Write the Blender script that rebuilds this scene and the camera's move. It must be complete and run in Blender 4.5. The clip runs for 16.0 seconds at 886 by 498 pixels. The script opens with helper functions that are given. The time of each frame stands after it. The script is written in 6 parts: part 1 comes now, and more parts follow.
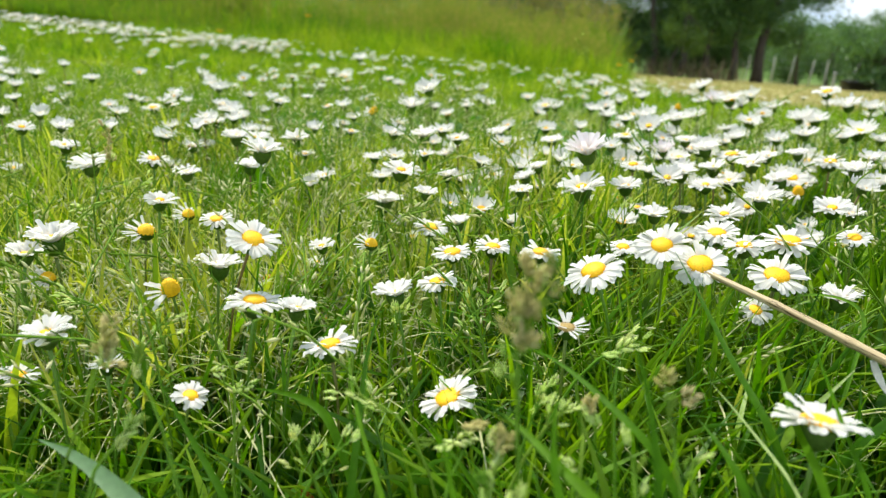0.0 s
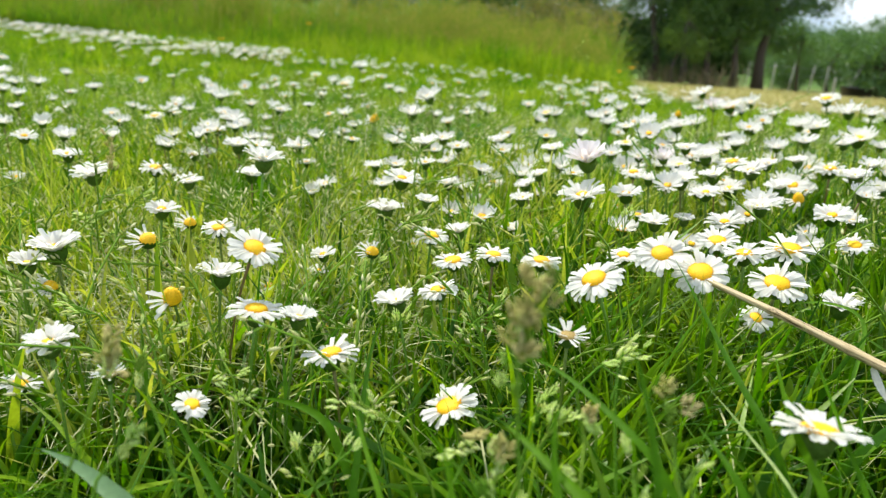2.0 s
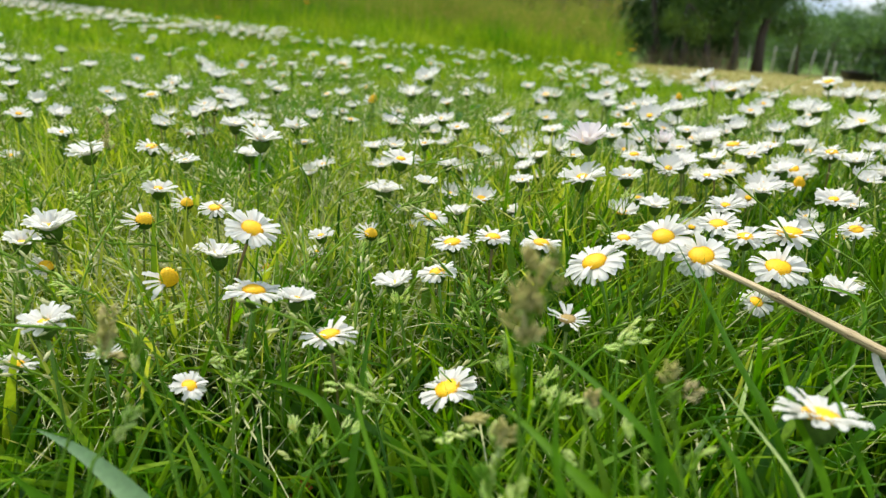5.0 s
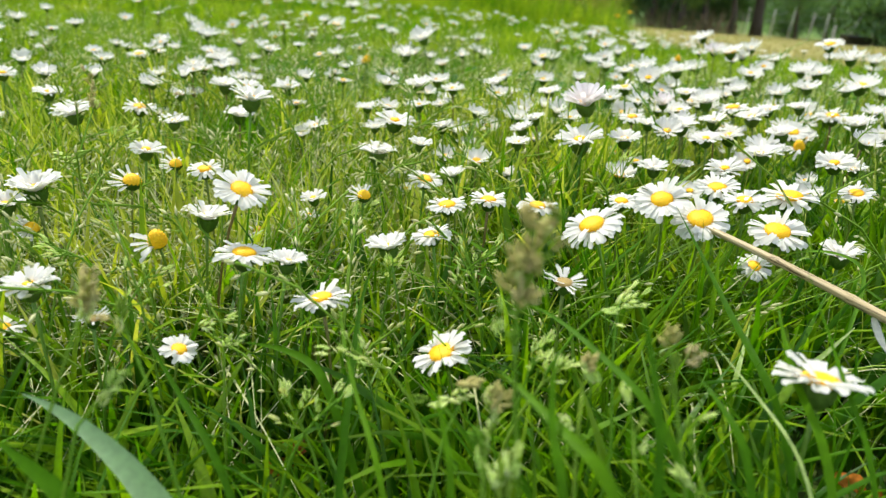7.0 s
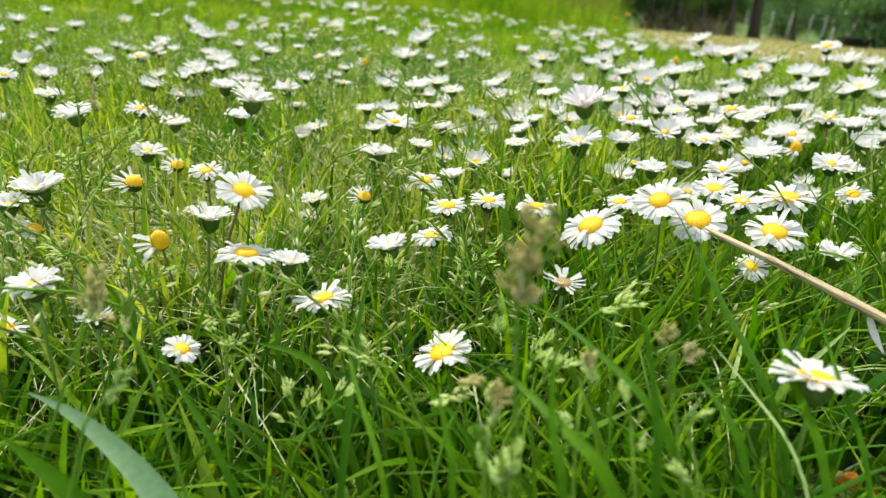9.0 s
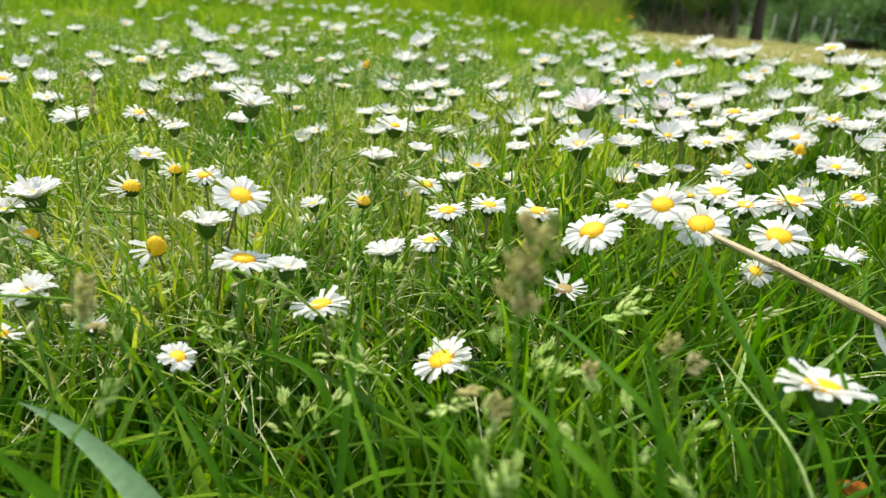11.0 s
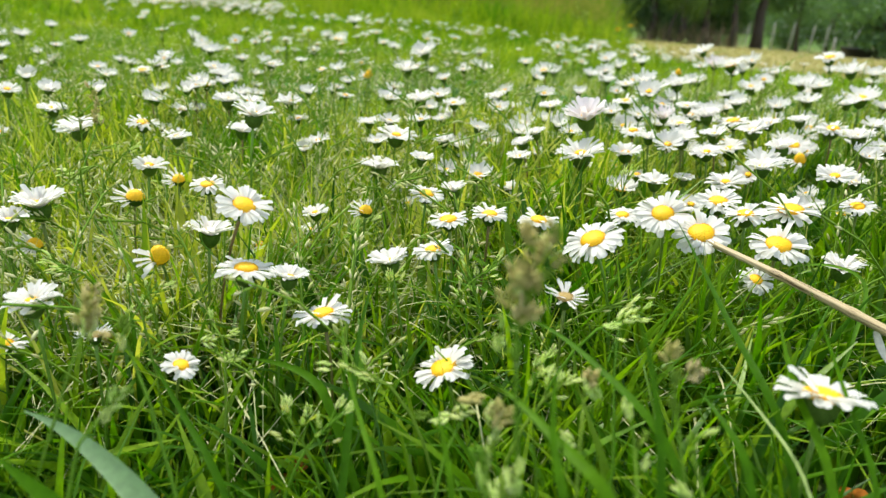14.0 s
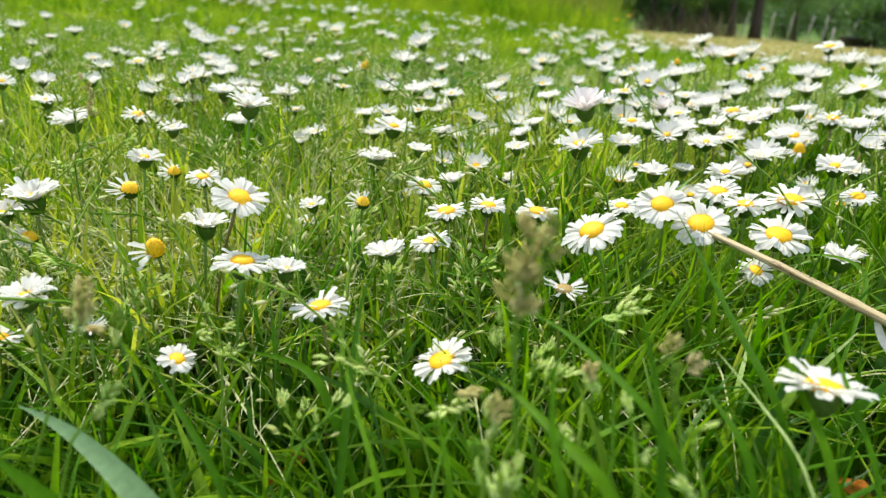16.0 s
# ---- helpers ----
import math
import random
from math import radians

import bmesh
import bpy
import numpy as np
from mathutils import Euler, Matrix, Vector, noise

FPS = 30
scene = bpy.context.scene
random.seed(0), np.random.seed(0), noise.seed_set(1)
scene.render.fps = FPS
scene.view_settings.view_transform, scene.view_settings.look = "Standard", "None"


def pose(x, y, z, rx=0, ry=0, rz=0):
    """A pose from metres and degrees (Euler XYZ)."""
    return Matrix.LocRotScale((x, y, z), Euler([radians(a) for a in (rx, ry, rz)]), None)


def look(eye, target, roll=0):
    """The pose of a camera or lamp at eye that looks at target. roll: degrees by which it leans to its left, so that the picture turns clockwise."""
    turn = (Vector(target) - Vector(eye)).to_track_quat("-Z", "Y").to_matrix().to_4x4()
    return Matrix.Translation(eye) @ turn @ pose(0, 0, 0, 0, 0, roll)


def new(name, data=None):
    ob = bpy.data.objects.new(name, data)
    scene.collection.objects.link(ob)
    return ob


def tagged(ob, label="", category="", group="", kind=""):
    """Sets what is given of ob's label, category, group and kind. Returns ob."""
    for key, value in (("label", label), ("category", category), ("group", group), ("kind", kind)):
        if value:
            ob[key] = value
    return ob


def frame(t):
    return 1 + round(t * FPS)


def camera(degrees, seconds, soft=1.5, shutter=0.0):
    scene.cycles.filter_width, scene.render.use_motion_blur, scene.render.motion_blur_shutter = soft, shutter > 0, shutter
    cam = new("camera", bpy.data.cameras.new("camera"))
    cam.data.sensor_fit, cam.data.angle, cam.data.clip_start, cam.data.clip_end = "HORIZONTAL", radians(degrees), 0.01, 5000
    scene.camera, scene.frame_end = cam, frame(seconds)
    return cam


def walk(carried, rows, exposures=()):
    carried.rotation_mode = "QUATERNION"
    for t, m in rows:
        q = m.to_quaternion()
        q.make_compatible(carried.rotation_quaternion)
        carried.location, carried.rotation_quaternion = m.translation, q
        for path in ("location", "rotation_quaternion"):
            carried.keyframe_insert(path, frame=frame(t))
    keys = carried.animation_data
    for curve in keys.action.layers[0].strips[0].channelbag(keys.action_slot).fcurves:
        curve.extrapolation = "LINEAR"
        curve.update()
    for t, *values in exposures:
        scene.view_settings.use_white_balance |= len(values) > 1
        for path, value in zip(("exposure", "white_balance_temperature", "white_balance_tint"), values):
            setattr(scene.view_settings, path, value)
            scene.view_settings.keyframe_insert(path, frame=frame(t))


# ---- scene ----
# Low view over a daisy lawn beside an unmown meadow, trees and a fence beyond.
LENS = 65.4
PATH = [
    (0, (0.02323, 0.00737, 0.15437), -21.588, 0.521, 4.093),
    (0.5, (0.02336, 0.00738, 0.15459), -21.519, 0.565, 4.005),
    (0.8, (0.02317, 0.00848, 0.15351), -22.795, 0.251, 4.284),
    (1, (0.02326, 0.00975, 0.15261), -24.116, -0.073, 4.452),
    (1.5, (0.02315, 0.01237, 0.15229), -25.959, -0.558, 4.769),
    (1.8, (0.02268, 0.00836, 0.15438), -23.437, -0.020, 4.340),
    (2, (0.02329, 0.00688, 0.15518), -21.049, 0.663, 3.940),
    (2.2, (0.02368, 0.00549, 0.15614), -18.430, 1.081, 3.806),
    (2.3, (0.02379, 0.00484, 0.15632), -17.864, 1.384, 3.664),
    (2.5, (0.02360, 0.00040, 0.15835), -14.933, 1.754, 3.280),
    (2.6, (0.02371, -0.00054, 0.15838), -14.022, 1.953, 3.190),
    (2.8, (0.02360, 0.00035, 0.15760), -15.002, 1.845, 3.377),
    (3, (0.02358, 0.00106, 0.15715), -15.627, 1.768, 3.389),
    (3.2, (0.02380, 0.00100, 0.15737), -15.439, 1.902, 3.374),
    (3.5, (0.02328, 0.00373, 0.15563), -18.246, 1.310, 3.744),
    (3.8, (0.02292, 0.00603, 0.15505), -19.874, 0.950, 4.012),
    (4, (0.02306, 0.00779, 0.15390), -21.368, 0.632, 4.238),
    (4.2, (0.02269, 0.00819, 0.15443), -22.036, 0.428, 4.391),
    (6.3, (0.02286, 0.00941, 0.15399), -22.650, 0.290, 4.422),
    (6.5, (0.02303, 0.00902, 0.15370), -22.408, 0.359, 4.337),
    (6.8, (0.02290, 0.01117, 0.15259), -24.535, -0.196, 4.715),
    (7, (0.02282, 0.01205, 0.15202), -25.349, -0.410, 4.880),
    (7.5, (0.02266, 0.01229, 0.15203), -25.686, -0.551, 4.954),
    (8, (0.02266, 0.01146, 0.15222), -25.471, -0.498, 4.901),
    (8.5, (0.02330, 0.01394, 0.15171), -25.597, -0.306, 4.819),
    (9, (0.02240, 0.01024, 0.15254), -25.210, -0.514, 4.891),
    (9.2, (0.02249, 0.01090, 0.15263), -25.248, -0.505, 4.884),
    (11.3, (0.02319, 0.01297, 0.15213), -24.821, -0.133, 4.616),
    (11.5, (0.02295, 0.00976, 0.15354), -23.093, 0.218, 4.362),
    (11.8, (0.02321, 0.00749, 0.15440), -20.525, 0.788, 3.912),
    (12, (0.02353, 0.00674, 0.15525), -19.411, 1.005, 3.727),
    (12.2, (0.02331, 0.00705, 0.15512), -19.809, 0.937, 3.813),
    (12.5, (0.02321, 0.00995, 0.15299), -22.703, 0.335, 4.308),
    (13, (0.02307, 0.01150, 0.15343), -23.630, 0.106, 4.413),
    (13.5, (0.02314, 0.01249, 0.15297), -24.163, 0.014, 4.486),
    (14, (0.02305, 0.01190, 0.15274), -24.300, -0.097, 4.558),
    (14.2, (0.02338, 0.01491, 0.15109), -26.237, -0.499, 4.871),
    (14.5, (0.02284, 0.01454, 0.15123), -27.400, -1.054, 5.062),
    (14.8, (0.02229, 0.01166, 0.15206), -26.834, -1.081, 5.001),
    (15, (0.02283, 0.01485, 0.15026), -28.669, -1.538, 5.321),
    (15.5, (0.02289, 0.01517, 0.15078), -28.202, -1.305, 5.140),
    (15.8, (0.02339, 0.01472, 0.15125), -26.580, -0.661, 4.735),
    (16, (0.02328, 0.01339, 0.15215), -24.988, -0.282, 4.423),
]


def heading(eye, pitch, yaw):
    p, w = radians(pitch), radians(yaw)
    return Vector(eye) + Vector((-math.sin(w) * math.cos(p), math.cos(w) * math.cos(p), math.sin(p)))


cam = camera(LENS, 16.0, soft=1.25)
walk(cam, [(t, look(eye, heading(eye, pitch, yaw), roll)) for t, eye, pitch, yaw, roll in PATH],
     exposures=[(0, 0.12), (2.0, 0.12), (2.5, 0.10), (3.0, -0.21), (3.5, -0.31), (4.2, -0.22), (6.3, 0.09), (16, 0.09)])
cam.data.dof.use_dof = True
cam.data.dof.focus_distance = 0.235
cam.data.dof.aperture_fstop = 18.5

# ---- light ----
SUN_HIGH, SUN_TURN = radians(57), radians(-35)      # height, and turn from +y towards +x
world = bpy.data.worlds.new("sky")
scene.world = world
world.use_nodes = True
wn, wl = world.node_tree.nodes, world.node_tree.links
wn.clear()
w_out = wn.new("ShaderNodeOutputWorld")
w_back = wn.new("ShaderNodeBackground")
w_sky = wn.new("ShaderNodeTexSky")
w_sky.sky_type, w_sky.sun_disc = "NISHITA", False
w_sky.sun_elevation, w_sky.sun_rotation = SUN_HIGH, SUN_TURN
w_sky.dust_density = 0.4
w_co = wn.new("ShaderNodeTexCoord")
w_map = wn.new("ShaderNodeMapping")
w_map.inputs["Scale"].default_value = (1.0, 1.0, 2.6)
w_map.inputs["Rotation"].default_value = (0, 0, radians(24))
w_map.inputs["Location"].default_value = (0.35, 0.1, 0.2)
w_noise = wn.new("ShaderNodeTexNoise")
w_noise.inputs["Scale"].default_value = 2.3
w_noise.inputs["Detail"].default_value = 6.0
w_noise.inputs["Roughness"].default_value = 0.55
w_ramp = wn.new("ShaderNodeValToRGB")
w_ramp.color_ramp.elements[0].position, w_ramp.color_ramp.elements[1].position = 0.47, 0.66
w_cloud = wn.new("ShaderNodeMix")
w_cloud.data_type = "RGBA"
w_cloud.inputs["A"].default_value, w_cloud.inputs["B"].default_value = (4.5, 5.8, 7.4, 1), (13.5, 13.6, 13.8, 1)
w_mix = wn.new("ShaderNodeMix")
w_mix.data_type = "RGBA"
w_mix.inputs["Factor"].default_value = 0.85
wl.new(w_co.outputs["Generated"], w_map.inputs["Vector"])
wl.new(w_map.outputs["Vector"], w_noise.inputs["Vector"])
wl.new(w_noise.outputs["Fac"], w_ramp.inputs["Fac"])
wl.new(w_ramp.outputs["Color"], w_cloud.inputs["Factor"])
wl.new(w_cloud.outputs["Result"], w_mix.inputs["B"])
wl.new(w_sky.outputs["Color"], w_mix.inputs["A"])
wl.new(w_mix.outputs["Result"], w_back.inputs["Color"])
w_back.inputs["Strength"].default_value = 0.135
wl.new(w_back.outputs["Background"], w_out.inputs["Surface"])

sun = new("sun", bpy.data.lights.new("sun", "SUN"))
sun.data.energy, sun.data.angle, sun.data.color = 4.9, radians(2.5), (1.0, 0.95, 0.84)
sun_from = Vector((math.sin(SUN_TURN) * math.cos(SUN_HIGH), math.cos(SUN_TURN) * math.cos(SUN_HIGH), math.sin(SUN_HIGH)))
sun.matrix_world = look(sun_from * 50, (0, 0, 0))


# ---- materials ----
def shade(name):
    m = bpy.data.materials.new(name)
    m.use_nodes = True
    nt = m.node_tree
    return m, nt, nt.nodes["Principled BSDF"], nt.nodes["Material Output"]


def ramp_of(nt, colours):
    r = nt.nodes.new("ShaderNodeValToRGB")
    el = r.color_ramp.elements
    while len(el) < len(colours):
        el.new(0.5)
    for n, c in enumerate(colours):
        el[n].position = n / (len(colours) - 1)
        el[n].color = (*c, 1)
    return r


def leafy(name, colours, rough=0.45, through_light=0.35, grain=900.0, spread=0.35, by="island", bump=0.25, dry=None, sheen=0.4, lush=None):
    """Thin plant tissue: a colour per piece, fine streaks, a dry tint in blotches, and light that passes through."""
    m, nt, pb, out = shade(name)
    link = nt.links.new
    if by == "island":
        rnd = nt.nodes.new("ShaderNodeNewGeometry").outputs["Random Per Island"]
    else:
        rnd = nt.nodes.new("ShaderNodeObjectInfo").outputs["Random"]
    ramp = ramp_of(nt, colours)
    link(rnd, ramp.inputs["Fac"])
    geo = nt.nodes.new("ShaderNodeNewGeometry")
    fine = nt.nodes.new("ShaderNodeTexNoise")
    fine.inputs["Scale"].default_value, fine.inputs["Detail"].default_value = grain, 3.0
    link(geo.outputs["Position"], fine.inputs["Vector"])
    wide = nt.nodes.new("ShaderNodeTexNoise")
    wide.inputs["Scale"].default_value = grain / 60
    link(geo.outputs["Position"], wide.inputs["Vector"])
    span = nt.nodes.new("ShaderNodeMapRange")
    span.inputs["To Min"].default_value, span.inputs["To Max"].default_value = 1 - spread, 1 + spread
    link(fine.outputs["Fac"], span.inputs["Value"])
    tint = nt.nodes.new("ShaderNodeMix")
    tint.data_type, tint.blend_type = "RGBA", "MULTIPLY"
    tint.inputs["Factor"].default_value = 1.0
    link(ramp.outputs["Color"], tint.inputs["A"])
    link(span.outputs["Result"], tint.inputs["B"])
    colour = tint.outputs["Result"]
    if dry:
        cut = nt.nodes.new("ShaderNodeMapRange")
        cut.inputs["From Min"].default_value, cut.inputs["From Max"].default_value = 0.55, 0.72
        link(wide.outputs["Fac"], cut.inputs["Value"])
        blend = nt.nodes.new("ShaderNodeMix")
        blend.data_type = "RGBA"
        blend.inputs["B"].default_value = (*dry, 1)
        link(cut.outputs["Result"], blend.inputs["Factor"])
        link(colour, blend.inputs["A"])
        colour = blend.outputs["Result"]
    if lush:
        cut = nt.nodes.new("ShaderNodeMapRange")
        cut.inputs["From Min"].default_value, cut.inputs["From Max"].default_value = 0.46, 0.34
        link(wide.outputs["Fac"], cut.inputs["Value"])
        blend = nt.nodes.new("ShaderNodeMix")
        blend.data_type = "RGBA"
        blend.inputs["B"].default_value = (*lush, 1)
        link(cut.outputs["Result"], blend.inputs["Factor"])
        link(colour, blend.inputs["A"])
        colour = blend.outputs["Result"]
    link(colour, pb.inputs["Base Color"])
    pb.inputs["Roughness"].default_value = rough
    pb.inputs["Specular IOR Level"].default_value = sheen
    bp = nt.nodes.new("ShaderNodeBump")
    bp.inputs["Strength"].default_value, bp.inputs["Distance"].default_value = bump, 0.4 / grain
    link(fine.outputs["Fac"], bp.inputs["Height"])
    link(bp.outputs["Normal"], pb.inputs["Normal"])
    if through_light:
        tl = nt.nodes.new("ShaderNodeBsdfTranslucent")
        bright = nt.nodes.new("ShaderNodeMix")
        bright.data_type, bright.blend_type = "RGBA", "MULTIPLY"
        bright.inputs["Factor"].default_value = 1.0
        bright.inputs["B"].default_value = (1.35, 1.45, 0.35, 1) if colours[0][1] > colours[0][0] * 1.1 else (1, 1, 1, 1)
        link(colour, bright.inputs["A"])
        link(bright.outputs["Result"], tl.inputs["Color"])
        mix = nt.nodes.new("ShaderNodeMixShader")
        mix.inputs["Fac"].default_value = through_light
        link(pb.outputs["BSDF"], mix.inputs[1])
        link(tl.outputs["BSDF"], mix.inputs[2])
        link(mix.outputs["Shader"], out.inputs["Surface"])
    return m


GRASS = leafy("grass_blade", [(0.022, 0.088, 0.001), (0.05, 0.155, 0.0015), (0.095, 0.245, 0.002), (0.24, 0.39, 0.008), (0.05, 0.135, 0.002)],
              rough=0.38, through_light=0.45, grain=700, dry=(0.16, 0.27, 0.008), sheen=0.28)
GRASS_FINE = leafy("fine_grass_blade", [(0.08, 0.185, 0.004), (0.20, 0.325, 0.009), (0.40, 0.48, 0.035), (0.60, 0.59, 0.15), (0.14, 0.26, 0.007)],
                   rough=0.45, through_light=0.37, grain=700, dry=(0.43, 0.46, 0.05), sheen=0.15, lush=(0.07, 0.19, 0.003))
GRASS_FAR = leafy("lawn_blade", [(0.085, 0.185, 0.004), (0.17, 0.30, 0.006), (0.34, 0.43, 0.03), (0.14, 0.265, 0.006)],
                  rough=0.55, through_light=0.42, grain=360, dry=(0.34, 0.41, 0.035), sheen=0.07, lush=(0.09, 0.225, 0.005))
TALL = leafy("meadow_blade", [(0.085, 0.19, 0.014), (0.135, 0.245, 0.020), (0.19, 0.275, 0.03), (0.16, 0.185, 0.045), (0.11, 0.225, 0.016)],
             rough=0.6, through_light=0.5, grain=110, dry=(0.21, 0.25, 0.05), sheen=0.1, lush=(0.085, 0.195, 0.012))
DRY = leafy("dead_stalk", [(0.13, 0.14, 0.05), (0.24, 0.18, 0.10), (0.36, 0.26, 0.16), (0.12, 0.16, 0.045)], rough=0.7, through_light=0.3, grain=60, sheen=0.1)
TUFT = leafy("tuft_blade", [(0.11, 0.13, 0.03), (0.15, 0.15, 0.05), (0.17, 0.15, 0.06), (0.09, 0.13, 0.025)], rough=0.6, through_light=0.4, grain=110, sheen=0.1)
STALK = leafy("meadow_stalk", [(0.19, 0.235, 0.05), (0.17, 0.215, 0.045), (0.18, 0.25, 0.045), (0.27, 0.24, 0.08), (0.33, 0.28, 0.13)],
              rough=0.6, through_light=0.42, grain=200, sheen=0.1)
STRAW = leafy("dry_straw", [(0.40, 0.35, 0.12), (0.47, 0.40, 0.17), (0.37, 0.35, 0.09), (0.29, 0.32, 0.08)],
              rough=0.6, through_light=0.25, grain=150)
BLADE = leafy("single_blade", [(0.035, 0.115, 0.0015), (0.06, 0.17, 0.002), (0.10, 0.23, 0.004)], rough=0.5, through_light=0.45, grain=500, by="object", sheen=0.1)
THATCH = leafy("thatch", [(0.42, 0.46, 0.18), (0.58, 0.57, 0.30), (0.34, 0.42, 0.12)], rough=0.5, through_light=0.3, grain=700)
DARK_BLADE = leafy("dark_blade", [(0.03, 0.085, 0.006), (0.045, 0.10, 0.008)], rough=0.6, through_light=0.2, grain=500, by="object", sheen=0.1)
THATCH_BLADE = leafy("pale_stalk", [(0.30, 0.42, 0.12), (0.36, 0.44, 0.16)], rough=0.5, through_light=0.3, grain=600, by="object")
BROAD = leafy("broad_blade", [(0.15, 0.27, 0.11), (0.17, 0.29, 0.125)], rough=0.4, through_light=0.3, grain=500, by="object", sheen=0.6)
LEAF = leafy("herb_leaf", [(0.035, 0.12, 0.006), (0.06, 0.18, 0.009), (0.10, 0.25, 0.016)], rough=0.5, through_light=0.35, grain=600, sheen=0.15)
SEED = leafy("seed_husk", [(0.56, 0.66, 0.24), (0.72, 0.76, 0.40), (0.46, 0.60, 0.17), (0.70, 0.68, 0.36)], rough=0.6, through_light=0.4, grain=1200, by="object", sheen=0.12)
LOOSE_HUSK = leafy("loose_husk", [(0.62, 0.65, 0.26), (0.76, 0.74, 0.44), (0.52, 0.58, 0.18)], rough=0.6, through_light=0.38, grain=1200, sheen=0.12)
SEED_HUSK_BROWN = leafy("brown_seed_husk", [(0.60, 0.52, 0.21), (0.48, 0.46, 0.14), (0.68, 0.57, 0.31)], rough=0.6, through_light=0.35, grain=1200, by="object", sheen=0.1)
SEED_STEM = leafy("seed_stem", [(0.13, 0.29, 0.02), (0.22, 0.34, 0.04)], rough=0.55, through_light=0.25, grain=900, by="object", sheen=0.12)
PETAL = leafy("petal_white", [(0.82, 0.81, 0.76), (0.86, 0.85, 0.80), (0.84, 0.825, 0.78)], rough=0.5, through_light=0.52, grain=1500, spread=0.05, bump=0.3, sheen=0.3)
PETAL_PINK = leafy("petal_pink", [(0.87, 0.79, 0.79), (0.87, 0.83, 0.81), (0.86, 0.74, 0.76)], rough=0.5, through_light=0.3, grain=900, spread=0.08, sheen=0.3)
DISC = leafy("disc_yellow", [(0.90, 0.49, 0.001), (0.93, 0.55, 0.002), (0.86, 0.43, 0.001)], rough=0.6, through_light=0.0, grain=2500, spread=0.25, bump=0.4)
DISC_BROWN = leafy("disc_withered", [(0.40, 0.30, 0.09), (0.30, 0.20, 0.06)], rough=0.7, through_light=0.0, grain=2500, spread=0.3, bump=0.4)
CUP = leafy("bract_green", [(0.055, 0.125, 0.014), (0.08, 0.165, 0.02), (0.10, 0.17, 0.03)], rough=0.6, through_light=0.3, grain=1500, spread=0.5, by="object", sheen=0.15)
STEM = leafy("daisy_stem", [(0.11, 0.24, 0.02), (0.16, 0.22, 0.03), (0.13, 0.28, 0.025), (0.20, 0.13, 0.045)], rough=0.5, through_light=0.1, grain=1200, by="object")
CROWN_DARK = leafy("tree_leaf_dark", [(0.06, 0.13, 0.05), (0.09, 0.175, 0.07), (0.125, 0.22, 0.085)], rough=0.45, through_light=0.42, grain=20)
CROWN_MID = leafy("tree_leaf", [(0.075, 0.15, 0.045), (0.10, 0.19, 0.055), (0.145, 0.225, 0.07)], rough=0.45, through_light=0.5, grain=20)
CROWN_OLIVE_TREE = leafy("tree_leaf_olive", [(0.075, 0.14, 0.045), (0.105, 0.175, 0.06), (0.15, 0.20, 0.075)], rough=0.5, through_light=0.45, grain=20)
CROWN_LIGHT = leafy("tree_leaf_light", [(0.10, 0.18, 0.035), (0.14, 0.22, 0.045), (0.18, 0.25, 0.06)], rough=0.5, through_light=0.5, grain=20)
CROWN_OLIVE = leafy("shrub_leaf_olive", [(0.15, 0.17, 0.05), (0.22, 0.21, 0.08), (0.26, 0.21, 0.10), (0.13, 0.18, 0.05)], rough=0.6, through_light=0.4, grain=20)
# green paled and greyed in the colour itself, for haze over distant trees
CROWN_FAR = leafy("haze_paled_leaf", [(0.12, 0.17, 0.10), (0.14, 0.20, 0.12), (0.16, 0.21, 0.13)], rough=0.8, through_light=0.2, grain=6)
# distance haze is mixed into this slate-blue leaf colour
HILL = leafy("haze_tinted_hill_leaf", [(0.085, 0.125, 0.13), (0.10, 0.14, 0.145), (0.115, 0.15, 0.15)], rough=0.9, through_light=0.15, grain=6, sheen=0.05)
BARK = leafy("bark", [(0.07, 0.055, 0.042), (0.10, 0.08, 0.06)], rough=0.85, through_light=0.0, grain=35, spread=0.5, bump=0.9, by="object")
POST = leafy("post_wood", [(0.38, 0.38, 0.36), (0.46, 0.45, 0.43)], rough=0.8, through_light=0.0, grain=40, spread=0.3, by="object")
WIRE = leafy("wire_steel", [(0.35, 0.35, 0.36), (0.4, 0.4, 0.4)], rough=0.4, through_light=0.0, grain=60, by="object")


def straw_fibre():
    """Dry stem: fibres that run along its length, with darker streaks."""
    m, nt, pb, out = shade("straw_fibre")
    link = nt.links.new
    co = nt.nodes.new("ShaderNodeTexCoord")
    mp = nt.nodes.new("ShaderNodeMapping")
    mp.inputs["Scale"].default_value = (55, 2300, 2300)
    link(co.outputs["Object"], mp.inputs["Vector"])
    fibre = nt.nodes.new("ShaderNodeTexNoise")
    fibre.inputs["Scale"].default_value, fibre.inputs["Detail"].default_value = 1.0, 5.0
    link(mp.outputs["Vector"], fibre.inputs["Vector"])
    ramp = ramp_of(nt, [(0.10, 0.06, 0.02), (0.32, 0.23, 0.10), (0.50, 0.40, 0.21), (0.66, 0.57, 0.36)])
    ramp.color_ramp.elements[0].position, ramp.color_ramp.elements[3].position = 0.40, 0.62
    link(fibre.outputs["Fac"], ramp.inputs["Fac"])
    link(ramp.outputs["Color"], pb.inputs["Base Color"])
    pb.inputs["Roughness"].default_value = 0.5
    bp = nt.nodes.new("ShaderNodeBump")
    bp.inputs["Strength"].default_value, bp.inputs["Distance"].default_value = 0.6, 0.0003
    link(fibre.outputs["Fac"], bp.inputs["Height"])
    link(bp.outputs["Normal"], pb.inputs["Normal"])
    return m


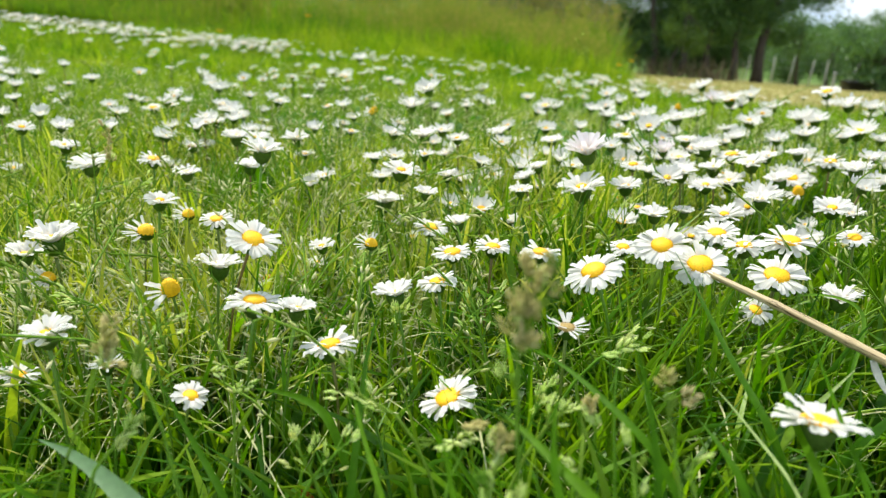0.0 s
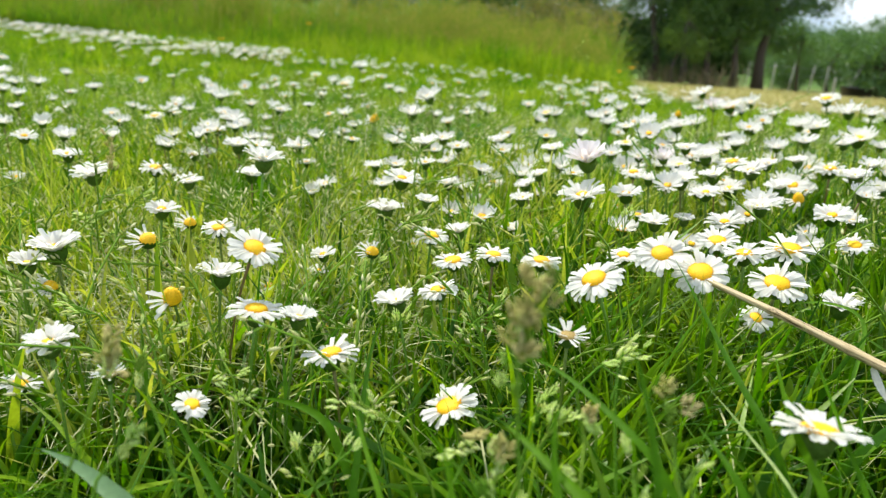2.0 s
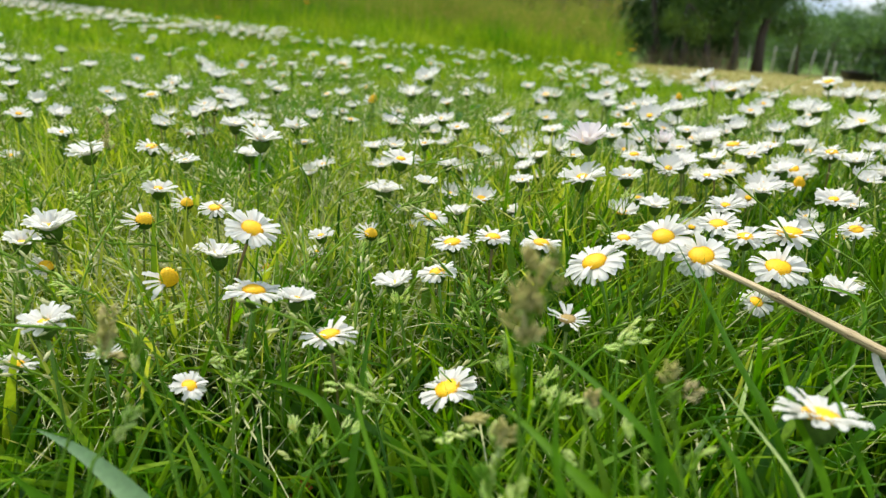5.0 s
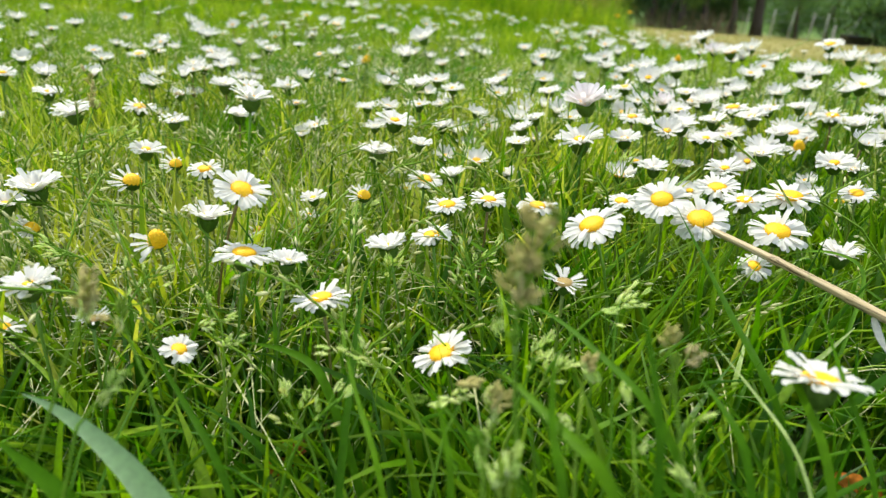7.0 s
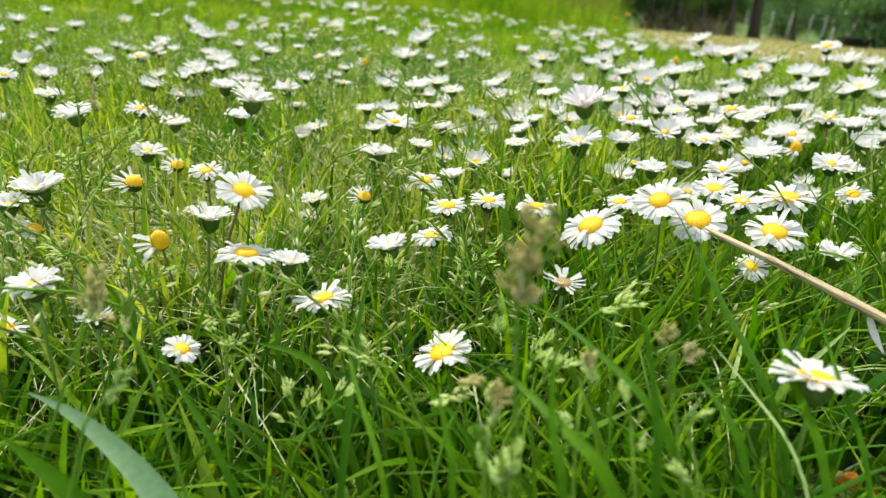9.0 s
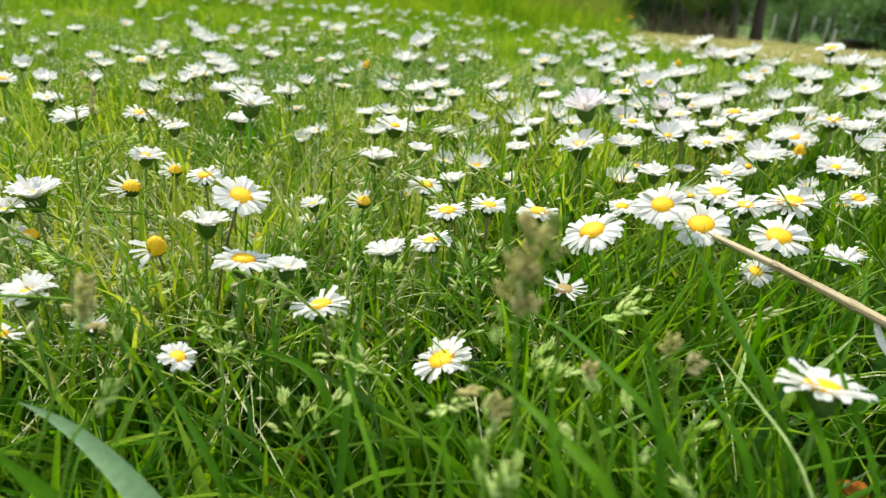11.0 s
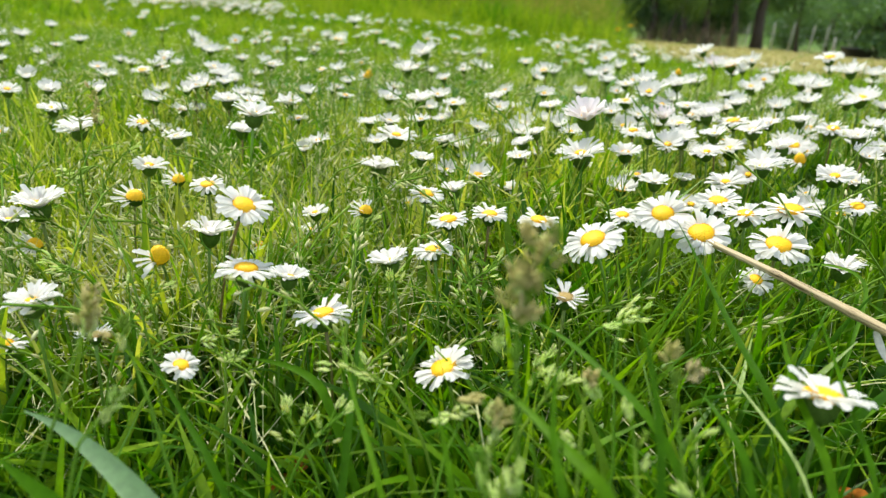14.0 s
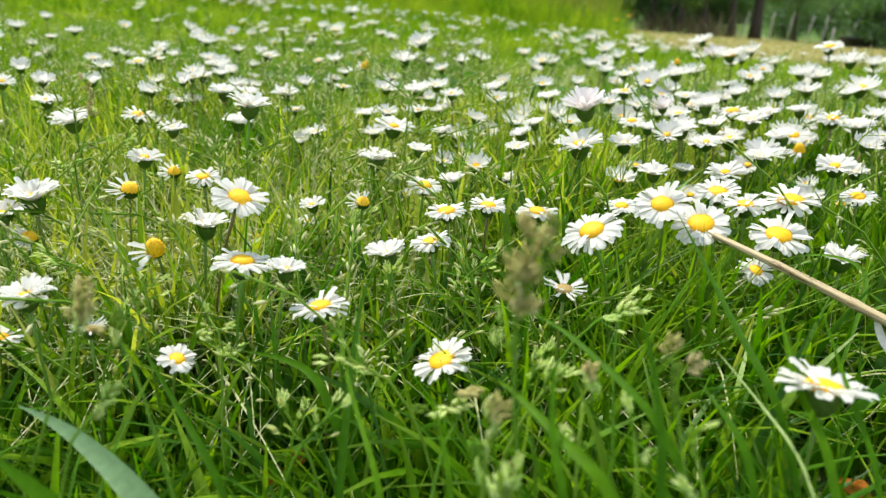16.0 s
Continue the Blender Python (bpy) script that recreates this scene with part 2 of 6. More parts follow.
STICK = straw_fibre()
SHEATH = leafy("straw_sheath", [(0.82, 0.76, 0.66), (0.84, 0.79, 0.70)], rough=0.6, through_light=0.4, grain=900, by="object", sheen=0.1)
DEAD = leafy("dead_leaf", [(0.40, 0.14, 0.02), (0.30, 0.11, 0.02)], rough=0.8, through_light=0.25, grain=700, spread=0.7, by="object", bump=0.8, sheen=0.03)
TROUGH = leafy("dark_plastic", [(0.03, 0.035, 0.04), (0.045, 0.05, 0.055)], rough=0.5, through_light=0.0, grain=30, by="object")


def soil_and_fields():
    """Earth under the lawn, meadow soil, and the pale mown field that starts past the lawn."""
    m, nt, pb, out = shade("earth")
    link = nt.links.new
    geo = nt.nodes.new("ShaderNodeNewGeometry")
    fine = nt.nodes.new("ShaderNodeTexNoise")
    fine.inputs["Scale"].default_value, fine.inputs["Detail"].default_value = 160, 8
    link(geo.outputs["Position"], fine.inputs["Vector"])
    earth = ramp_of(nt, [(0.02, 0.035, 0.008), (0.05, 0.07, 0.018), (0.06, 0.10, 0.016), (0.085, 0.085, 0.03)])
    link(fine.outputs["Fac"], earth.inputs["Fac"])
    wide = nt.nodes.new("ShaderNodeTexNoise")
    wide.inputs["Scale"].default_value, wide.inputs["Detail"].default_value = 1.1, 9
    link(geo.outputs["Position"], wide.inputs["Vector"])
    field = ramp_of(nt, [(0.18, 0.24, 0.04), (0.36, 0.34, 0.11), (0.46, 0.41, 0.18), (0.26, 0.30, 0.07)])
    link(wide.outputs["Fac"], field.inputs["Fac"])
    # far green carries some blue, painted in for aerial haze
    far = ramp_of(nt, [(0.065, 0.13, 0.025), (0.085, 0.155, 0.032), (0.11, 0.165, 0.04)])
    link(wide.outputs["Fac"], far.inputs["Fac"])
    split = nt.nodes.new("ShaderNodeSeparateXYZ")
    link(geo.outputs["Position"], split.inputs["Vector"])

    def step(value, low, high):
        n = nt.nodes.new("ShaderNodeMapRange")
        n.interpolation_type = "SMOOTHSTEP"
        n.inputs["From Min"].default_value, n.inputs["From Max"].default_value = low, high
        link(value, n.inputs["Value"])
        return n.outputs["Result"]

    def blend(fac, a, b):
        n = nt.nodes.new("ShaderNodeMix")
        n.data_type = "RGBA"
        link(fac, n.inputs["Factor"])
        link(a, n.inputs["A"])
        link(b, n.inputs["B"])
        return n.outputs["Result"]

    edge = nt.nodes.new("ShaderNodeMath")
    edge.operation = "MULTIPLY_ADD"
    edge.inputs[1].default_value = -0.2
    link(split.outputs["Y"], edge.inputs[0])
    link(split.outputs["X"], edge.inputs[2])
    mown = blend(step(edge.outputs["Value"], -0.35, 0.05), far.outputs["Color"], field.outputs["Color"])
    first = blend(step(split.outputs["Y"], 1.9, 2.6), earth.outputs["Color"], mown)
    last = blend(step(split.outputs["Y"], 22, 34), first, far.outputs["Color"])
    link(last, pb.inputs["Base Color"])
    pb.inputs["Roughness"].default_value = 0.95
    pb.inputs["Specular IOR Level"].default_value = 0.1
    bp = nt.nodes.new("ShaderNodeBump")
    bp.inputs["Strength"].default_value, bp.inputs["Distance"].default_value = 0.6, 0.006
    link(fine.outputs["Fac"], bp.inputs["Height"])
    link(bp.outputs["Normal"], pb.inputs["Normal"])
    return m


EARTH = soil_and_fields()


# ---- ground ----
def height(x, y):
    """The lie of the land: a level patch, then a long fall away to the valley."""
    x, y = np.asarray(x, float), np.asarray(y, float)
    s = np.clip((y - 0.6) / 1.8, 0, 1)
    s = s * s * (3 - 2 * s)
    ye = np.where(y < 25, y, 25 + 15 * (1 - np.exp(-np.maximum(y - 25, 0) / 15)))
    fall = np.where(ye < 8, 0.15 * np.log1p(np.exp((np.minimum(ye, 8) - 0.55) / 0.15)), ye - 0.55)
    z = -0.09 * fall - 0.015 * np.maximum(0, ye - 3) - 0.03 * np.maximum(0, y - 40)
    rise = np.clip((y - 6) / 34, 0, 1)
    z = z + 3.2 * (1 - np.exp(np.minimum(x, 0) / 14)) * rise * rise * (3 - 2 * rise)      # a green hillside
    return z + 0.03 * np.tanh(x / 0.4) * np.exp(-np.maximum(y, 0)) - (0.028 * np.clip(x, -8, 0) + 0.045 * np.clip(x, 0, 2)) * s


def top(x, y):
    return float(height(x, y))


def mesh_of(name, verts, faces, material, smooth=True, slots=None):
    me = bpy.data.meshes.new(name)
    me.from_pydata(np.asarray(verts, dtype=np.float32) if isinstance(verts, np.ndarray) else verts, [], faces)
    for mt in (material if isinstance(material, (list, tuple)) else [material]):
        me.materials.append(mt)
    if slots is not None:
        me.polygons.foreach_set("material_index", np.asarray(slots, dtype=np.int32))
    if smooth:
        me.polygons.foreach_set("use_smooth", np.ones(len(me.polygons), dtype=bool))
    me.update()
    return me


def ground_sheet():
    rad = np.concatenate([[0.002], np.geomspace(0.03, 4000, 150)])
    ang = np.linspace(0, 2 * np.pi, 193)[:-1]
    r, a = np.meshgrid(rad, ang, indexing="ij")
    x, y = (r * np.sin(a)).ravel(), (r * np.cos(a)).ravel()
    z = height(x, y) + 0.004 * np.sin(x * 31) * np.sin(y * 27 + 1) * (r.ravel() < 6)
    n, k = len(ang), len(rad)
    i, j = np.meshgrid(np.arange(k - 1), np.arange(n), indexing="ij")
    f = np.stack([i * n + j, i * n + (j + 1) % n, (i + 1) * n + (j + 1) % n, (i + 1) * n + j], -1).reshape(-1, 4)
    ob = new("ground", mesh_of("ground", np.stack([x, y, z], -1), [tuple(range(n))[::-1]] + f[:, ::-1].tolist(), EARTH))
    return tagged(ob, "dark earth under a sloping lawn and pale mown field", "ground", kind="structure")


ground_sheet()


# ---- blades in bulk ----
def blade_mesh(rng, name, x, y, z, h, w, bend, segs, material, fold=False, curl=1.0):
    """Tapered, arching blades of grass, each a ribbon (with a crease where fold is set)."""
    n = len(x)
    a = rng.uniform(0, 2 * np.pi, n)
    b = bend * rng.uniform(0.15, 1.0, n)
    face = a + rng.normal(0, 0.6, n) + np.pi / 2
    t = np.linspace(0, 1, segs + 1)
    out = (b * h)[:, None] * t[None] ** 2 * curl
    up = h[:, None] * (t[None] - 0.42 * np.minimum(b, 1.3)[:, None] * t[None] ** 2.4)
    cx = x[:, None] + np.cos(a)[:, None] * out
    cy = y[:, None] + np.sin(a)[:, None] * out
    cz = z[:, None] + up
    prof = np.clip((1 - t ** 2.2), 0.04, 1) * np.minimum(1, 0.55 + 1.6 * t)
    half = 0.5 * w[:, None] * prof[None]
    sx, sy = np.cos(face)[:, None] * half, np.sin(face)[:, None] * half
    cols = [np.stack([cx - sx, cy - sy, cz], -1), np.stack([cx + sx, cy + sy, cz], -1)]
    if fold:
        dx, dy = -np.sin(face)[:, None] * half * 0.5, np.cos(face)[:, None] * half * 0.5
        cols.insert(1, np.stack([cx + dx, cy + dy, cz - half * 0.2], -1))
    c = len(cols)
    v = np.stack(cols, 2).reshape(-1, 3)
    rows = np.arange(n)[:, None, None] * (segs + 1) * c + np.arange(segs)[None, :, None] * c + np.arange(c - 1)[None, None, :]
    f = np.stack([rows, rows + 1, rows + 1 + c, rows + c], -1).reshape(-1, 4)
    return mesh_of(name, v, f, material)


def wedge(rng, n, y0, y1, side, x0=0.02):
    """Even spots over the strip that lies ahead between y0 and y1."""
    y = np.sqrt(rng.uniform(y0 ** 2, y1 ** 2, n))
    x = x0 + rng.uniform(-1, 1, n) * (0.72 * y + side)
    return x, y


def patchy(x, y, scale, seed):
    """A slow random field between 0 and 1, for uneven growth."""
    rng = np.random.default_rng(seed)
    v = np.zeros_like(x)
    for k in range(5):
        ax, ay, p = rng.normal(0, scale, 2).tolist() + [rng.uniform(0, 6.28)]
        v += np.sin(ax * x + ay * y + p)
    return np.clip(0.5 + v / 6, 0, 1)


LITTER = (-0.016, 0.159)      # a gap in the lawn with old leaves in it
rng = np.random.default_rng(11)
x, y = wedge(rng, 33000, 0.03, 0.52, 0.13)
bare = ((x - 0.135) / 0.035) ** 2 + ((y - 0.155) / 0.035) ** 2 < 1      # blades thinned so this spot comes out dark, for the shade there
bare |= ((x - LITTER[0]) / 0.013) ** 2 + ((y - LITTER[1] + 0.022) / 0.034) ** 2 < 1
keep = ~bare | (rng.uniform(0, 1, len(x)) < 0.3)
x, y = x[keep], y[keep]
lush = patchy(x, y, 14, 3) + 0.25 * np.clip((y - 0.2) / 0.1, 0, 1) * np.clip((x + 0.02) / 0.08, 0, 1)
h = rng.uniform(0.022, 0.066, len(x)) * (0.75 + 0.5 * lush)
h = np.where(y < 0.11, np.minimum(h, 0.044), h)
w = rng.gamma(2.2, 0.0006, len(x)) + 0.0008
fine_kind = rng.uniform(0, 1, len(x)) < np.clip((y - 0.15 - 0.9 * np.clip(x + 0.01, 0, 0.3)) / 0.14, 0.05 * (y > 0.17), 0.85)
for pick, material, thin, told in ((~fine_kind, GRASS, 1.0, "lush green lawn grass with broad arching blades"), (fine_kind, GRASS_FINE, 1.12, "light yellowish green lawn grass with slender blades")):
    tagged(new("lawn_grass", blade_mesh(rng, "lawn_grass", x[pick], y[pick], height(x[pick], y[pick]) - 0.002, h[pick] * (0.7 + 0.3 * thin), w[pick] * (1.3 if thin == 1.0 else thin), 0.8 / thin, 5, material, fold=True)),
           told, "grass", kind="stuff")
x, y = wedge(rng, 5200, 0.03, 0.15, 0.11)
# the spot darkened for shade is left clear here too
keep = ((x - 0.135) / 0.035) ** 2 + ((y - 0.155) / 0.035) ** 2 > 1
x, y = x[keep], y[keep]
tagged(new("lawn_grass", blade_mesh(rng, "lawn_grass", x, y, height(x, y) - 0.002, rng.uniform(0.02, 0.046, len(x)), np.minimum(rng.gamma(2.2, 0.0006, len(x)) + 0.0007, 0.0032), 0.9, 5, GRASS, fold=True)),
       "dense green lawn grass close to the ground", "grass", kind="stuff")
x, y = wedge(rng, 84000, 0.50, 1.5, 0.14)
h = rng.uniform(0.022, 0.056, len(x)) * (0.65 + 0.7 * patchy(x, y, 9, 4))
tagged(new("lawn_grass", blade_mesh(rng, "lawn_grass", x, y, height(x, y) - 0.002, h, rng.gamma(3, 0.0006, len(x)) + 0.0009, 1.2, 4, GRASS_FAR)),
       "green lawn grass growing round the daisies", "grass", kind="stuff")
x, y = wedge(rng, 82000, 1.45, 3.6, 0.3)
keep = ~((x > 0.31 * y - 0.05) & (y > 2.1 + 0.25 * np.sin(x * 5)))
x, y = x[keep], y[keep]
h = rng.uniform(0.025, 0.06, len(x)) * (0.7 + 0.6 * patchy(x, y, 5, 5))
tagged(new("lawn_grass", blade_mesh(rng, "lawn_grass", x, y, height(x, y) - 0.002, h, rng.gamma(3, 0.0011, len(x)) + 0.0016, 1.0, 2, GRASS_FAR)),
       "light green lawn grass falling away towards the meadow", "grass", kind="stuff")

# the lawn, the meadow and the stubble go on to both sides and behind
x, y = rng.uniform(-4.2, 4.2, 125000), rng.uniform(-4.2, 2.9, 125000)
keep = (np.abs(x - 0.02) > 0.72 * y + np.where(y < 1.45, 0.135, 0.3)) & (np.hypot(x, y) < 4.2) & ~((x > 0.31 * y - 0.05) & (y > 2.1))
x, y = x[keep], y[keep]
h = rng.uniform(0.025, 0.062, len(x)) * (0.7 + 0.6 * patchy(x, y, 5, 5))
h = np.where(np.hypot(x, y) < 0.25, np.minimum(h, 0.045), h)
tagged(new("lawn_grass", blade_mesh(rng, "lawn_grass", x, y, height(x, y) - 0.002, h, rng.gamma(4, 0.0014, len(x)) + 0.002, 1.0, 2, GRASS_FAR)),
       "green lawn grass round about", "grass", kind="stuff")
y = 2.85 + 9 * rng.uniform(0, 1, 42000) ** 1.5
x = rng.uniform(-2.2, -0.8, len(y)) * y
tagged(new("tall_grass", blade_mesh(rng, "tall_grass", x, y + 0.35, height(x, y + 0.35) - 0.01, rng.uniform(0.16, 0.42, len(x)), rng.uniform(0.004, 0.009, len(x)), 0.6, 2, TALL)),
       "tall unmown meadow grass along the lawn", "grass", kind="stuff")
y = 1.95 + 12 * rng.uniform(0, 1, 26000) ** 1.7
x = rng.uniform(0.94, 2.4, len(y)) * y
tagged(new("dry_grass", blade_mesh(rng, "dry_grass", x, y, height(x, y) - 0.002, rng.uniform(0.02, 0.055, len(x)), (rng.gamma(4, 0.0016, len(x)) + 0.003) * (1 + 0.18 * y), 1.6, 2, STRAW)),
       "pale yellow hay stubble beside the lawn", "grass", kind="stuff")

# dry, pale tangles low in the lawn
x, y = wedge(rng, 12000, 0.19, 1.0, 0.1)
k = rng.uniform(0, 1, len(x)) < (0.25 + 0.9 * patchy(x, y, 8, 9)) * np.where(y > 0.6, 0.5, 1.0)
x, y = x[k], y[k]
tagged(new("dry_thatch", blade_mesh(rng, "dry_thatch", x, y, height(x, y) + 0.004, rng.uniform(0.03, 0.062, len(x)), rng.uniform(0.0005, 0.0012, len(x)), 2.0, 6, THATCH)),
       "thin yellowish dry grass strands tangled in the lawn", "grass", kind="stuff")

x, y = rng.normal(-0.07, 0.07, 2600), rng.uniform(0.2, 0.42, 2600)
tagged(new("dry_thatch", blade_mesh(rng, "dry_thatch", x, y, height(x, y) + 0.008, rng.uniform(0.03, 0.064, len(x)), rng.uniform(0.0006, 0.0014, len(x)), 1.8, 6, THATCH)),
       "pale dry grass strands matted between the daisies", "grass", kind="stuff")

# pale mown field beyond the lawn
y = 1.95 + 20 * rng.uniform(0, 1, 46000) ** 2.2
x = rng.uniform(0.21, 0.95, len(y)) * y + rng.normal(0, 0.10, len(y))
h = rng.uniform(0.02, 0.055, len(x)) * (1 + 0.05 * y)
tagged(new("dry_grass", blade_mesh(rng, "dry_grass", x, y, height(x, y) - 0.002, h, (rng.gamma(4, 0.0011, len(x)) + 0.002) * (1 + 0.18 * y), 1.6, 2, STRAW)),
       "pale yellow mown hay stubble on the slope", "grass", kind="stuff")

# unmown meadow
y = 2.85 + 11 * rng.uniform(0, 1, 90000) ** 1.9
x = rng.uniform(-0.82, 0.222, len(y)) * y + rng.normal(0, 0.05, len(y)) - 0.02
y = y + 0.35 * np.clip(-x - 0.8, 0, 1.2) * (y < 6)
grow = patchy(x, y, 3.0, 6)
h = rng.uniform(0.14, 0.36, len(x)) * (0.65 + 0.7 * grow) * np.clip(0.25 + (y - 2.8) * 0.6, 0.25, 1.02)
tagged(new("tall_grass", blade_mesh(rng, "tall_grass", x, y, height(x, y) - 0.01, h, (rng.gamma(4, 0.0008, len(x)) + 0.0016) * (1 + 0.08 * y), 0.6, 3, TALL)),
       "tall unmown meadow grass, yellow-green at the edge", "grass", kind="stuff")

# grass that grows longer towards the meadow
y = rng.uniform(2.5, 3.6, 26000)
x = rng.uniform(-0.85, 0.25, len(y)) * y + rng.normal(0, 0.05, len(y))
h = rng.uniform(0.05, 0.12, len(x)) * (0.5 + 1.0 * patchy(x, y, 4.0, 16)) * (0.6 + 0.8 * np.clip((y - 2.45) / 0.9, 0, 1))
y = y + 0.28 * np.clip(-x - 0.8, 0, 1.3)
tagged(new("tall_grass", blade_mesh(rng, "tall_grass", x, y, height(x, y) - 0.004, h, rng.gamma(4, 0.0006, len(x)) + 0.0012, 0.7, 3, GRASS_FAR)),
       "longer green grass where the lawn runs into the meadow", "grass", kind="stuff")

y = rng.uniform(2.35, 3.4, 9000)
x = rng.uniform(-0.12, 0.225, len(y)) * y + rng.normal(0, 0.03, len(y))
h = rng.uniform(0.08, 0.21, len(x)) * (0.5 + 0.9 * patchy(x, y, 4.0, 26)) * np.clip(0.35 + (y - 2.35) * 1.2, 0.35, 1.0)
tagged(new("tall_grass", blade_mesh(rng, "tall_grass", x, y, height(x, y) - 0.005, h, rng.gamma(4, 0.0006, len(x)) + 0.0014, 0.6, 3, GRASS_FAR)),
       "loose tall yellowish green grass at the corner of the meadow", "grass", kind="stuff")

# thick clumps of reed-like grass that stand above the rest
for cx_, cy_, tall_, wide_ in ((-1.80, 4.3, 0.56, 0.055), (-1.22, 3.95, 0.40, 0.05), (0.25, 4.6, 0.31, 0.12), (0.66, 4.3, 0.30, 0.12)):
    x, y = rng.normal(cx_, wide_, 1100), rng.normal(cy_, 0.16, 1100)
    tagged(new("tall_grass", blade_mesh(rng, "tall_grass", x, y, height(x, y) - 0.01, rng.uniform(0.5, 1.0, 1100) * tall_, rng.uniform(0.003, 0.006, 1100), 0.35, 4, TALL if cx_ < 0 and cx_ > -1.5 else TUFT)),
           "dense upright clump of tall grass in the meadow", "grass", kind="stuff")



def stalks(rng, n, clump=None):
    """Flowering stalks of the meadow: a thin stem with a loose brownish panicle of small husks. clump: middle, spread and height of a thick tuft."""
    if clump:
        x, y = rng.normal(clump[0], clump[2], n), rng.normal(clump[1], 0.16, n)
        h = clump[3] * rng.uniform(0.6, 1.0, n)
    else:
        y = 3.2 + 6 * rng.uniform(0, 1, n) ** 1.7
        side = np.where(rng.uniform(0, 1, n) < 0.4, rng.uniform(-0.8, 0.2, n), 0.2 - 0.21 * np.abs(rng.normal(0, 1, n)))
        x = side * y
        h = rng.uniform(0.27, 0.42, n) * (0.72 + 0.46 * patchy(x, y, 2.2, 8)) * (1 + 0.06 * (y - 3.2)) * (1 - 0.33 * np.clip((side + 0.06) / 0.16, 0, 1))
        h = h * np.where(rng.uniform(0, 1, n) < 0.06, 1.4, 1.0)
    base = height(x, y)
    lean, way = rng.uniform(0.02, 0.22, n) * h, rng.uniform(0, 6.28, n)
    t = np.linspace(0, 1, 5)
    cx = x[:, None] + (lean * np.cos(way))[:, None] * t ** 2
    cy = y[:, None] + (lean * np.sin(way))[:, None] * t ** 2
    cz = base[:, None] + h[:, None] * t
    w = (0.0006 * (1 + 0.10 * y))[:, None] * np.ones(5)
    v1 = np.stack([np.stack([cx - w, cy, cz], -1), np.stack([cx + w, cy, cz], -1)], 2).reshape(-1, 3)
    r = np.arange(n)[:, None] * 10 + np.arange(4) * 2
    f1 = np.stack([r, r + 1, r + 3, r + 2], -1).reshape(-1, 4)
    k = 26
    tt = rng.uniform(0.62, 1.02, (n, k))
    px = x[:, None] + (lean * np.cos(way))[:, None] * tt ** 2 + rng.normal(0, 0.017, (n, k))
    py = y[:, None] + (lean * np.sin(way))[:, None] * tt ** 2 + rng.normal(0, 0.017, (n, k))
    pz = base[:, None] + h[:, None] * tt
    p = np.stack([px, py, pz], -1).reshape(-1, 3)
    s = np.repeat(0.0015 * (1 + 0.10 * y), k)
    d = rng.normal(0, 1, (len(p), 3)) * s[:, None] * 0.5
    up = np.stack([0 * s, 0 * s, 4.0 * s], -1) + d
    side = np.stack([s, 0 * s, 0 * s], -1)
    v2 = np.stack([p - up, p + side, p + up, p - side], 1).reshape(-1, 3)
    f2 = len(v1) + np.arange(len(p) * 4).reshape(-1, 4)
    return mesh_of("meadow_stalks", np.concatenate([v1, v2]), np.concatenate([f1, f2]), STALK)


tagged(new("meadow_stalks", stalks(rng, 1900)), "thin brownish flowering grass stalks above the meadow", "grass", kind="stuff")
for clump in ((-1.80, 4.3, 0.055, 0.60), (-1.22, 3.95, 0.05, 0.42), (0.30, 4.3, 0.10, 0.42), (0.72, 4.4, 0.07, 0.46)):
    tagged(new("meadow_stalks", stalks(rng, 150 if clump[0] < 0 else 55, clump)), "thick tuft of brownish flowering grass stalks", "grass", kind="stuff")


# ---- shaping helpers ----
def part(name, bm_or_mesh, material, parent, label="", m=None):
    """Links a bmesh or a shared mesh as one mesh object under a thing or a part."""
    if isinstance(bm_or_mesh, bmesh.types.BMesh):
        me = bpy.data.meshes.new(name)
        bm_or_mesh.to_mesh(me)
        bm_or_mesh.free()
        me.materials.append(material)
        me.polygons.foreach_set("use_smooth", np.ones(len(me.polygons), dtype=bool))
    else:
        me = bm_or_mesh
    ob = new(name, me)
    ob.parent = parent
    if m is not None:
        ob.matrix_local = m
    return tagged(ob, label) if label else ob


def tube_data(pts, radii, sides=6, close=True):
    """Vertices and faces of a round stem along pts."""
    pts = [Vector(p) for p in pts]
    verts, faces = [], []
    ref = Vector((0.31, 0.87, 0.21)).normalized()
    for i, p in enumerate(pts):
        d = (pts[min(i + 1, len(pts) - 1)] - pts[max(i - 1, 0)]).normalized()
        u = d.cross(ref).normalized()
        v = d.cross(u)
        for k in range(sides):
            q = 2 * math.pi * k / sides
            verts.append(p + (u * math.cos(q) + v * math.sin(q)) * radii[i])
    for i in range(len(pts) - 1):
        for k in range(sides):
            a, b = i * sides + k, i * sides + (k + 1) % sides
            faces.append((a, b, b + sides, a + sides))
    if close:
        faces.append(tuple(range((len(pts) - 1) * sides, len(pts) * sides)))
        faces.append(tuple(reversed(range(sides))))
    return verts, faces


def join(pieces):
    verts, faces = [], []
    for v, f in pieces:
        n = len(verts)
        verts += [tuple(p) for p in v]
        faces += [tuple(i + n for i in q) for q in f]
    return verts, faces


def curve_through(a, b, c, n):
    """A bowed line from a by b to c."""
    a, b, c = Vector(a), Vector(b), Vector(c)
    return [a * (1 - t) ** 2 + b * 2 * t * (1 - t) + c * t * t for t in (i / (n - 1) for i in range(n))]


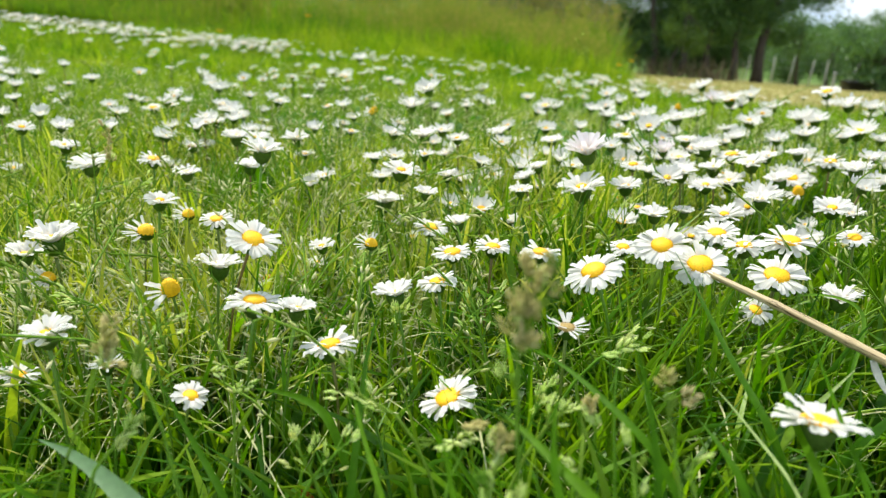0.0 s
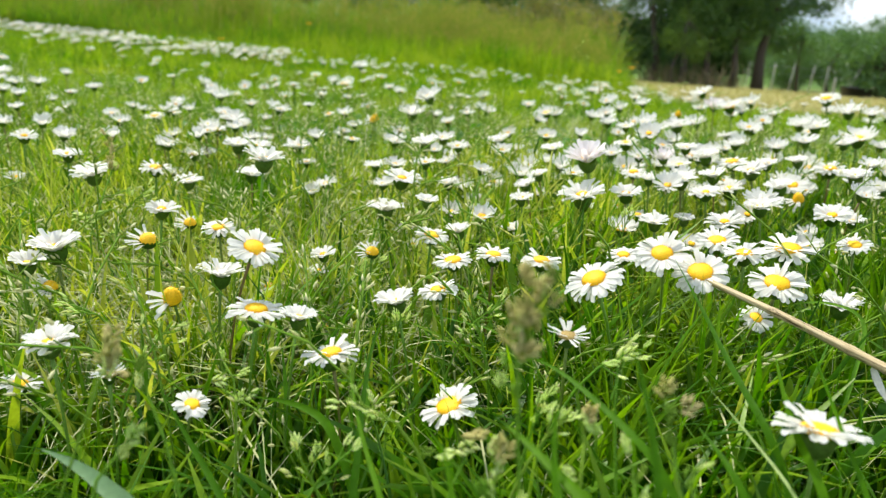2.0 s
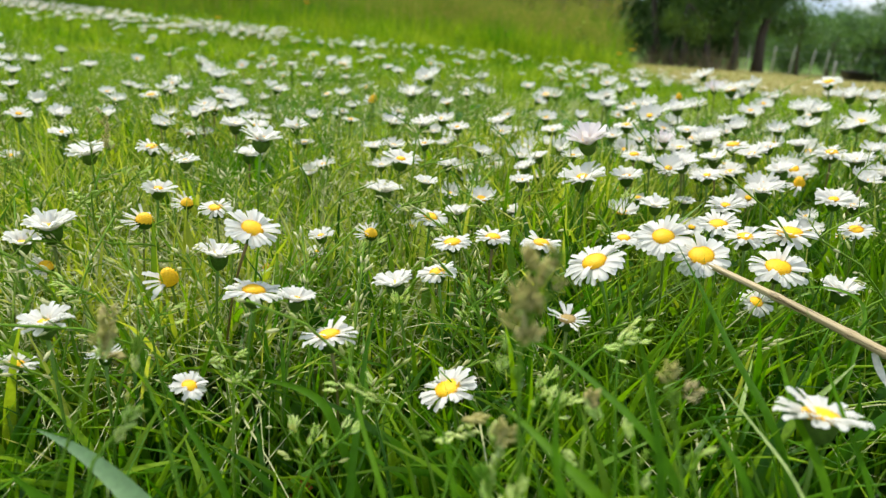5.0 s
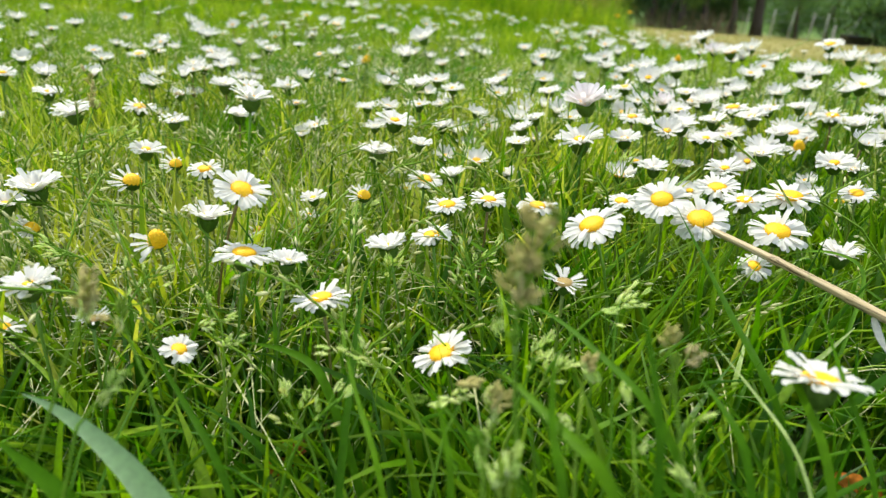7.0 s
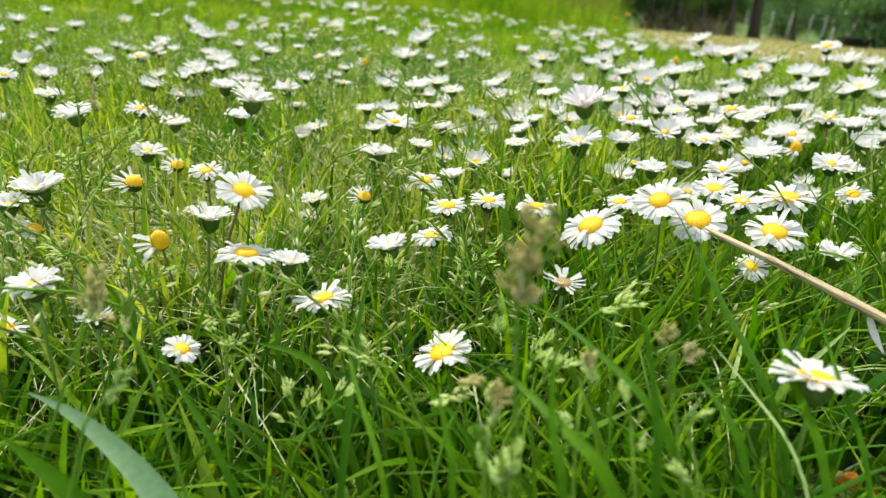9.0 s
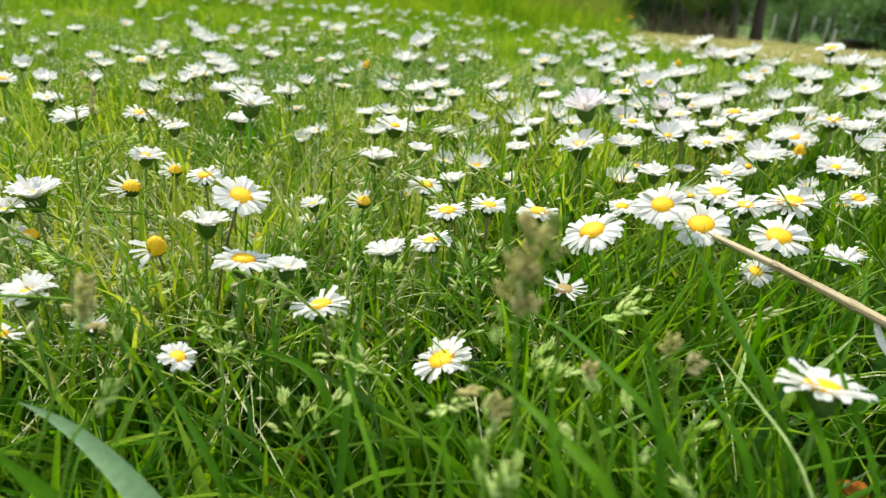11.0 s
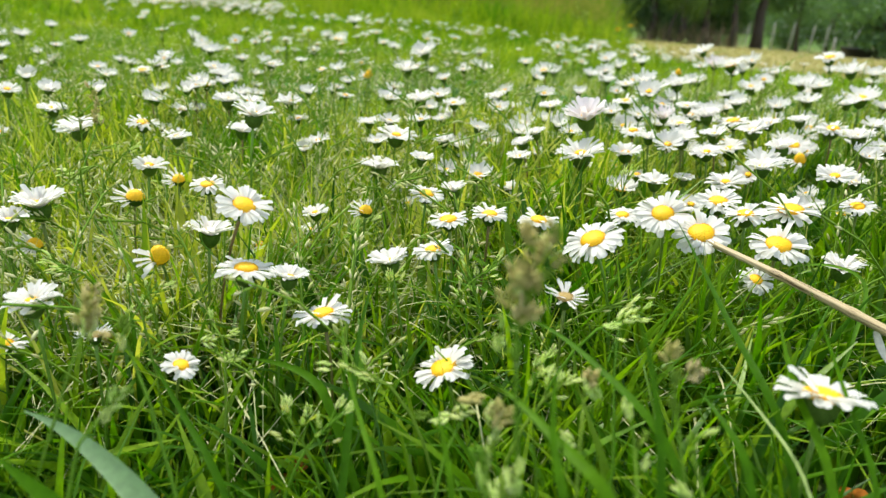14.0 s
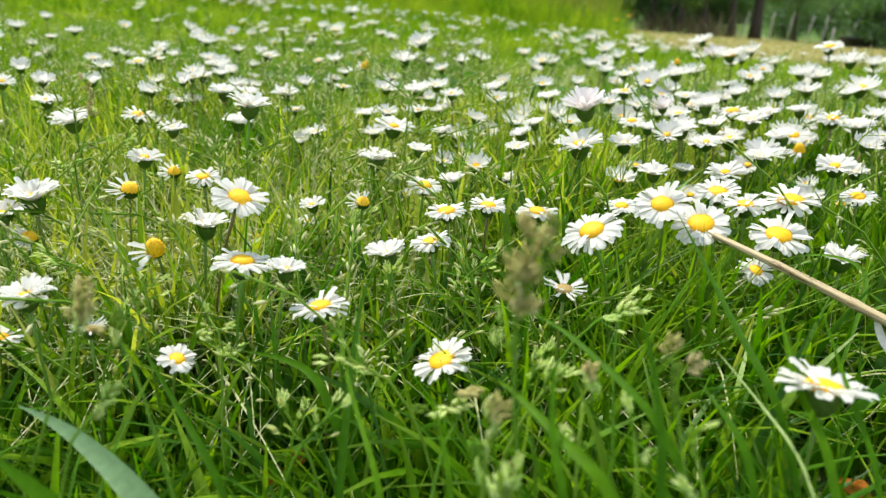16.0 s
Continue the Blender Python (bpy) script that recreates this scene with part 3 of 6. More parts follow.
# ---- daisy heads: unit size, one across ----
def petal_data(inner, outer, width, rise, droop, notch=0.0, segs=4):
    """A channelled ray floret along +x."""
    verts, faces = [], []
    for i in range(segs + 1):
        t = i / segs
        r = inner + (outer - inner) * t
        z = rise * t - droop * t * t
        w = width * (0.45 + 0.55 * math.sin(math.pi * min(1, 0.1 + 0.5 * t))) * (1 if i < segs else 0.68)
        r = r if i != segs - 1 else inner + (outer - inner) * 0.93
        verts += [(r, -w / 2, z + 0.12 * w), (r + (notch if i == segs else 0), 0, z - 0.05 * w), (r, w / 2, z + 0.12 * w)]
    for i in range(segs):
        for k in range(2):
            a = i * 3 + k
            faces.append((a, a + 1, a + 4, a + 3))
    return verts, faces


def turned(data, angle, pitch=0.0, dz=0.0):
    m = Matrix.Translation((0, 0, dz)) @ Matrix.Rotation(angle, 4, "Z") @ Matrix.Rotation(pitch, 4, "Y")
    return [m @ Vector(p) for p in data[0]], data[1]


def dome_data(radius, tall, rings=5, sides=14):
    verts, faces = [(0, 0, tall)], []
    for i in range(1, rings + 1):
        q = math.pi / 2 * i / rings
        for k in range(sides):
            a = 2 * math.pi * (k + 0.5 * (i % 2)) / sides
            verts.append((radius * math.sin(q) * math.cos(a), radius * math.sin(q) * math.sin(a), tall * math.cos(q)))
    for k in range(sides):
        faces.append((0, 1 + k, 1 + (k + 1) % sides))
    for i in range(rings - 1):
        for k in range(sides):
            a, b = 1 + i * sides + k, 1 + i * sides + (k + 1) % sides
            faces.append((a, a + sides, b + sides, b))
    return verts, faces


def disc_data(radius, tall, florets, knob=0.42):
    """The yellow middle: a dome set with small florets in a spiral."""
    pieces = [dome_data(radius, tall)]
    for i in range(florets):
        rr = math.sqrt((i + 0.5) / florets)
        a = i * 2.39996
        q = rr * math.pi / 2
        n = Vector((math.sin(q) * math.cos(a), math.sin(q) * math.sin(a), math.cos(q)))
        p = Vector((radius * n.x, radius * n.y, tall * n.z))
        s = radius * 1.5 / math.sqrt(florets)
        u = n.orthogonal().normalized()
        v = n.cross(u)
        pieces.append(([p + u * s * 0.6, p + v * s * 0.6, p - u * s * 0.6, p - v * s * 0.6, p + n * s * knob],
                       [(0, 1, 4), (1, 2, 4), (2, 3, 4), (3, 0, 4)]))
    return join(pieces)


def cup_data(radius, deep, teeth=13):
    """The green cup of bracts under the head."""
    verts, faces = [], []
    prof = [(0.13, -1.0), (0.50, -0.86), (0.80, -0.56), (0.97, -0.2), (1.0, 0.0)]
    for r, z in prof:
        for k in range(teeth * 2):
            a = math.pi * k / teeth
            zz = z + (0.22 if z > -0.1 and k % 2 == 0 else 0)
            rib = r * (1.0 if k % 2 == 0 else 0.84)
            verts.append((radius * rib * math.cos(a), radius * rib * math.sin(a), deep * zz))
    n = teeth * 2
    for i in range(len(prof) - 1):
        for k in range(n):
            faces.append((i * n + k, i * n + (k + 1) % n, (i + 1) * n + (k + 1) % n, (i + 1) * n + k))
    return verts, faces


def shared(name, data, material):
    return mesh_of(name, [tuple(p) for p in data[0]], data[1], material)


rnd = random.Random(5)
PETALS_SINGLE = [shared("petal", petal_data(0.10, 0.5 * s, 0.103 * w, rise, droop, notch), PETAL)
                 for s, w, rise, droop, notch in ((1.0, 1.0, 0.11, 0.10, 0.012), (0.95, 0.92, 0.14, 0.12, -0.012), (1.02, 1.08, 0.09, 0.12, 0.0), (0.9, 1.0, 0.16, 0.09, 0.01))]
PETALS_PINKISH = [shared("petal", petal_data(0.10, 0.5 * s, 0.10, rise, 0.10), PETAL_PINK) for s, rise in ((1.0, 0.2), (0.93, 0.26))]


def whorl(rise, droop, count, seed, reach=1.0, gaps=0.0, wide=0.112, segs=3, ragged=0.06, side=None, inner=0.09):
    """A whole ring of ray florets, in two uneven layers."""
    r = random.Random(seed)
    pieces = []
    for i in range(count):
        if r.random() < gaps or (side is not None and math.cos(2 * math.pi * i / count) < side):
            continue
        d = petal_data(inner, 0.5 * reach * r.uniform(0.9, 1.04), wide * r.uniform(0.85, 1.15), rise * r.uniform(0.8, 1.3), droop * r.uniform(0.7, 1.3), segs=segs)
        pieces.append(turned(d, 2 * math.pi * (i + r.uniform(-0.3, 0.3)) / count, r.uniform(-ragged, ragged) * 2, 0.012 * (i % 2)))
    return join(pieces)


WHORL_OPEN = [shared("petals", whorl(0.13 + 0.03 * k, 0.09, 33 + k % 4, 40 + k, wide=0.118), PETAL) for k in range(8)]
WHORL_BOWL = [shared("petals", whorl(0.30 + 0.04 * k, 0.12, 36, 45 + k, wide=0.105, ragged=0.09), PETAL) for k in range(4)]
WHORL_UP = [shared("petals", whorl(0.25 + 0.05 * k, 0.10, 34, 50 + k, wide=0.118), PETAL) for k in range(3)]
WHORL_CUP = [shared("petals", whorl(0.42 + 0.05 * k, 0.08, 24, 60 + k, reach=0.86), PETAL) for k in range(3)]
WHORL_PINK = [shared("petals", whorl(0.30 + 0.06 * k, 0.06, 26, 70 + k, reach=0.95), PETAL_PINK) for k in range(3)]
WHORL_WORN = [shared("petals", whorl(0.26, 0.10, 30, 80 + k, gaps=0.25, wide=0.075, ragged=0.14), PETAL) for k in range(4)]
WHORL_HALF = [shared("petals", whorl(0.45, 0.25, 30, 95 + k, reach=2.7, gaps=0.12, wide=0.2, ragged=0.15, side=-0.05, inner=0.44), PETAL) for k in range(3)]
WHORL_FEW = [shared("petals", whorl(0.25, 0.30, 26, 90 + k, reach=2.9, gaps=0.08, wide=0.24, ragged=0.15, side=0.55, inner=0.44), PETAL) for k in range(4)]
DISC_FINE = shared("disc", disc_data(0.18, 0.09, 120), DISC)
DISC_PLAIN = shared("disc", disc_data(0.18, 0.085, 34), DISC)
DISC_OLD = shared("disc", disc_data(0.18, 0.085, 34), DISC_BROWN)
DISC_TALL = shared("disc", disc_data(0.5, 0.88, 80, 0.8), DISC)
CUP_OPEN = shared("calyx", cup_data(0.19, 0.245), CUP)
CUP_TALL = shared("calyx", cup_data(0.48, 0.42), CUP)

LABELS = {
    "o": "open white daisy with yellow centre standing in the lawn",
    "c": "half-closed white daisy with raised petals in the lawn",
    "p": "pink-tinged white daisy with raised petals in the lawn",
    "b": "faded daisy with bare domed yellow centre in the lawn",
    "h": "faded daisy with a few white petals remaining",
    "u": "white daisy with upturned petals above its dark calyx",
    "w": "worn white daisy with missing and drooping petals",
}


def daisy(kind, x, y, z, size, nx, ny, fine=False):
    """A daisy rooted below its head, on a bowed stem. fine: ray florets one by one."""
    size = size * 0.52 if kind in "bh" else size
    shy = kind == "o" and y > 0.26 and rnd.random() < 0.82
    n = Vector((nx, ny, math.sqrt(max(0.02, 1 - nx * nx - ny * ny)))).normalized()
    head = Vector((x, y, z))
    deep = size * (0.22 if kind not in "bh" else 0.42)
    foot = head - n * (z - top(x, y)) * 0.5
    fx, fy = (foot.x + x) / 2 + rnd.uniform(-0.006, 0.006), (foot.y + y) / 2 + rnd.uniform(-0.004, 0.008)
    base = Vector((fx, fy, top(fx, fy) - 0.003))
    thing = new("daisy")
    thing.location = base
    tagged(thing, LABELS[kind], "daisy", group="daisies in the lawn")
    neck = head - n * deep * 0.9
    mid = neck - n * max(0.008, (neck - base).length * 0.45)
    r = 0.0003 + 0.009 * size
    stem = tube_data([p - base for p in curve_through(base, mid, neck, 7)], [r * s for s in (1.25, 1.1, 1, 0.95, 0.95, 1, 1.3)], 6)
    part("stem", shared("stem", stem, STEM), STEM, thing)
    spin = rnd.uniform(0, 6.28)
    if kind in "bh":
        turn = n.to_track_quat("Z", "Y").to_matrix()
        spin = min((0.4 * k for k in range(16)), key=lambda q: (turn @ Vector((math.cos(q), math.sin(q), 0))).x) + rnd.uniform(-0.5, 0.5)
    m = Matrix.Translation(head - base) @ n.to_track_quat("Z", "Y").to_matrix().to_4x4() @ Matrix.Rotation(spin, 4, "Z") @ Matrix.Scale(size, 4)
    if kind in "bh":
        part("disc", DISC_TALL, DISC, thing, "domed yellow centre", m @ Matrix.Diagonal((1, 1, 1 if kind == "b" else 0.62, 1)))
        part("calyx", CUP_TALL, CUP, thing, "", m @ Matrix.Scale(1.15 if kind == "h" else 1.0, 4))
        part("petals", rnd.choice(WHORL_HALF if kind == "h" else WHORL_FEW), PETAL, thing, "few remaining white petals", m)
        return thing
    raised = kind in "ucp" or shy
    part("calyx", CUP_OPEN, CUP, thing, "", m @ Matrix.Translation((0, 0, 0.02 if raised else -0.035)))
    sunk = Matrix.Translation((0, 0, 0.09)) @ Matrix.Diagonal((0.62, 0.62, 0.6, 1))
    broad = rnd.uniform(0.98, 1.18)
    level = Matrix.Translation((0, 0, 0.03)) @ Matrix.Diagonal((broad, broad, 1, 1))
    part("disc", DISC_OLD if kind == "w" else DISC_FINE if fine else DISC_PLAIN, DISC, thing, "withered brown centre" if kind == "w" else "yellow centre", m @ (sunk if raised else level))
    if fine and kind in "opu":
        slim = rnd.uniform(0.84, 1.12)
        count = round(47 / slim ** 0.6)
        lift = rnd.uniform(-0.55, -0.4) if kind in "up" else rnd.uniform(-0.46, -0.28) if shy else rnd.uniform(-0.12, 0.06) - (0.18 if y < 0.13 else 0)
        shaggy = rnd.choice((0.05, 0.065, 0.08, 0.10, 0.13))
        for i in range(count):
            if rnd.random() < 0.03 + 0.4 * (shaggy - 0.05):
                continue
            a = 2 * math.pi * (i + rnd.uniform(-0.28, 0.28)) / count
            tip = lift + rnd.gauss(0, shaggy) + (0.07 if i % 2 else -0.03)
            s = rnd.uniform(0.92 - 1.0 * shaggy, 1.01)
            if rnd.random() < 0.04:
                tip -= rnd.uniform(0.15, 0.45)
            pm = m @ Matrix.Rotation(a, 4, "Z") @ Matrix.Translation((0, 0, 0.014 * (i % 2))) @ Matrix.Rotation(tip, 4, "Y") @ Matrix.Rotation(rnd.gauss(0, 0.24), 4, "X") @ Matrix.Diagonal((s, s * slim, s, 1))
            part("petal", rnd.choice(PETALS_PINKISH if kind == "p" else PETALS_SINGLE), PETAL, thing, "", pm)
    else:
        pick = {"o": WHORL_OPEN, "u": WHORL_UP, "c": WHORL_CUP, "p": WHORL_PINK, "w": WHORL_WORN}[kind]
        part("petals", rnd.choice(WHORL_BOWL if shy else pick), PETAL, thing, "", m)
    return thing


def plant(rows, fine=False):
    for kind, x, y, z, size, nx, ny in rows:
        daisy(kind, x, y, z, size, nx, ny, fine)


# the daisies closest to the path, with single petals
plant([
    ("o", 0.0986, 0.1237, 0.0768, 0.0182, 0.05, 0.27),
    ("o", 0.0262, 0.1633, 0.05, 0.0174, -0.35, -0.04),
    ("o", -0.0421, 0.1605, 0.0465, 0.0105, 0.26, -0.15),
    ("o", -0.101, 0.1787, 0.0361, 0.0127, 0.10, 0.15),
    ("o", -0.0075, 0.173, 0.0576, 0.0167, -0.23, 0.17),
    ("o", -0.0325, 0.1881, 0.0616, 0.0181, 0.08, 0.15),
    ("u", -0.0183, 0.1805, 0.0634, 0.0124, 0.12, 0.18),
    ("o", -0.0231, 0.2519, 0.0237, 0.012, -0.01, 0.07),
    ("o", -0.0365, 0.2015, 0.0757, 0.018, 0.37, -0.19),
    ("u", -0.0505, 0.2102, 0.0611, 0.017, 0.05, 0.13),
    ("b", -0.0619, 0.1991, 0.0578, 0.0106, -0.00, -0.38),
    ("h", -0.1161, 0.2235, 0.0465, 0.0093, 0.20, -0.05),
    ("u", -0.116, 0.2293, 0.0576, 0.0213, -0.12, 0.06),
], fine=True)
plant([
    ("u", -0.1188, 0.2171, 0.0569, 0.0148, 0.09, 0.12),
    ("u", -0.08, 0.1634, 0.0594, 0.0156, -0.11, 0.10),
    ("w", -0.0642, 0.1618, 0.0528, 0.009, -0.00, 0.07),
    ("h", -0.0884, 0.2422, 0.0591, 0.0118, 0.13, 0.04),
    ("o", -0.0677, 0.258, 0.0602, 0.0142, -0.03, -0.08),
    ("o", -0.0989, 0.2789, 0.058, 0.0162, 0.10, 0.02),
    ("u", -0.1493, 0.3207, 0.0583, 0.021, -0.10, -0.04),
    ("o", -0.1908, 0.373, 0.0528, 0.0167, 0.07, 0.05),
    ("o", -0.2415, 0.4158, 0.0504, 0.0175, 0.14, -0.06),
    ("u", -0.0557, 0.2812, 0.0817, 0.0193, 0.10, 0.09),
    ("u", -0.0784, 0.3385, 0.0588, 0.0165, 0.01, 0.06),
    ("o", -0.1072, 0.4075, 0.0563, 0.0197, -0.02, -0.00),
    ("o", -0.0948, 0.4077, 0.0566, 0.017, 0.07, 0.02),
], fine=True)
plant([
    ("o", -0.1321, 0.3504, 0.056, 0.0171, 0.05, 0.03),
    ("o", -0.1041, 0.3226, 0.0577, 0.0148, 0.04, 0.04),
    ("o", -0.0712, 0.4082, 0.0577, 0.0183, -0.04, -0.00),
    ("u", -0.0083, 0.3116, 0.0541, 0.0195, -0.05, 0.17),
    ("p", -0.0013, 0.3346, 0.0356, 0.014, -0.02, -0.12),
    ("o", 0.0157, 0.2537, 0.0651, 0.0138, 0.06, -0.11),
    ("o", 0.0055, 0.3104, 0.0387, 0.012, -0.14, 0.06),
    ("u", 0.0114, 0.2991, 0.0639, 0.0122, 0.06, 0.05),
    ("u", 0.026, 0.2581, 0.0653, 0.0123, -0.15, 0.11),
    ("o", 0.0508, 0.3021, 0.0526, 0.012, -0.07, 0.02),
    ("o", -0.0032, 0.3359, 0.0627, 0.0207, 0.08, -0.04),
    ("u", 0.003, 0.4272, 0.0611, 0.0198, -0.16, 0.02),
    ("o", 0.0062, 0.3731, 0.0626, 0.0138, -0.09, 0.03),
], fine=True)
plant([
    ("o", 0.0198, 0.3299, 0.064, 0.0123, -0.13, 0.04),
    ("o", -0.0275, 0.2635, 0.0495, 0.012, -0.19, -0.03),
    ("o", -0.0329, 0.2806, 0.0347, 0.012, -0.02, 0.11),
    ("o", 0.0245, 0.2277, 0.0659, 0.0141, -0.16, -0.01),
    ("o", 0.0205, 0.2034, 0.0654, 0.0131, -0.19, 0.05),
    ("u", 0.0085, 0.1921, 0.0648, 0.0147, -0.24, 0.11),
    ("o", 0.0386, 0.2345, 0.0663, 0.014, -0.01, 0.04),
    ("o", 0.0551, 0.2305, 0.0672, 0.0142, 0.02, -0.00),
    ("w", 0.0566, 0.1739, 0.068, 0.0119, -0.04, -0.01),
    ("o", 0.0661, 0.1941, 0.0768, 0.019, -0.43, -0.12),
    ("o", 0.0906, 0.2138, 0.0791, 0.0186, -0.27, -0.32),
    ("o", 0.1038, 0.2137, 0.0737, 0.0191, -0.25, -0.35),
    ("o", 0.132, 0.2202, 0.0691, 0.0202, -0.14, -0.23),
], fine=True)
plant([
    ("o", 0.1279, 0.2201, 0.0563, 0.012, -0.05, -0.35),
    ("u", 0.1564, 0.2226, 0.0606, 0.0165, -0.02, 0.12),
    ("o", 0.1232, 0.2541, 0.0708, 0.0179, -0.16, -0.07),
    ("o", 0.1333, 0.276, 0.0709, 0.0171, -0.15, -0.03),
    ("o", 0.1285, 0.2411, 0.0713, 0.0163, -0.15, -0.01),
    ("o", 0.1462, 0.246, 0.0723, 0.0214, -0.16, 0.00),
    ("o", 0.0848, 0.2377, 0.0687, 0.0126, -0.12, -0.06),
    ("o", 0.1734, 0.2531, 0.0736, 0.0128, -0.25, -0.14),
    ("o", 0.1959, 0.2963, 0.0695, 0.012, -0.19, -0.02),
    ("o", 0.1834, 0.2901, 0.0729, 0.0178, -0.22, -0.10),
    ("o", 0.2061, 0.315, 0.0488, 0.012, -0.16, 0.04),
    ("p", 0.0847, 0.3271, 0.0807, 0.0239, -0.24, -0.19),
    ("o", 0.0814, 0.3097, 0.0679, 0.0241, -0.17, -0.01),
], fine=True)
plant([
    ("o", 0.1024, 0.3166, 0.0686, 0.0169, -0.11, -0.04),
    ("o", 0.1166, 0.3647, 0.0684, 0.014, -0.13, -0.07),
    ("o", 0.1707, 0.37, 0.0604, 0.0215, -0.24, -0.01),
    ("o", 0.1405, 0.3219, 0.0706, 0.016, -0.24, -0.05),
    ("o", 0.1564, 0.2984, 0.0719, 0.0164, -0.23, 0.06),
    ("u", 0.1807, 0.3357, 0.072, 0.0161, -0.26, 0.11),
    ("o", 0.1047, 0.2733, 0.0697, 0.0138, -0.16, 0.00),
    ("u", 0.132, 0.319, 0.0578, 0.012, -0.05, 0.07),
    ("o", 0.1646, 0.4349, 0.0683, 0.0158, -0.12, 0.03),
    ("u", 0.1678, 0.4069, 0.0694, 0.0187, -0.16, 0.07),
    ("u", 0.1205, 0.3475, 0.0689, 0.0128, -0.10, 0.05),
    ("o", 0.1361, 0.3456, 0.0696, 0.0183, -0.17, 0.02),
    ("o", 0.1564, 0.359, 0.0701, 0.0172, -0.20, 0.10),
], fine=True)
plant([
    ("o", 0.1802, 0.3984, 0.0701, 0.019, -0.20, 0.06),
    ("o", 0.1801, 0.3704, 0.0711, 0.0195, -0.29, 0.01),
    ("o", 0.1971, 0.3923, 0.0711, 0.0156, -0.23, 0.10),
    ("u", 0.2194, 0.4034, 0.0714, 0.0147, -0.18, 0.11),
    ("o", 0.2305, 0.3884, 0.0722, 0.0191, -0.15, -0.04),
    ("o", 0.2321, 0.3647, 0.0732, 0.0191, -0.23, 0.06),
    ("u", 0.0653, 0.3506, 0.0662, 0.013, -0.32, 0.05),
    ("u", 0.0574, 0.3287, 0.0663, 0.0133, -0.27, 0.06),
    ("o", 0.0538, 0.3067, 0.066, 0.0129, -0.12, 0.04),
    ("o", 0.0803, 0.4202, 0.065, 0.0154, -0.18, 0.05),
    ("u", 0.0496, 0.4433, 0.0626, 0.0176, -0.22, 0.03),
    ("o", 0.1307, 0.4493, 0.0663, 0.0171, -0.20, 0.06),
], fine=True)

# daisies further out in the lawn
plant([
    ("h", -0.0518, 0.2701, 0.0312, 0.007, 0.04, -0.08),
    ("h", -0.0811, 0.2641, 0.0591, 0.0088, 0.09, -0.11),
    ("o", -0.2207, 0.4226, 0.051, 0.0136, 0.15, -0.01),
    ("c", -0.2572, 0.4613, 0.0492, 0.0141, 0.17, -0.12),
    ("u", -0.0672, 0.4116, 0.0482, 0.012, -0.10, 0.01),
    ("o", -0.0435, 0.3504, 0.0538, 0.012, -0.14, -0.06),
    ("c", -0.0545, 0.365, 0.0439, 0.012, 0.03, -0.11),
    ("o", 0.0035, 0.4004, 0.0231, 0.012, -0.13, -0.03),
    ("o", 0.0415, 0.3852, 0.0248, 0.0096, -0.36, -0.28),
    ("o", -0.0199, 0.3659, 0.0613, 0.0124, -0.12, 0.01),
    ("o", -0.0102, 0.3726, 0.0608, 0.012, 0.08, -0.05),
    ("u", -0.0141, 0.3511, 0.0553, 0.012, -0.03, 0.05),
    ("o", -0.003, 0.5774, 0.0664, 0.0217, -0.22, -0.18),
])
plant([
    ("o", -0.0154, 0.5651, 0.0542, 0.0223, -0.05, -0.01),
    ("o", -0.0187, 0.4577, 0.0546, 0.0161, -0.02, -0.19),
    ("u", 0.0135, 0.449, 0.0607, 0.0157, -0.04, 0.00),
    ("u", 0.0235, 0.4212, 0.0623, 0.0148, -0.10, -0.01),
    ("u", 0.0175, 0.4144, 0.0543, 0.012, -0.20, 0.01),
    ("u", 0.0337, 0.3848, 0.0407, 0.012, -0.15, 0.05),
    ("b", -0.0409, 0.517, 0.0561, 0.009, 0.01, -0.17),
    ("o", -0.0702, 0.4551, 0.0547, 0.012, 0.01, -0.01),
    ("h", -0.0045, 0.2355, 0.0637, 0.0086, 0.09, -0.07),
    ("o", 0.205, 0.3474, 0.047, 0.012, -0.15, 0.04),
    ("o", 0.2312, 0.3236, 0.0328, 0.012, -0.17, 0.04),
    ("o", 0.2197, 0.2982, 0.035, 0.0106, -0.19, 0.00),
    ("b", 0.2047, 0.3628, 0.0601, 0.0105, -0.35, -0.21),
])
plant([
    ("u", 0.09, 0.3494, 0.0515, 0.012, -0.08, 0.06),
    ("o", 0.1217, 0.4064, 0.0364, 0.012, -0.11, -0.02),
    ("o", 0.1179, 0.3487, 0.0499, 0.012, -0.14, 0.08),
    ("o", 0.1286, 0.4039, 0.0676, 0.0128, -0.13, -0.08),
    ("c", 0.1876, 0.4082, 0.0405, 0.012, -0.19, -0.14),
    ("o", 0.2836, 0.7777, 0.0607, 0.0241, -0.45, 0.02),
    ("p", 0.2747, 0.7092, 0.0571, 0.021, -0.18, -0.14),
    ("o", 0.2753, 0.6694, 0.0632, 0.025, -0.28, 0.03),
    ("o", 0.3539, 0.8163, 0.0486, 0.0229, -0.26, -0.05),
    ("c", 0.2874, 0.6699, 0.0594, 0.0146, -0.22, -0.23),
    ("o", 0.3418, 0.6293, 0.0817, 0.0242, -0.29, 0.01),
    ("o", 0.3719, 0.6439, 0.0685, 0.025, -0.26, 0.08),
    ("o", 0.4398, 0.724, 0.0579, 0.0203, -0.22, -0.06),
])
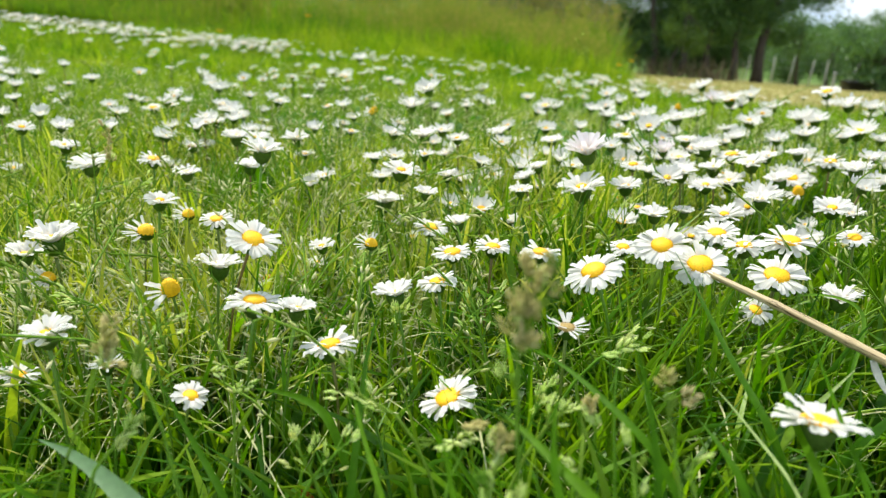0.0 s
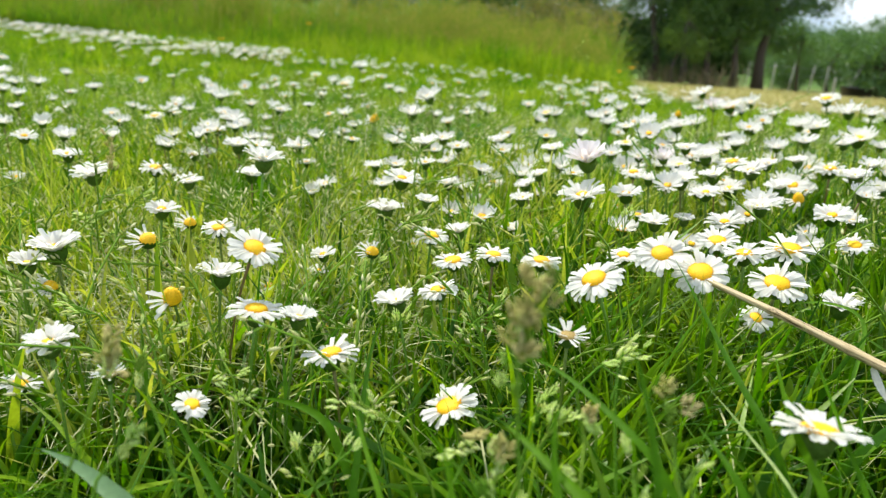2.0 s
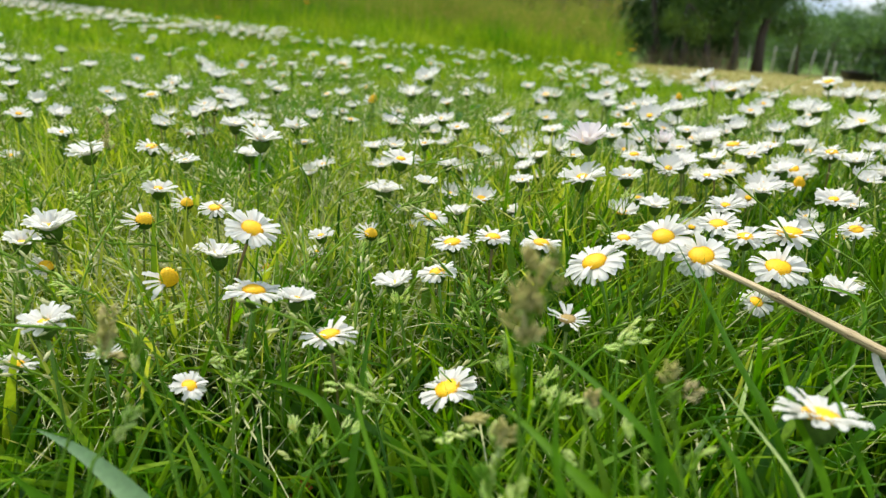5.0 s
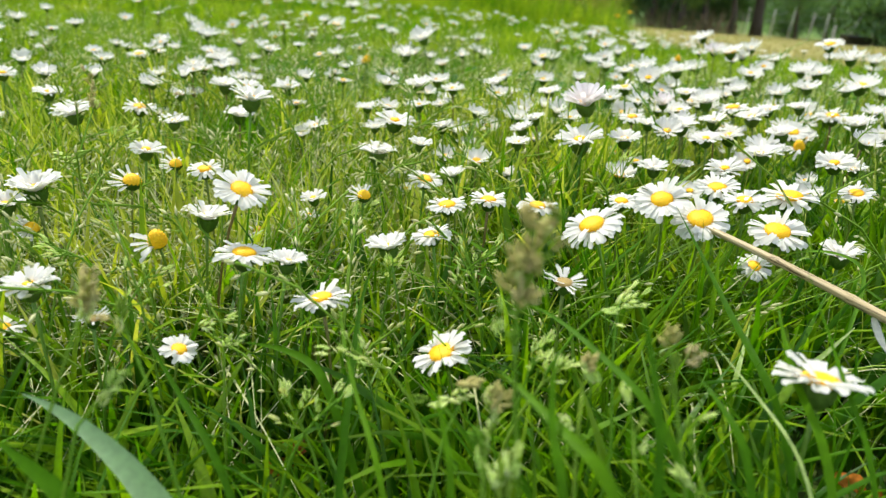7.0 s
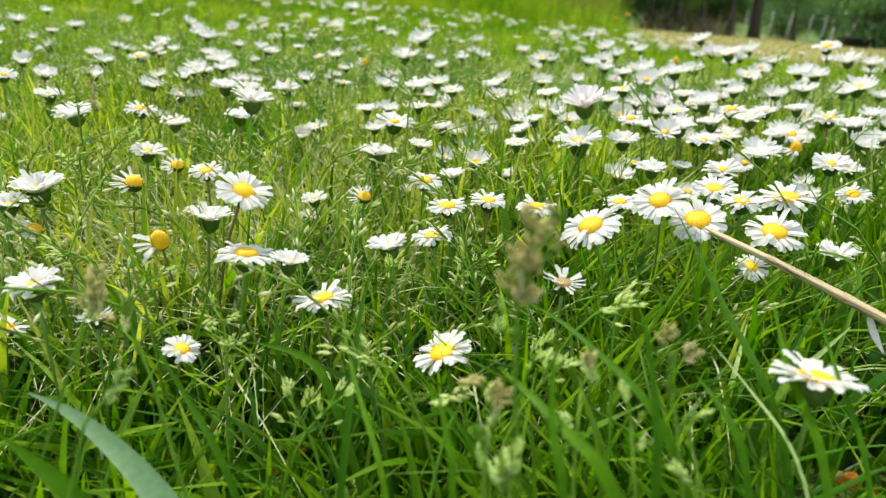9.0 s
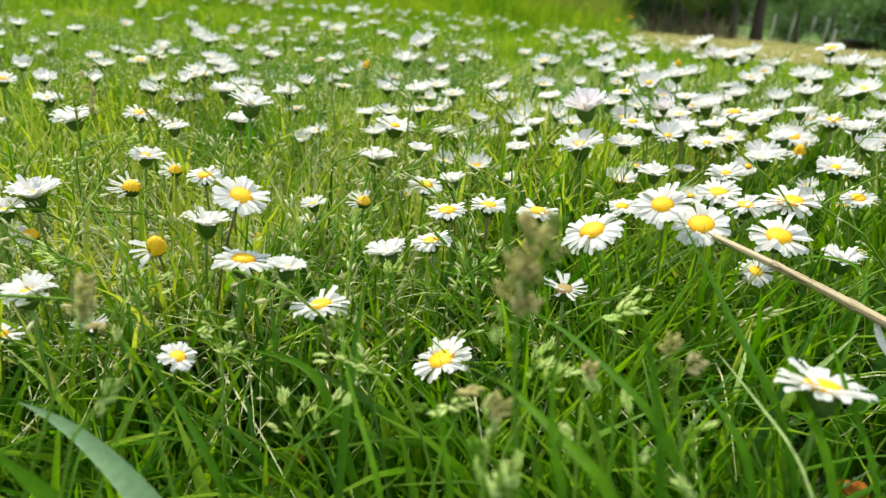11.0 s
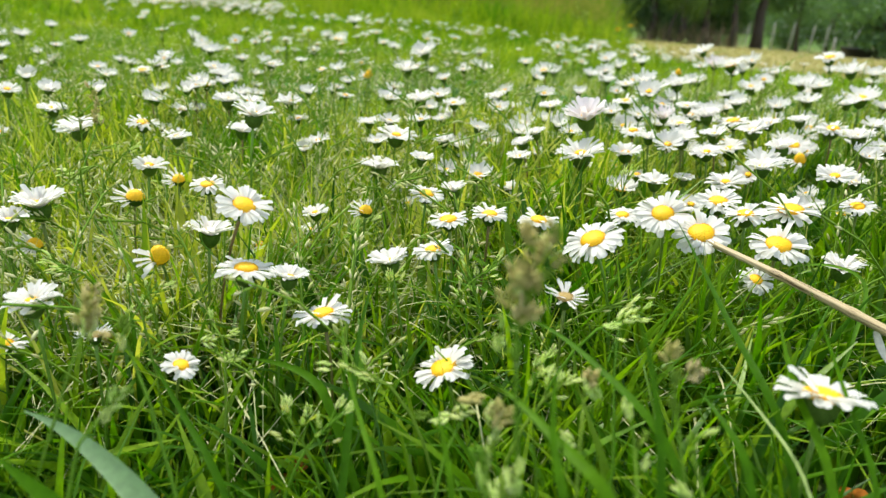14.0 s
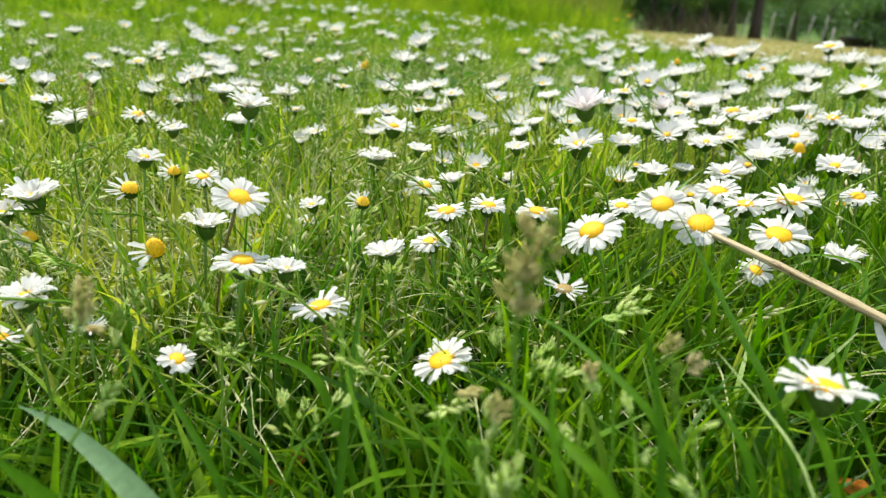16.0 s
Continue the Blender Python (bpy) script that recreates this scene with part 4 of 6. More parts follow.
plant([
    ("u", 0.1869, 0.532, 0.0649, 0.0217, -0.19, 0.06),
    ("u", 0.1678, 0.5146, 0.0652, 0.0162, -0.12, 0.01),
    ("o", 0.209, 0.5559, 0.0645, 0.0157, -0.27, 0.04),
    ("p", 0.1422, 0.4019, 0.0682, 0.0141, -0.22, -0.03),
    ("o", 0.1464, 0.3849, 0.0692, 0.0135, -0.19, 0.06),
    ("u", 0.2023, 0.4549, 0.0689, 0.0143, -0.20, 0.06),
    ("o", 0.2274, 0.451, 0.07, 0.0142, -0.17, -0.02),
    ("u", 0.2571, 0.4772, 0.0698, 0.0173, -0.15, 0.05),
    ("o", 0.2945, 0.5677, 0.0663, 0.0186, -0.23, 0.08),
    ("u", 0.3023, 0.5572, 0.0672, 0.0209, -0.23, 0.08),
    ("o", 0.2822, 0.4754, 0.0706, 0.0172, -0.16, 0.04),
    ("o", 0.3066, 0.5037, 0.0702, 0.0245, -0.18, -0.09),
    ("o", 0.2592, 0.3997, 0.0729, 0.0133, -0.15, 0.08),
])
plant([
    ("p", 0.0859, 0.4536, 0.037, 0.014, -0.09, -0.12),
    ("o", 0.0577, 0.491, 0.0262, 0.012, -0.07, -0.07),
    ("u", 0.0865, 0.3736, 0.0627, 0.012, -0.16, 0.03),
    ("o", 0.0618, 0.4944, 0.0338, 0.012, -0.22, -0.04),
    ("o", 0.0827, 0.5331, 0.0348, 0.012, -0.08, -0.06),
    ("u", 0.0926, 0.4188, 0.0642, 0.012, -0.08, 0.03),
    ("u", 0.0554, 0.5704, 0.0196, 0.012, -0.06, 0.02),
    ("o", 0.057, 0.4758, 0.0619, 0.0121, -0.44, -0.16),
    ("o", 0.1364, 0.5376, 0.0628, 0.0135, -0.10, -0.02),
    ("o", 0.1461, 0.5206, 0.0639, 0.0147, -0.19, 0.01),
    ("o", 0.1653, 0.5424, 0.0637, 0.0196, -0.12, -0.02),
    ("o", 0.1139, 0.4101, 0.0669, 0.013, -0.12, -0.10),
    ("c", 0.0806, 0.4399, 0.0527, 0.012, -0.08, -0.05),
])
plant([
    ("u", 0.0656, 0.4999, 0.0461, 0.012, -0.17, 0.01),
    ("o", -0.446, 0.7076, 0.0419, 0.025, 0.06, 0.00),
    ("o", -0.44, 0.691, 0.0367, 0.021, 0.02, -0.02),
    ("o", -0.41, 0.6736, 0.0381, 0.017, 0.07, -0.02),
    ("o", -0.392, 0.6824, 0.038, 0.0161, 0.06, -0.01),
    ("o", -0.385, 0.6172, 0.0412, 0.0146, 0.10, 0.02),
    ("o", -0.3571, 0.5957, 0.0425, 0.0131, 0.16, -0.01),
    ("o", -0.3754, 0.5884, 0.0385, 0.012, 0.09, -0.04),
    ("o", -0.2824, 0.4587, 0.0486, 0.0126, 0.05, -0.14),
    ("u", -0.3259, 0.5422, 0.042, 0.012, -0.05, -0.08),
    ("o", -0.4294, 0.7995, 0.0308, 0.0134, 0.09, -0.07),
    ("u", -0.3291, 0.6683, 0.0399, 0.0157, 0.05, -0.02),
    ("o", -0.3954, 0.7087, 0.0178, 0.012, 0.08, -0.05),
])
plant([
    ("u", -0.3767, 0.7114, 0.0258, 0.012, 0.05, -0.00),
    ("o", -0.301, 0.6438, 0.0221, 0.012, 0.03, -0.09),
    ("o", -0.2636, 0.589, 0.0277, 0.012, 0.07, -0.08),
    ("u", -0.2348, 0.5909, 0.0318, 0.012, 0.02, 0.01),
    ("o", -0.3335, 0.7896, -0.0021, 0.012, 0.07, -0.08),
    ("o", -0.2091, 0.5664, 0.0477, 0.0143, -0.00, -0.13),
    ("u", -0.2027, 0.5468, 0.0449, 0.012, 0.02, -0.00),
    ("o", -0.1856, 0.504, 0.0389, 0.012, 0.04, -0.05),
    ("o", -0.148, 0.4044, 0.0545, 0.0124, 0.04, -0.04),
    ("w", -0.124, 0.3827, 0.056, 0.0131, 0.01, 0.03),
    ("u", -0.1425, 0.452, 0.0538, 0.013, 0.01, 0.01),
    ("o", -0.1581, 0.5064, 0.0446, 0.012, 0.02, 0.00),
    ("o", -0.1436, 0.5156, 0.0516, 0.0148, 0.14, -0.09),
])
plant([
    ("o", -0.1469, 0.5472, 0.0399, 0.012, 0.03, -0.08),
    ("u", -0.1952, 0.6344, 0.045, 0.0159, 0.02, -0.02),
    ("c", -0.1935, 0.4272, 0.0519, 0.0131, 0.07, -0.08),
    ("o", -0.2288, 0.3814, 0.0356, 0.012, 0.08, -0.04),
    ("o", -0.2219, 0.4261, 0.0511, 0.0131, 0.09, -0.07),
    ("o", -0.3008, 0.4625, 0.032, 0.012, 0.14, -0.12),
    ("o", -0.6198, 0.9787, 0.0181, 0.0147, 0.29, -0.15),
    ("o", -0.0746, 0.4746, 0.0515, 0.012, -0.01, 0.01),
    ("u", -0.0683, 0.5495, 0.0398, 0.012, 0.19, 0.00),
    ("o", -0.055, 0.5092, 0.0432, 0.012, 0.09, 0.01),
    ("o", -0.1235, 0.9045, 0.0094, 0.012, 0.01, -0.12),
    ("b", -0.0409, 0.5301, 0.0555, 0.0088, 0.00, -0.16),
    ("o", 0.012, 0.9071, 0.0038, 0.012, -0.03, -0.19),
])
plant([
    ("o", 0.0315, 0.908, 0.0049, 0.012, -0.14, -0.12),
    ("o", 0.014, 0.5553, 0.0519, 0.012, -0.19, -0.04),
    ("o", -0.0453, 0.7666, 0.042, 0.0126, -0.11, -0.11),
    ("o", -0.1395, 0.8991, 0.0294, 0.0163, -0.12, -0.19),
    ("o", -0.1462, 1.1732, 0.0168, 0.025, -0.01, -0.05),
    ("o", -0.2347, 0.5114, 0.0486, 0.0122, 0.05, -0.01),
    ("o", -0.2119, 0.4771, 0.0502, 0.0134, 0.05, -0.00),
    ("o", -0.2633, 0.6266, 0.0303, 0.012, 0.04, -0.01),
    ("o", -0.2002, 0.5076, 0.0499, 0.0162, -0.03, -0.04),
    ("u", -0.2007, 0.5336, 0.0491, 0.0148, 0.03, -0.00),
    ("c", -0.2082, 0.5701, 0.0474, 0.0136, -0.03, -0.05),
    ("o", -0.1716, 0.4665, 0.0463, 0.012, -0.04, -0.02),
    ("c", -0.1545, 0.4137, 0.053, 0.012, -0.04, -0.02),
])
plant([
    ("u", -0.2362, 0.5884, 0.0047, 0.012, 0.02, 0.03),
    ("o", -0.1493, 0.476, 0.0526, 0.0152, 0.02, -0.01),
    ("o", -0.1519, 0.4679, 0.0494, 0.012, 0.08, 0.02),
    ("c", -0.1413, 0.435, 0.054, 0.0126, -0.05, -0.03),
    ("o", -0.1377, 0.459, 0.0538, 0.0132, 0.01, -0.01),
    ("o", -0.1583, 0.5343, 0.0506, 0.0153, 0.08, 0.00),
    ("u", -0.1437, 0.5042, 0.0521, 0.0161, 0.01, -0.01),
    ("o", -0.1339, 0.4936, 0.0528, 0.0134, 0.07, 0.01),
    ("o", -0.129, 0.4699, 0.0538, 0.012, 0.01, -0.01),
    ("o", -0.1538, 0.5903, 0.0484, 0.0121, 0.01, -0.04),
    ("o", -0.1529, 0.6265, 0.03, 0.012, 0.07, -0.01),
    ("o", -0.1212, 0.5586, 0.0511, 0.0177, 0.06, -0.01),
    ("o", -0.1396, 0.6069, 0.0459, 0.012, 0.07, -0.01),
])
plant([
    ("o", -0.1537, 0.4612, 0.0346, 0.012, -0.05, -0.01),
    ("o", -0.1455, 0.462, 0.0362, 0.012, 0.01, 0.01),
    ("o", -0.1983, 0.5512, 0.0087, 0.0108, 0.02, 0.01),
    ("o", -0.1564, 0.4296, 0.0299, 0.012, 0.07, 0.06),
    ("o", -0.3614, 0.6759, 0.0046, 0.012, 0.11, 0.04),
    ("u", -0.1681, 0.6779, 0.0089, 0.012, 0.06, 0.02),
    ("u", -0.1265, 0.6891, 0.0339, 0.012, -0.02, -0.03),
    ("o", -0.0845, 0.6226, 0.0212, 0.012, 0.04, -0.01),
    ("o", -0.2463, 0.4489, 0.0104, 0.009, 0.04, 0.05),
    ("u", -0.2947, 0.4852, 0.0134, 0.012, 0.10, 0.08),
    ("o", -0.2735, 0.6275, 0.0324, 0.012, 0.11, 0.01),
    ("o", -0.2031, 0.5806, 0.0425, 0.012, -0.04, -0.05),
    ("u", -0.1166, 0.4978, 0.0415, 0.012, 0.06, 0.02),
])
plant([
    ("o", -0.1089, 0.4404, 0.054, 0.012, -0.00, -0.00),
    ("o", -0.0676, 0.5509, 0.0535, 0.0131, -0.10, -0.05),
    ("o", -0.0577, 0.5386, 0.0471, 0.012, -0.11, -0.04),
    ("o", -0.0959, 0.63, 0.0378, 0.012, -0.10, -0.05),
])


# ---- scattered daisies ----
TAKEN = [(ob.location.x, ob.location.y) for ob in scene.objects if ob.name.startswith("daisy")]
srng = np.random.default_rng(23)


def scatter(n, spot, apart=0.02, kinds="oooooooouucbw", small=1.0):
    """Loose growth between the placed plants; spot() gives a place."""
    made = tries = 0
    while made < n and tries < n * 30:
        tries += 1
        x, y = spot()
        if any((x - a) ** 2 + (y - b) ** 2 < apart ** 2 for a, b in TAKEN):
            continue
        TAKEN.append((x, y))
        z = top(x, y) + srng.uniform(0.042, 0.068)
        kind = srng.choice(list(kinds))
        size = srng.uniform(0.013, 0.02) * small * (0.5 if kind == "b" else 1)
        daisy(str(kind), x, y, z, size, srng.normal(-0.05, 0.13), srng.normal(-0.12, 0.13))
        made += 1


scatter(74, lambda: (srng.uniform(0.14, 0.62), srng.uniform(0.36, 0.80)))
scatter(44, lambda: (srng.uniform(0.12, 0.34), srng.uniform(0.30, 0.50)), 0.013, "ooooouuu", 0.9)
scatter(16, lambda: (srng.uniform(0.0, 0.11), srng.uniform(0.29, 0.5)), 0.015, "ooouuuc", 0.8)
scatter(26, lambda: (srng.uniform(-0.55, 0.3), srng.uniform(0.58, 0.95)))


def far_daisies(name, x, y, label):
    """Many small daisies as one growth: petals, centre and stem each."""
    n = len(x)
    z = height(x, y) + srng.uniform(0.035, 0.065, n)
    s = srng.uniform(0.0135, 0.021, n)
    tilt = srng.normal(0, 0.2, (n, 2)) + (-0.02, -0.12)
    verts, faces, slots = [], [], []
    k = 11
    for i in range(n):
        b = len(verts)
        c = (x[i], y[i], z[i])
        r0, r1, rc = 0.12 * s[i], 0.5 * s[i], 0.13 * s[i]
        cup = srng.uniform(0.18, 0.42)
        for j in range(k):
            for q, r in ((-0.30, r1), (0.30, r1), (0.2, r0), (-0.2, r0)):
                a = 2 * math.pi * (j + q) / k
                dx, dy = r * math.cos(a), r * math.sin(a)
                verts.append((c[0] + dx, c[1] + dy, c[2] - dx * tilt[i, 0] - dy * tilt[i, 1] + cup * r))
            faces.append((b + 4 * j, b + 4 * j + 1, b + 4 * j + 2, b + 4 * j + 3))
            slots.append(0)
        d = len(verts)
        verts.append((c[0], c[1], c[2] + 0.07 * s[i]))
        for j in range(6):
            a = math.pi * j / 3
            dx, dy = rc * math.cos(a), rc * math.sin(a)
            verts.append((c[0] + dx, c[1] + dy, c[2] - dx * tilt[i, 0] - dy * tilt[i, 1] + 0.02 * s[i]))
        for j in range(6):
            faces.append((d, d + 1 + j, d + 1 + (j + 1) % 6))
            slots.append(1)
        e = len(verts)
        g = top(x[i], y[i])
        for zz, r in ((c[2], 0.22 * s[i]), (c[2] - 0.2 * s[i], 0.045 * s[i]), (g, 0.03 * s[i])):
            for j in range(3):
                a = 2.094 * j
                verts.append((c[0] + r * math.cos(a), c[1] + r * math.sin(a), zz))
        for lv in range(2):
            for j in range(3):
                faces.append((e + lv * 3 + j, e + lv * 3 + (j + 1) % 3, e + lv * 3 + 3 + (j + 1) % 3, e + lv * 3 + 3 + j))
                slots.append(2)
    ob = new(name, mesh_of(name, verts, faces, [PETAL, DISC, CUP], slots=slots))
    return tagged(ob, label, "daisies", kind="stuff")


def clumped(n, xs, ys, scale, seed, bar):
    x, y = srng.uniform(*xs, n), srng.uniform(*ys, n)
    k = patchy(x, y, scale, seed) > bar
    return x[k], y[k]


xa, ya = clumped(560, (-0.95, 0.9), (0.85, 2.1), 9, 31, 0.47)
ok = (np.abs(xa) < 0.66 * ya + 0.05) & (srng.uniform(0, 1, len(xa)) < np.where(xa > 0.15 * ya, 1.0, np.interp(ya, [0.85, 1.1, 1.5, 2.1], [0.9, 0.6, 0.35, 0.5])))
far_daisies("small_daisies", xa[ok], ya[ok], "many small white daisies dotting the sloping lawn")
xb, yb = srng.uniform(-2.3, -0.55, 1450), srng.normal(2.3, 0.24, 1450)
yb = yb + 0.28 * np.clip(-xb - 0.8, 0, 1.3)
k = patchy(xb, yb, 7, 33) > 0.42
far_daisies("small_daisies", xb[k], yb[k], "dense band of white daisies before the tall meadow")
xo, yo = clumped(2400, (-3.6, 3.6), (-3.4, 2.2), 4, 37, 0.5)
ok = (np.abs(xo - 0.02) > 0.72 * yo + 0.2) & (np.hypot(xo, yo) > 0.3)
far_daisies("small_daisies", xo[ok], yo[ok], "white daisies scattered over the surrounding lawn")
xc, yc = clumped(190, (-0.5, 0.8), (1.9, 2.75), 8, 35, 0.45)
far_daisies("small_daisies", xc, yc, "thin scatter of white daisies along the meadow edge")


# ---- single grass blades ----
def long_blade(points, width, material, label):
    """One broad blade along a bowed line, creased down the middle."""
    pts = [Vector(p) for p in points]
    first = Vector((pts[0].x, pts[0].y, top(pts[0].x, pts[0].y) - 0.002))
    if pts[0].z - first.z > 0.006:
        down = pts[0] - pts[1]
        far_ = min(0.03, 0.6 * (pts[0].z - first.z) * Vector((down.x, down.y)).length / max(0.004, -down.z))
        flat = Vector((down.x, down.y, 0)).normalized() * far_
        pts.insert(0, Vector((pts[0].x + flat.x, pts[0].y + flat.y, top(pts[0].x + flat.x, pts[0].y + flat.y) - 0.002)))
    line = []
    for i in range(len(pts) - 1):
        p0, p1, p2, p3 = pts[max(i - 1, 0)], pts[i], pts[i + 1], pts[min(i + 2, len(pts) - 1)]
        for s in range(6):
            t = s / 6
            line.append(0.5 * ((2 * p1) + (p2 - p0) * t + (2 * p0 - 5 * p1 + 4 * p2 - p3) * t * t + (3 * p1 - p0 - 3 * p2 + p3) * t ** 3))
    line.append(pts[-1])
    n = len(line)
    for s in range(14):
        line = [line[0]] + [(line[i - 1] + line[i] * 2 + line[i + 1]) / 4 for i in range(1, n - 1)] + [line[-1]]
    verts, faces = [], []
    for i, p in enumerate(line):
        d = (line[min(i + 1, n - 1)] - line[max(i - 1, 0)]).normalized()
        u = d.cross(Vector((0.0, -0.7, 0.7))).normalized()
        v = u.cross(d).normalized()
        w = width * max(0.05, 1 - (i / (n - 1)) ** 2.4) * min(1, 0.6 + i / n)
        verts += [p - u * w / 2 + v * w * 0.12, p - v * w * 0.05, p + u * w / 2 + v * w * 0.12]
    for i in range(n - 1):
        for k in range(2):
            a = i * 3 + k
            faces.append((a, a + 1, a + 4, a + 3))
    base = pts[0]
    thing = new("grass_plant")
    thing.location = base
    part("blade", shared("blade", ([p - base for p in verts], faces), material), material, thing)
    return tagged(thing, label, "grass", group="single grass plants")


long_blade([(-0.0112, 0.0933, 0.0461), (-0.019, 0.0999, 0.0495), (-0.0257, 0.1055, 0.053), (-0.0352, 0.112, 0.0561), (-0.048, 0.1194, 0.0586), (-0.0588, 0.1234, 0.0591)], 0.0064, BROAD, "broad bluish green grass blade arching low")
long_blade([(-0.0272, 0.0905, 0.0583), (-0.037, 0.0954, 0.0643), (-0.0496, 0.1008, 0.0689)], 0.0045, BLADE, "broad dark green grass blade close to the ground")
long_blade([(0.0965, 0.1208, 0.0646), (0.0921, 0.1405, 0.0719), (0.0911, 0.1709, 0.0785), (0.0887, 0.1955, 0.0846)], 0.0022, BLADE, "single green grass blade among the daisies")
long_blade([(0.0065, 0.1167, 0.0432), (0.0059, 0.1327, 0.0545), (0.005, 0.1558, 0.0694), (0.0076, 0.1637, 0.0748)], 0.0020, BLADE, "single green grass blade among the daisies")
long_blade([(0.0799, 0.1003, 0.0678), (0.0774, 0.1092, 0.0754), (0.0757, 0.1155, 0.0771), (0.0737, 0.1214, 0.0781)], 0.0019, BLADE, "single green grass blade among the daisies")
long_blade([(0.0692, 0.1019, 0.0714), (0.0596, 0.116, 0.0783), (0.0492, 0.1336, 0.0808), (0.0422, 0.1435, 0.0784)], 0.0019, BLADE, "single green grass blade among the daisies")
long_blade([(0.0017, 0.1446, 0.0444), (-0.0054, 0.153, 0.0509), (-0.0151, 0.1586, 0.0512), (-0.0266, 0.1631, 0.0489)], 0.0026, BLADE, "single green grass blade among the daisies")
long_blade([(0.0327, 0.099, 0.0544), (0.0143, 0.1049, 0.0539), (-0.0064, 0.1091, 0.0502)], 0.0016, BLADE, "single green grass blade among the daisies")
long_blade([(0.1369, 0.3581, 0.0437), (0.1407, 0.4083, 0.0579), (0.1369, 0.4484, 0.074), (0.1385, 0.4723, 0.0785)], 0.002, DARK_BLADE, "dark green grass stalk standing above the lawn")
long_blade([(0.0659, 0.4938, 0.0042), (0.0854, 0.5563, 0.0213), (0.1099, 0.6235, 0.0489), (0.1238, 0.6525, 0.0648)], 0.0016, DARK_BLADE, "dark green grass stalk standing above the lawn")
long_blade([(0.0968, 0.1058, 0.0678), (0.0943, 0.1195, 0.0738), (0.0947, 0.1332, 0.0799), (0.0972, 0.1457, 0.0835)], 0.0022, BLADE, "single green grass blade among the daisies")
long_blade([(0.0964, 0.1061, 0.0615), (0.0936, 0.1248, 0.0658), (0.0891, 0.1376, 0.0695), (0.0844, 0.1448, 0.0729)], 0.0009, THATCH_BLADE, "thin pale grass stalk leaning in the lawn")
long_blade([(-0.0086, 0.1031, 0.0534), (-0.0214, 0.1176, 0.0602), (-0.0295, 0.1255, 0.0651), (-0.0386, 0.1341, 0.0714)], 0.0017, BLADE, "single green grass blade among the daisies")
long_blade([(0.0533, 0.0817, 0.0792), (0.0459, 0.0897, 0.0843), (0.0385, 0.1015, 0.0858), (0.0342, 0.1071, 0.0858)], 0.0023, BLADE, "single green grass blade among the daisies")
long_blade([(0.028, 0.0846, 0.0733), (0.027, 0.09, 0.08), (0.0252, 0.0956, 0.0847), (0.0238, 0.099, 0.0873)], 0.0013, BLADE, "single green grass blade among the daisies")
long_blade([(0.0546, 0.0795, 0.0817), (0.0546, 0.0866, 0.092), (0.0537, 0.0953, 0.1009), (0.0518, 0.1022, 0.1061)], 0.0016, BLADE, "single green grass blade among the daisies")
long_blade([(0.0443, 0.0821, 0.0777), (0.0418, 0.0896, 0.084), (0.0414, 0.0967, 0.0897), (0.0424, 0.1034, 0.0945)], 0.0017, BLADE, "single green grass blade among the daisies")
long_blade([(0.0181, 0.1002, 0.0593), (0.0122, 0.1138, 0.0647), (0.0056, 0.1285, 0.072), (0.0021, 0.1421, 0.0772)], 0.0013, BLADE, "single green grass blade among the daisies")
long_blade([(0.1033, 0.1026, 0.0659), (0.1021, 0.1157, 0.0749), (0.1008, 0.1274, 0.0832), (0.0999, 0.143, 0.0926)], 0.0014, BLADE, "single green grass blade among the daisies")
long_blade([(0.1502, 0.1963, 0.0495), (0.1569, 0.2069, 0.061), (0.1529, 0.2095, 0.0667), (0.1415, 0.2122, 0.0679), (0.1325, 0.2137, 0.064)], 0.0016, SEED_STEM, "thin green stalk arching over a daisy")

long_blade([(-0.199, 0.48, 0.022), (-0.188, 0.48, 0.046), (-0.177, 0.48, 0.067)], 0.0013, DARK_BLADE, "dark green grass stalk standing above the lawn")
long_blade([(-0.167, 0.45, 0.015), (-0.157, 0.45, 0.042), (-0.150, 0.45, 0.060)], 0.0013, DARK_BLADE, "dark green grass stalk standing above the lawn")
long_blade([(-0.230, 0.45, 0.025), (-0.226, 0.45, 0.040), (-0.221, 0.45, 0.060)], 0.0012, DARK_BLADE, "dark green grass stalk standing above the lawn")


# blades that sweep up close to the path
for n in range(26):
    bx, by = rnd.uniform(0.045, 0.125), rnd.uniform(0.078, 0.125)
    tall, sweep = rnd.uniform(0.038, 0.056), rnd.uniform(0.022, 0.045)
    g = top(bx, by)
    mid_, end_ = (bx - sweep * 0.3, by + sweep * 0.25, g + tall * 0.6), (bx - sweep, by + sweep * 0.8, g + tall)
    long_blade([(bx, by, g), mid_, end_], rnd.uniform(0.0017, 0.0029), BLADE, "long green grass blade sweeping over the lawn")
sweeps = random.Random(23)
for n in range(18):
    bx, by = sweeps.uniform(0.05, 0.14), sweeps.uniform(0.085, 0.14)
    tall, sweep = sweeps.uniform(0.034, 0.052), sweeps.uniform(-0.03, 0.03)
    g = top(bx, by)
    mid_, end_ = (bx - sweep * 0.3, by + 0.008, g + tall * 0.65), (bx - sweep, by + sweeps.uniform(0.01, 0.03), g + tall)
    long_blade([(bx, by, g), mid_, end_], sweeps.uniform(0.0017, 0.003), BLADE, "long dark green grass blade standing in the lawn")
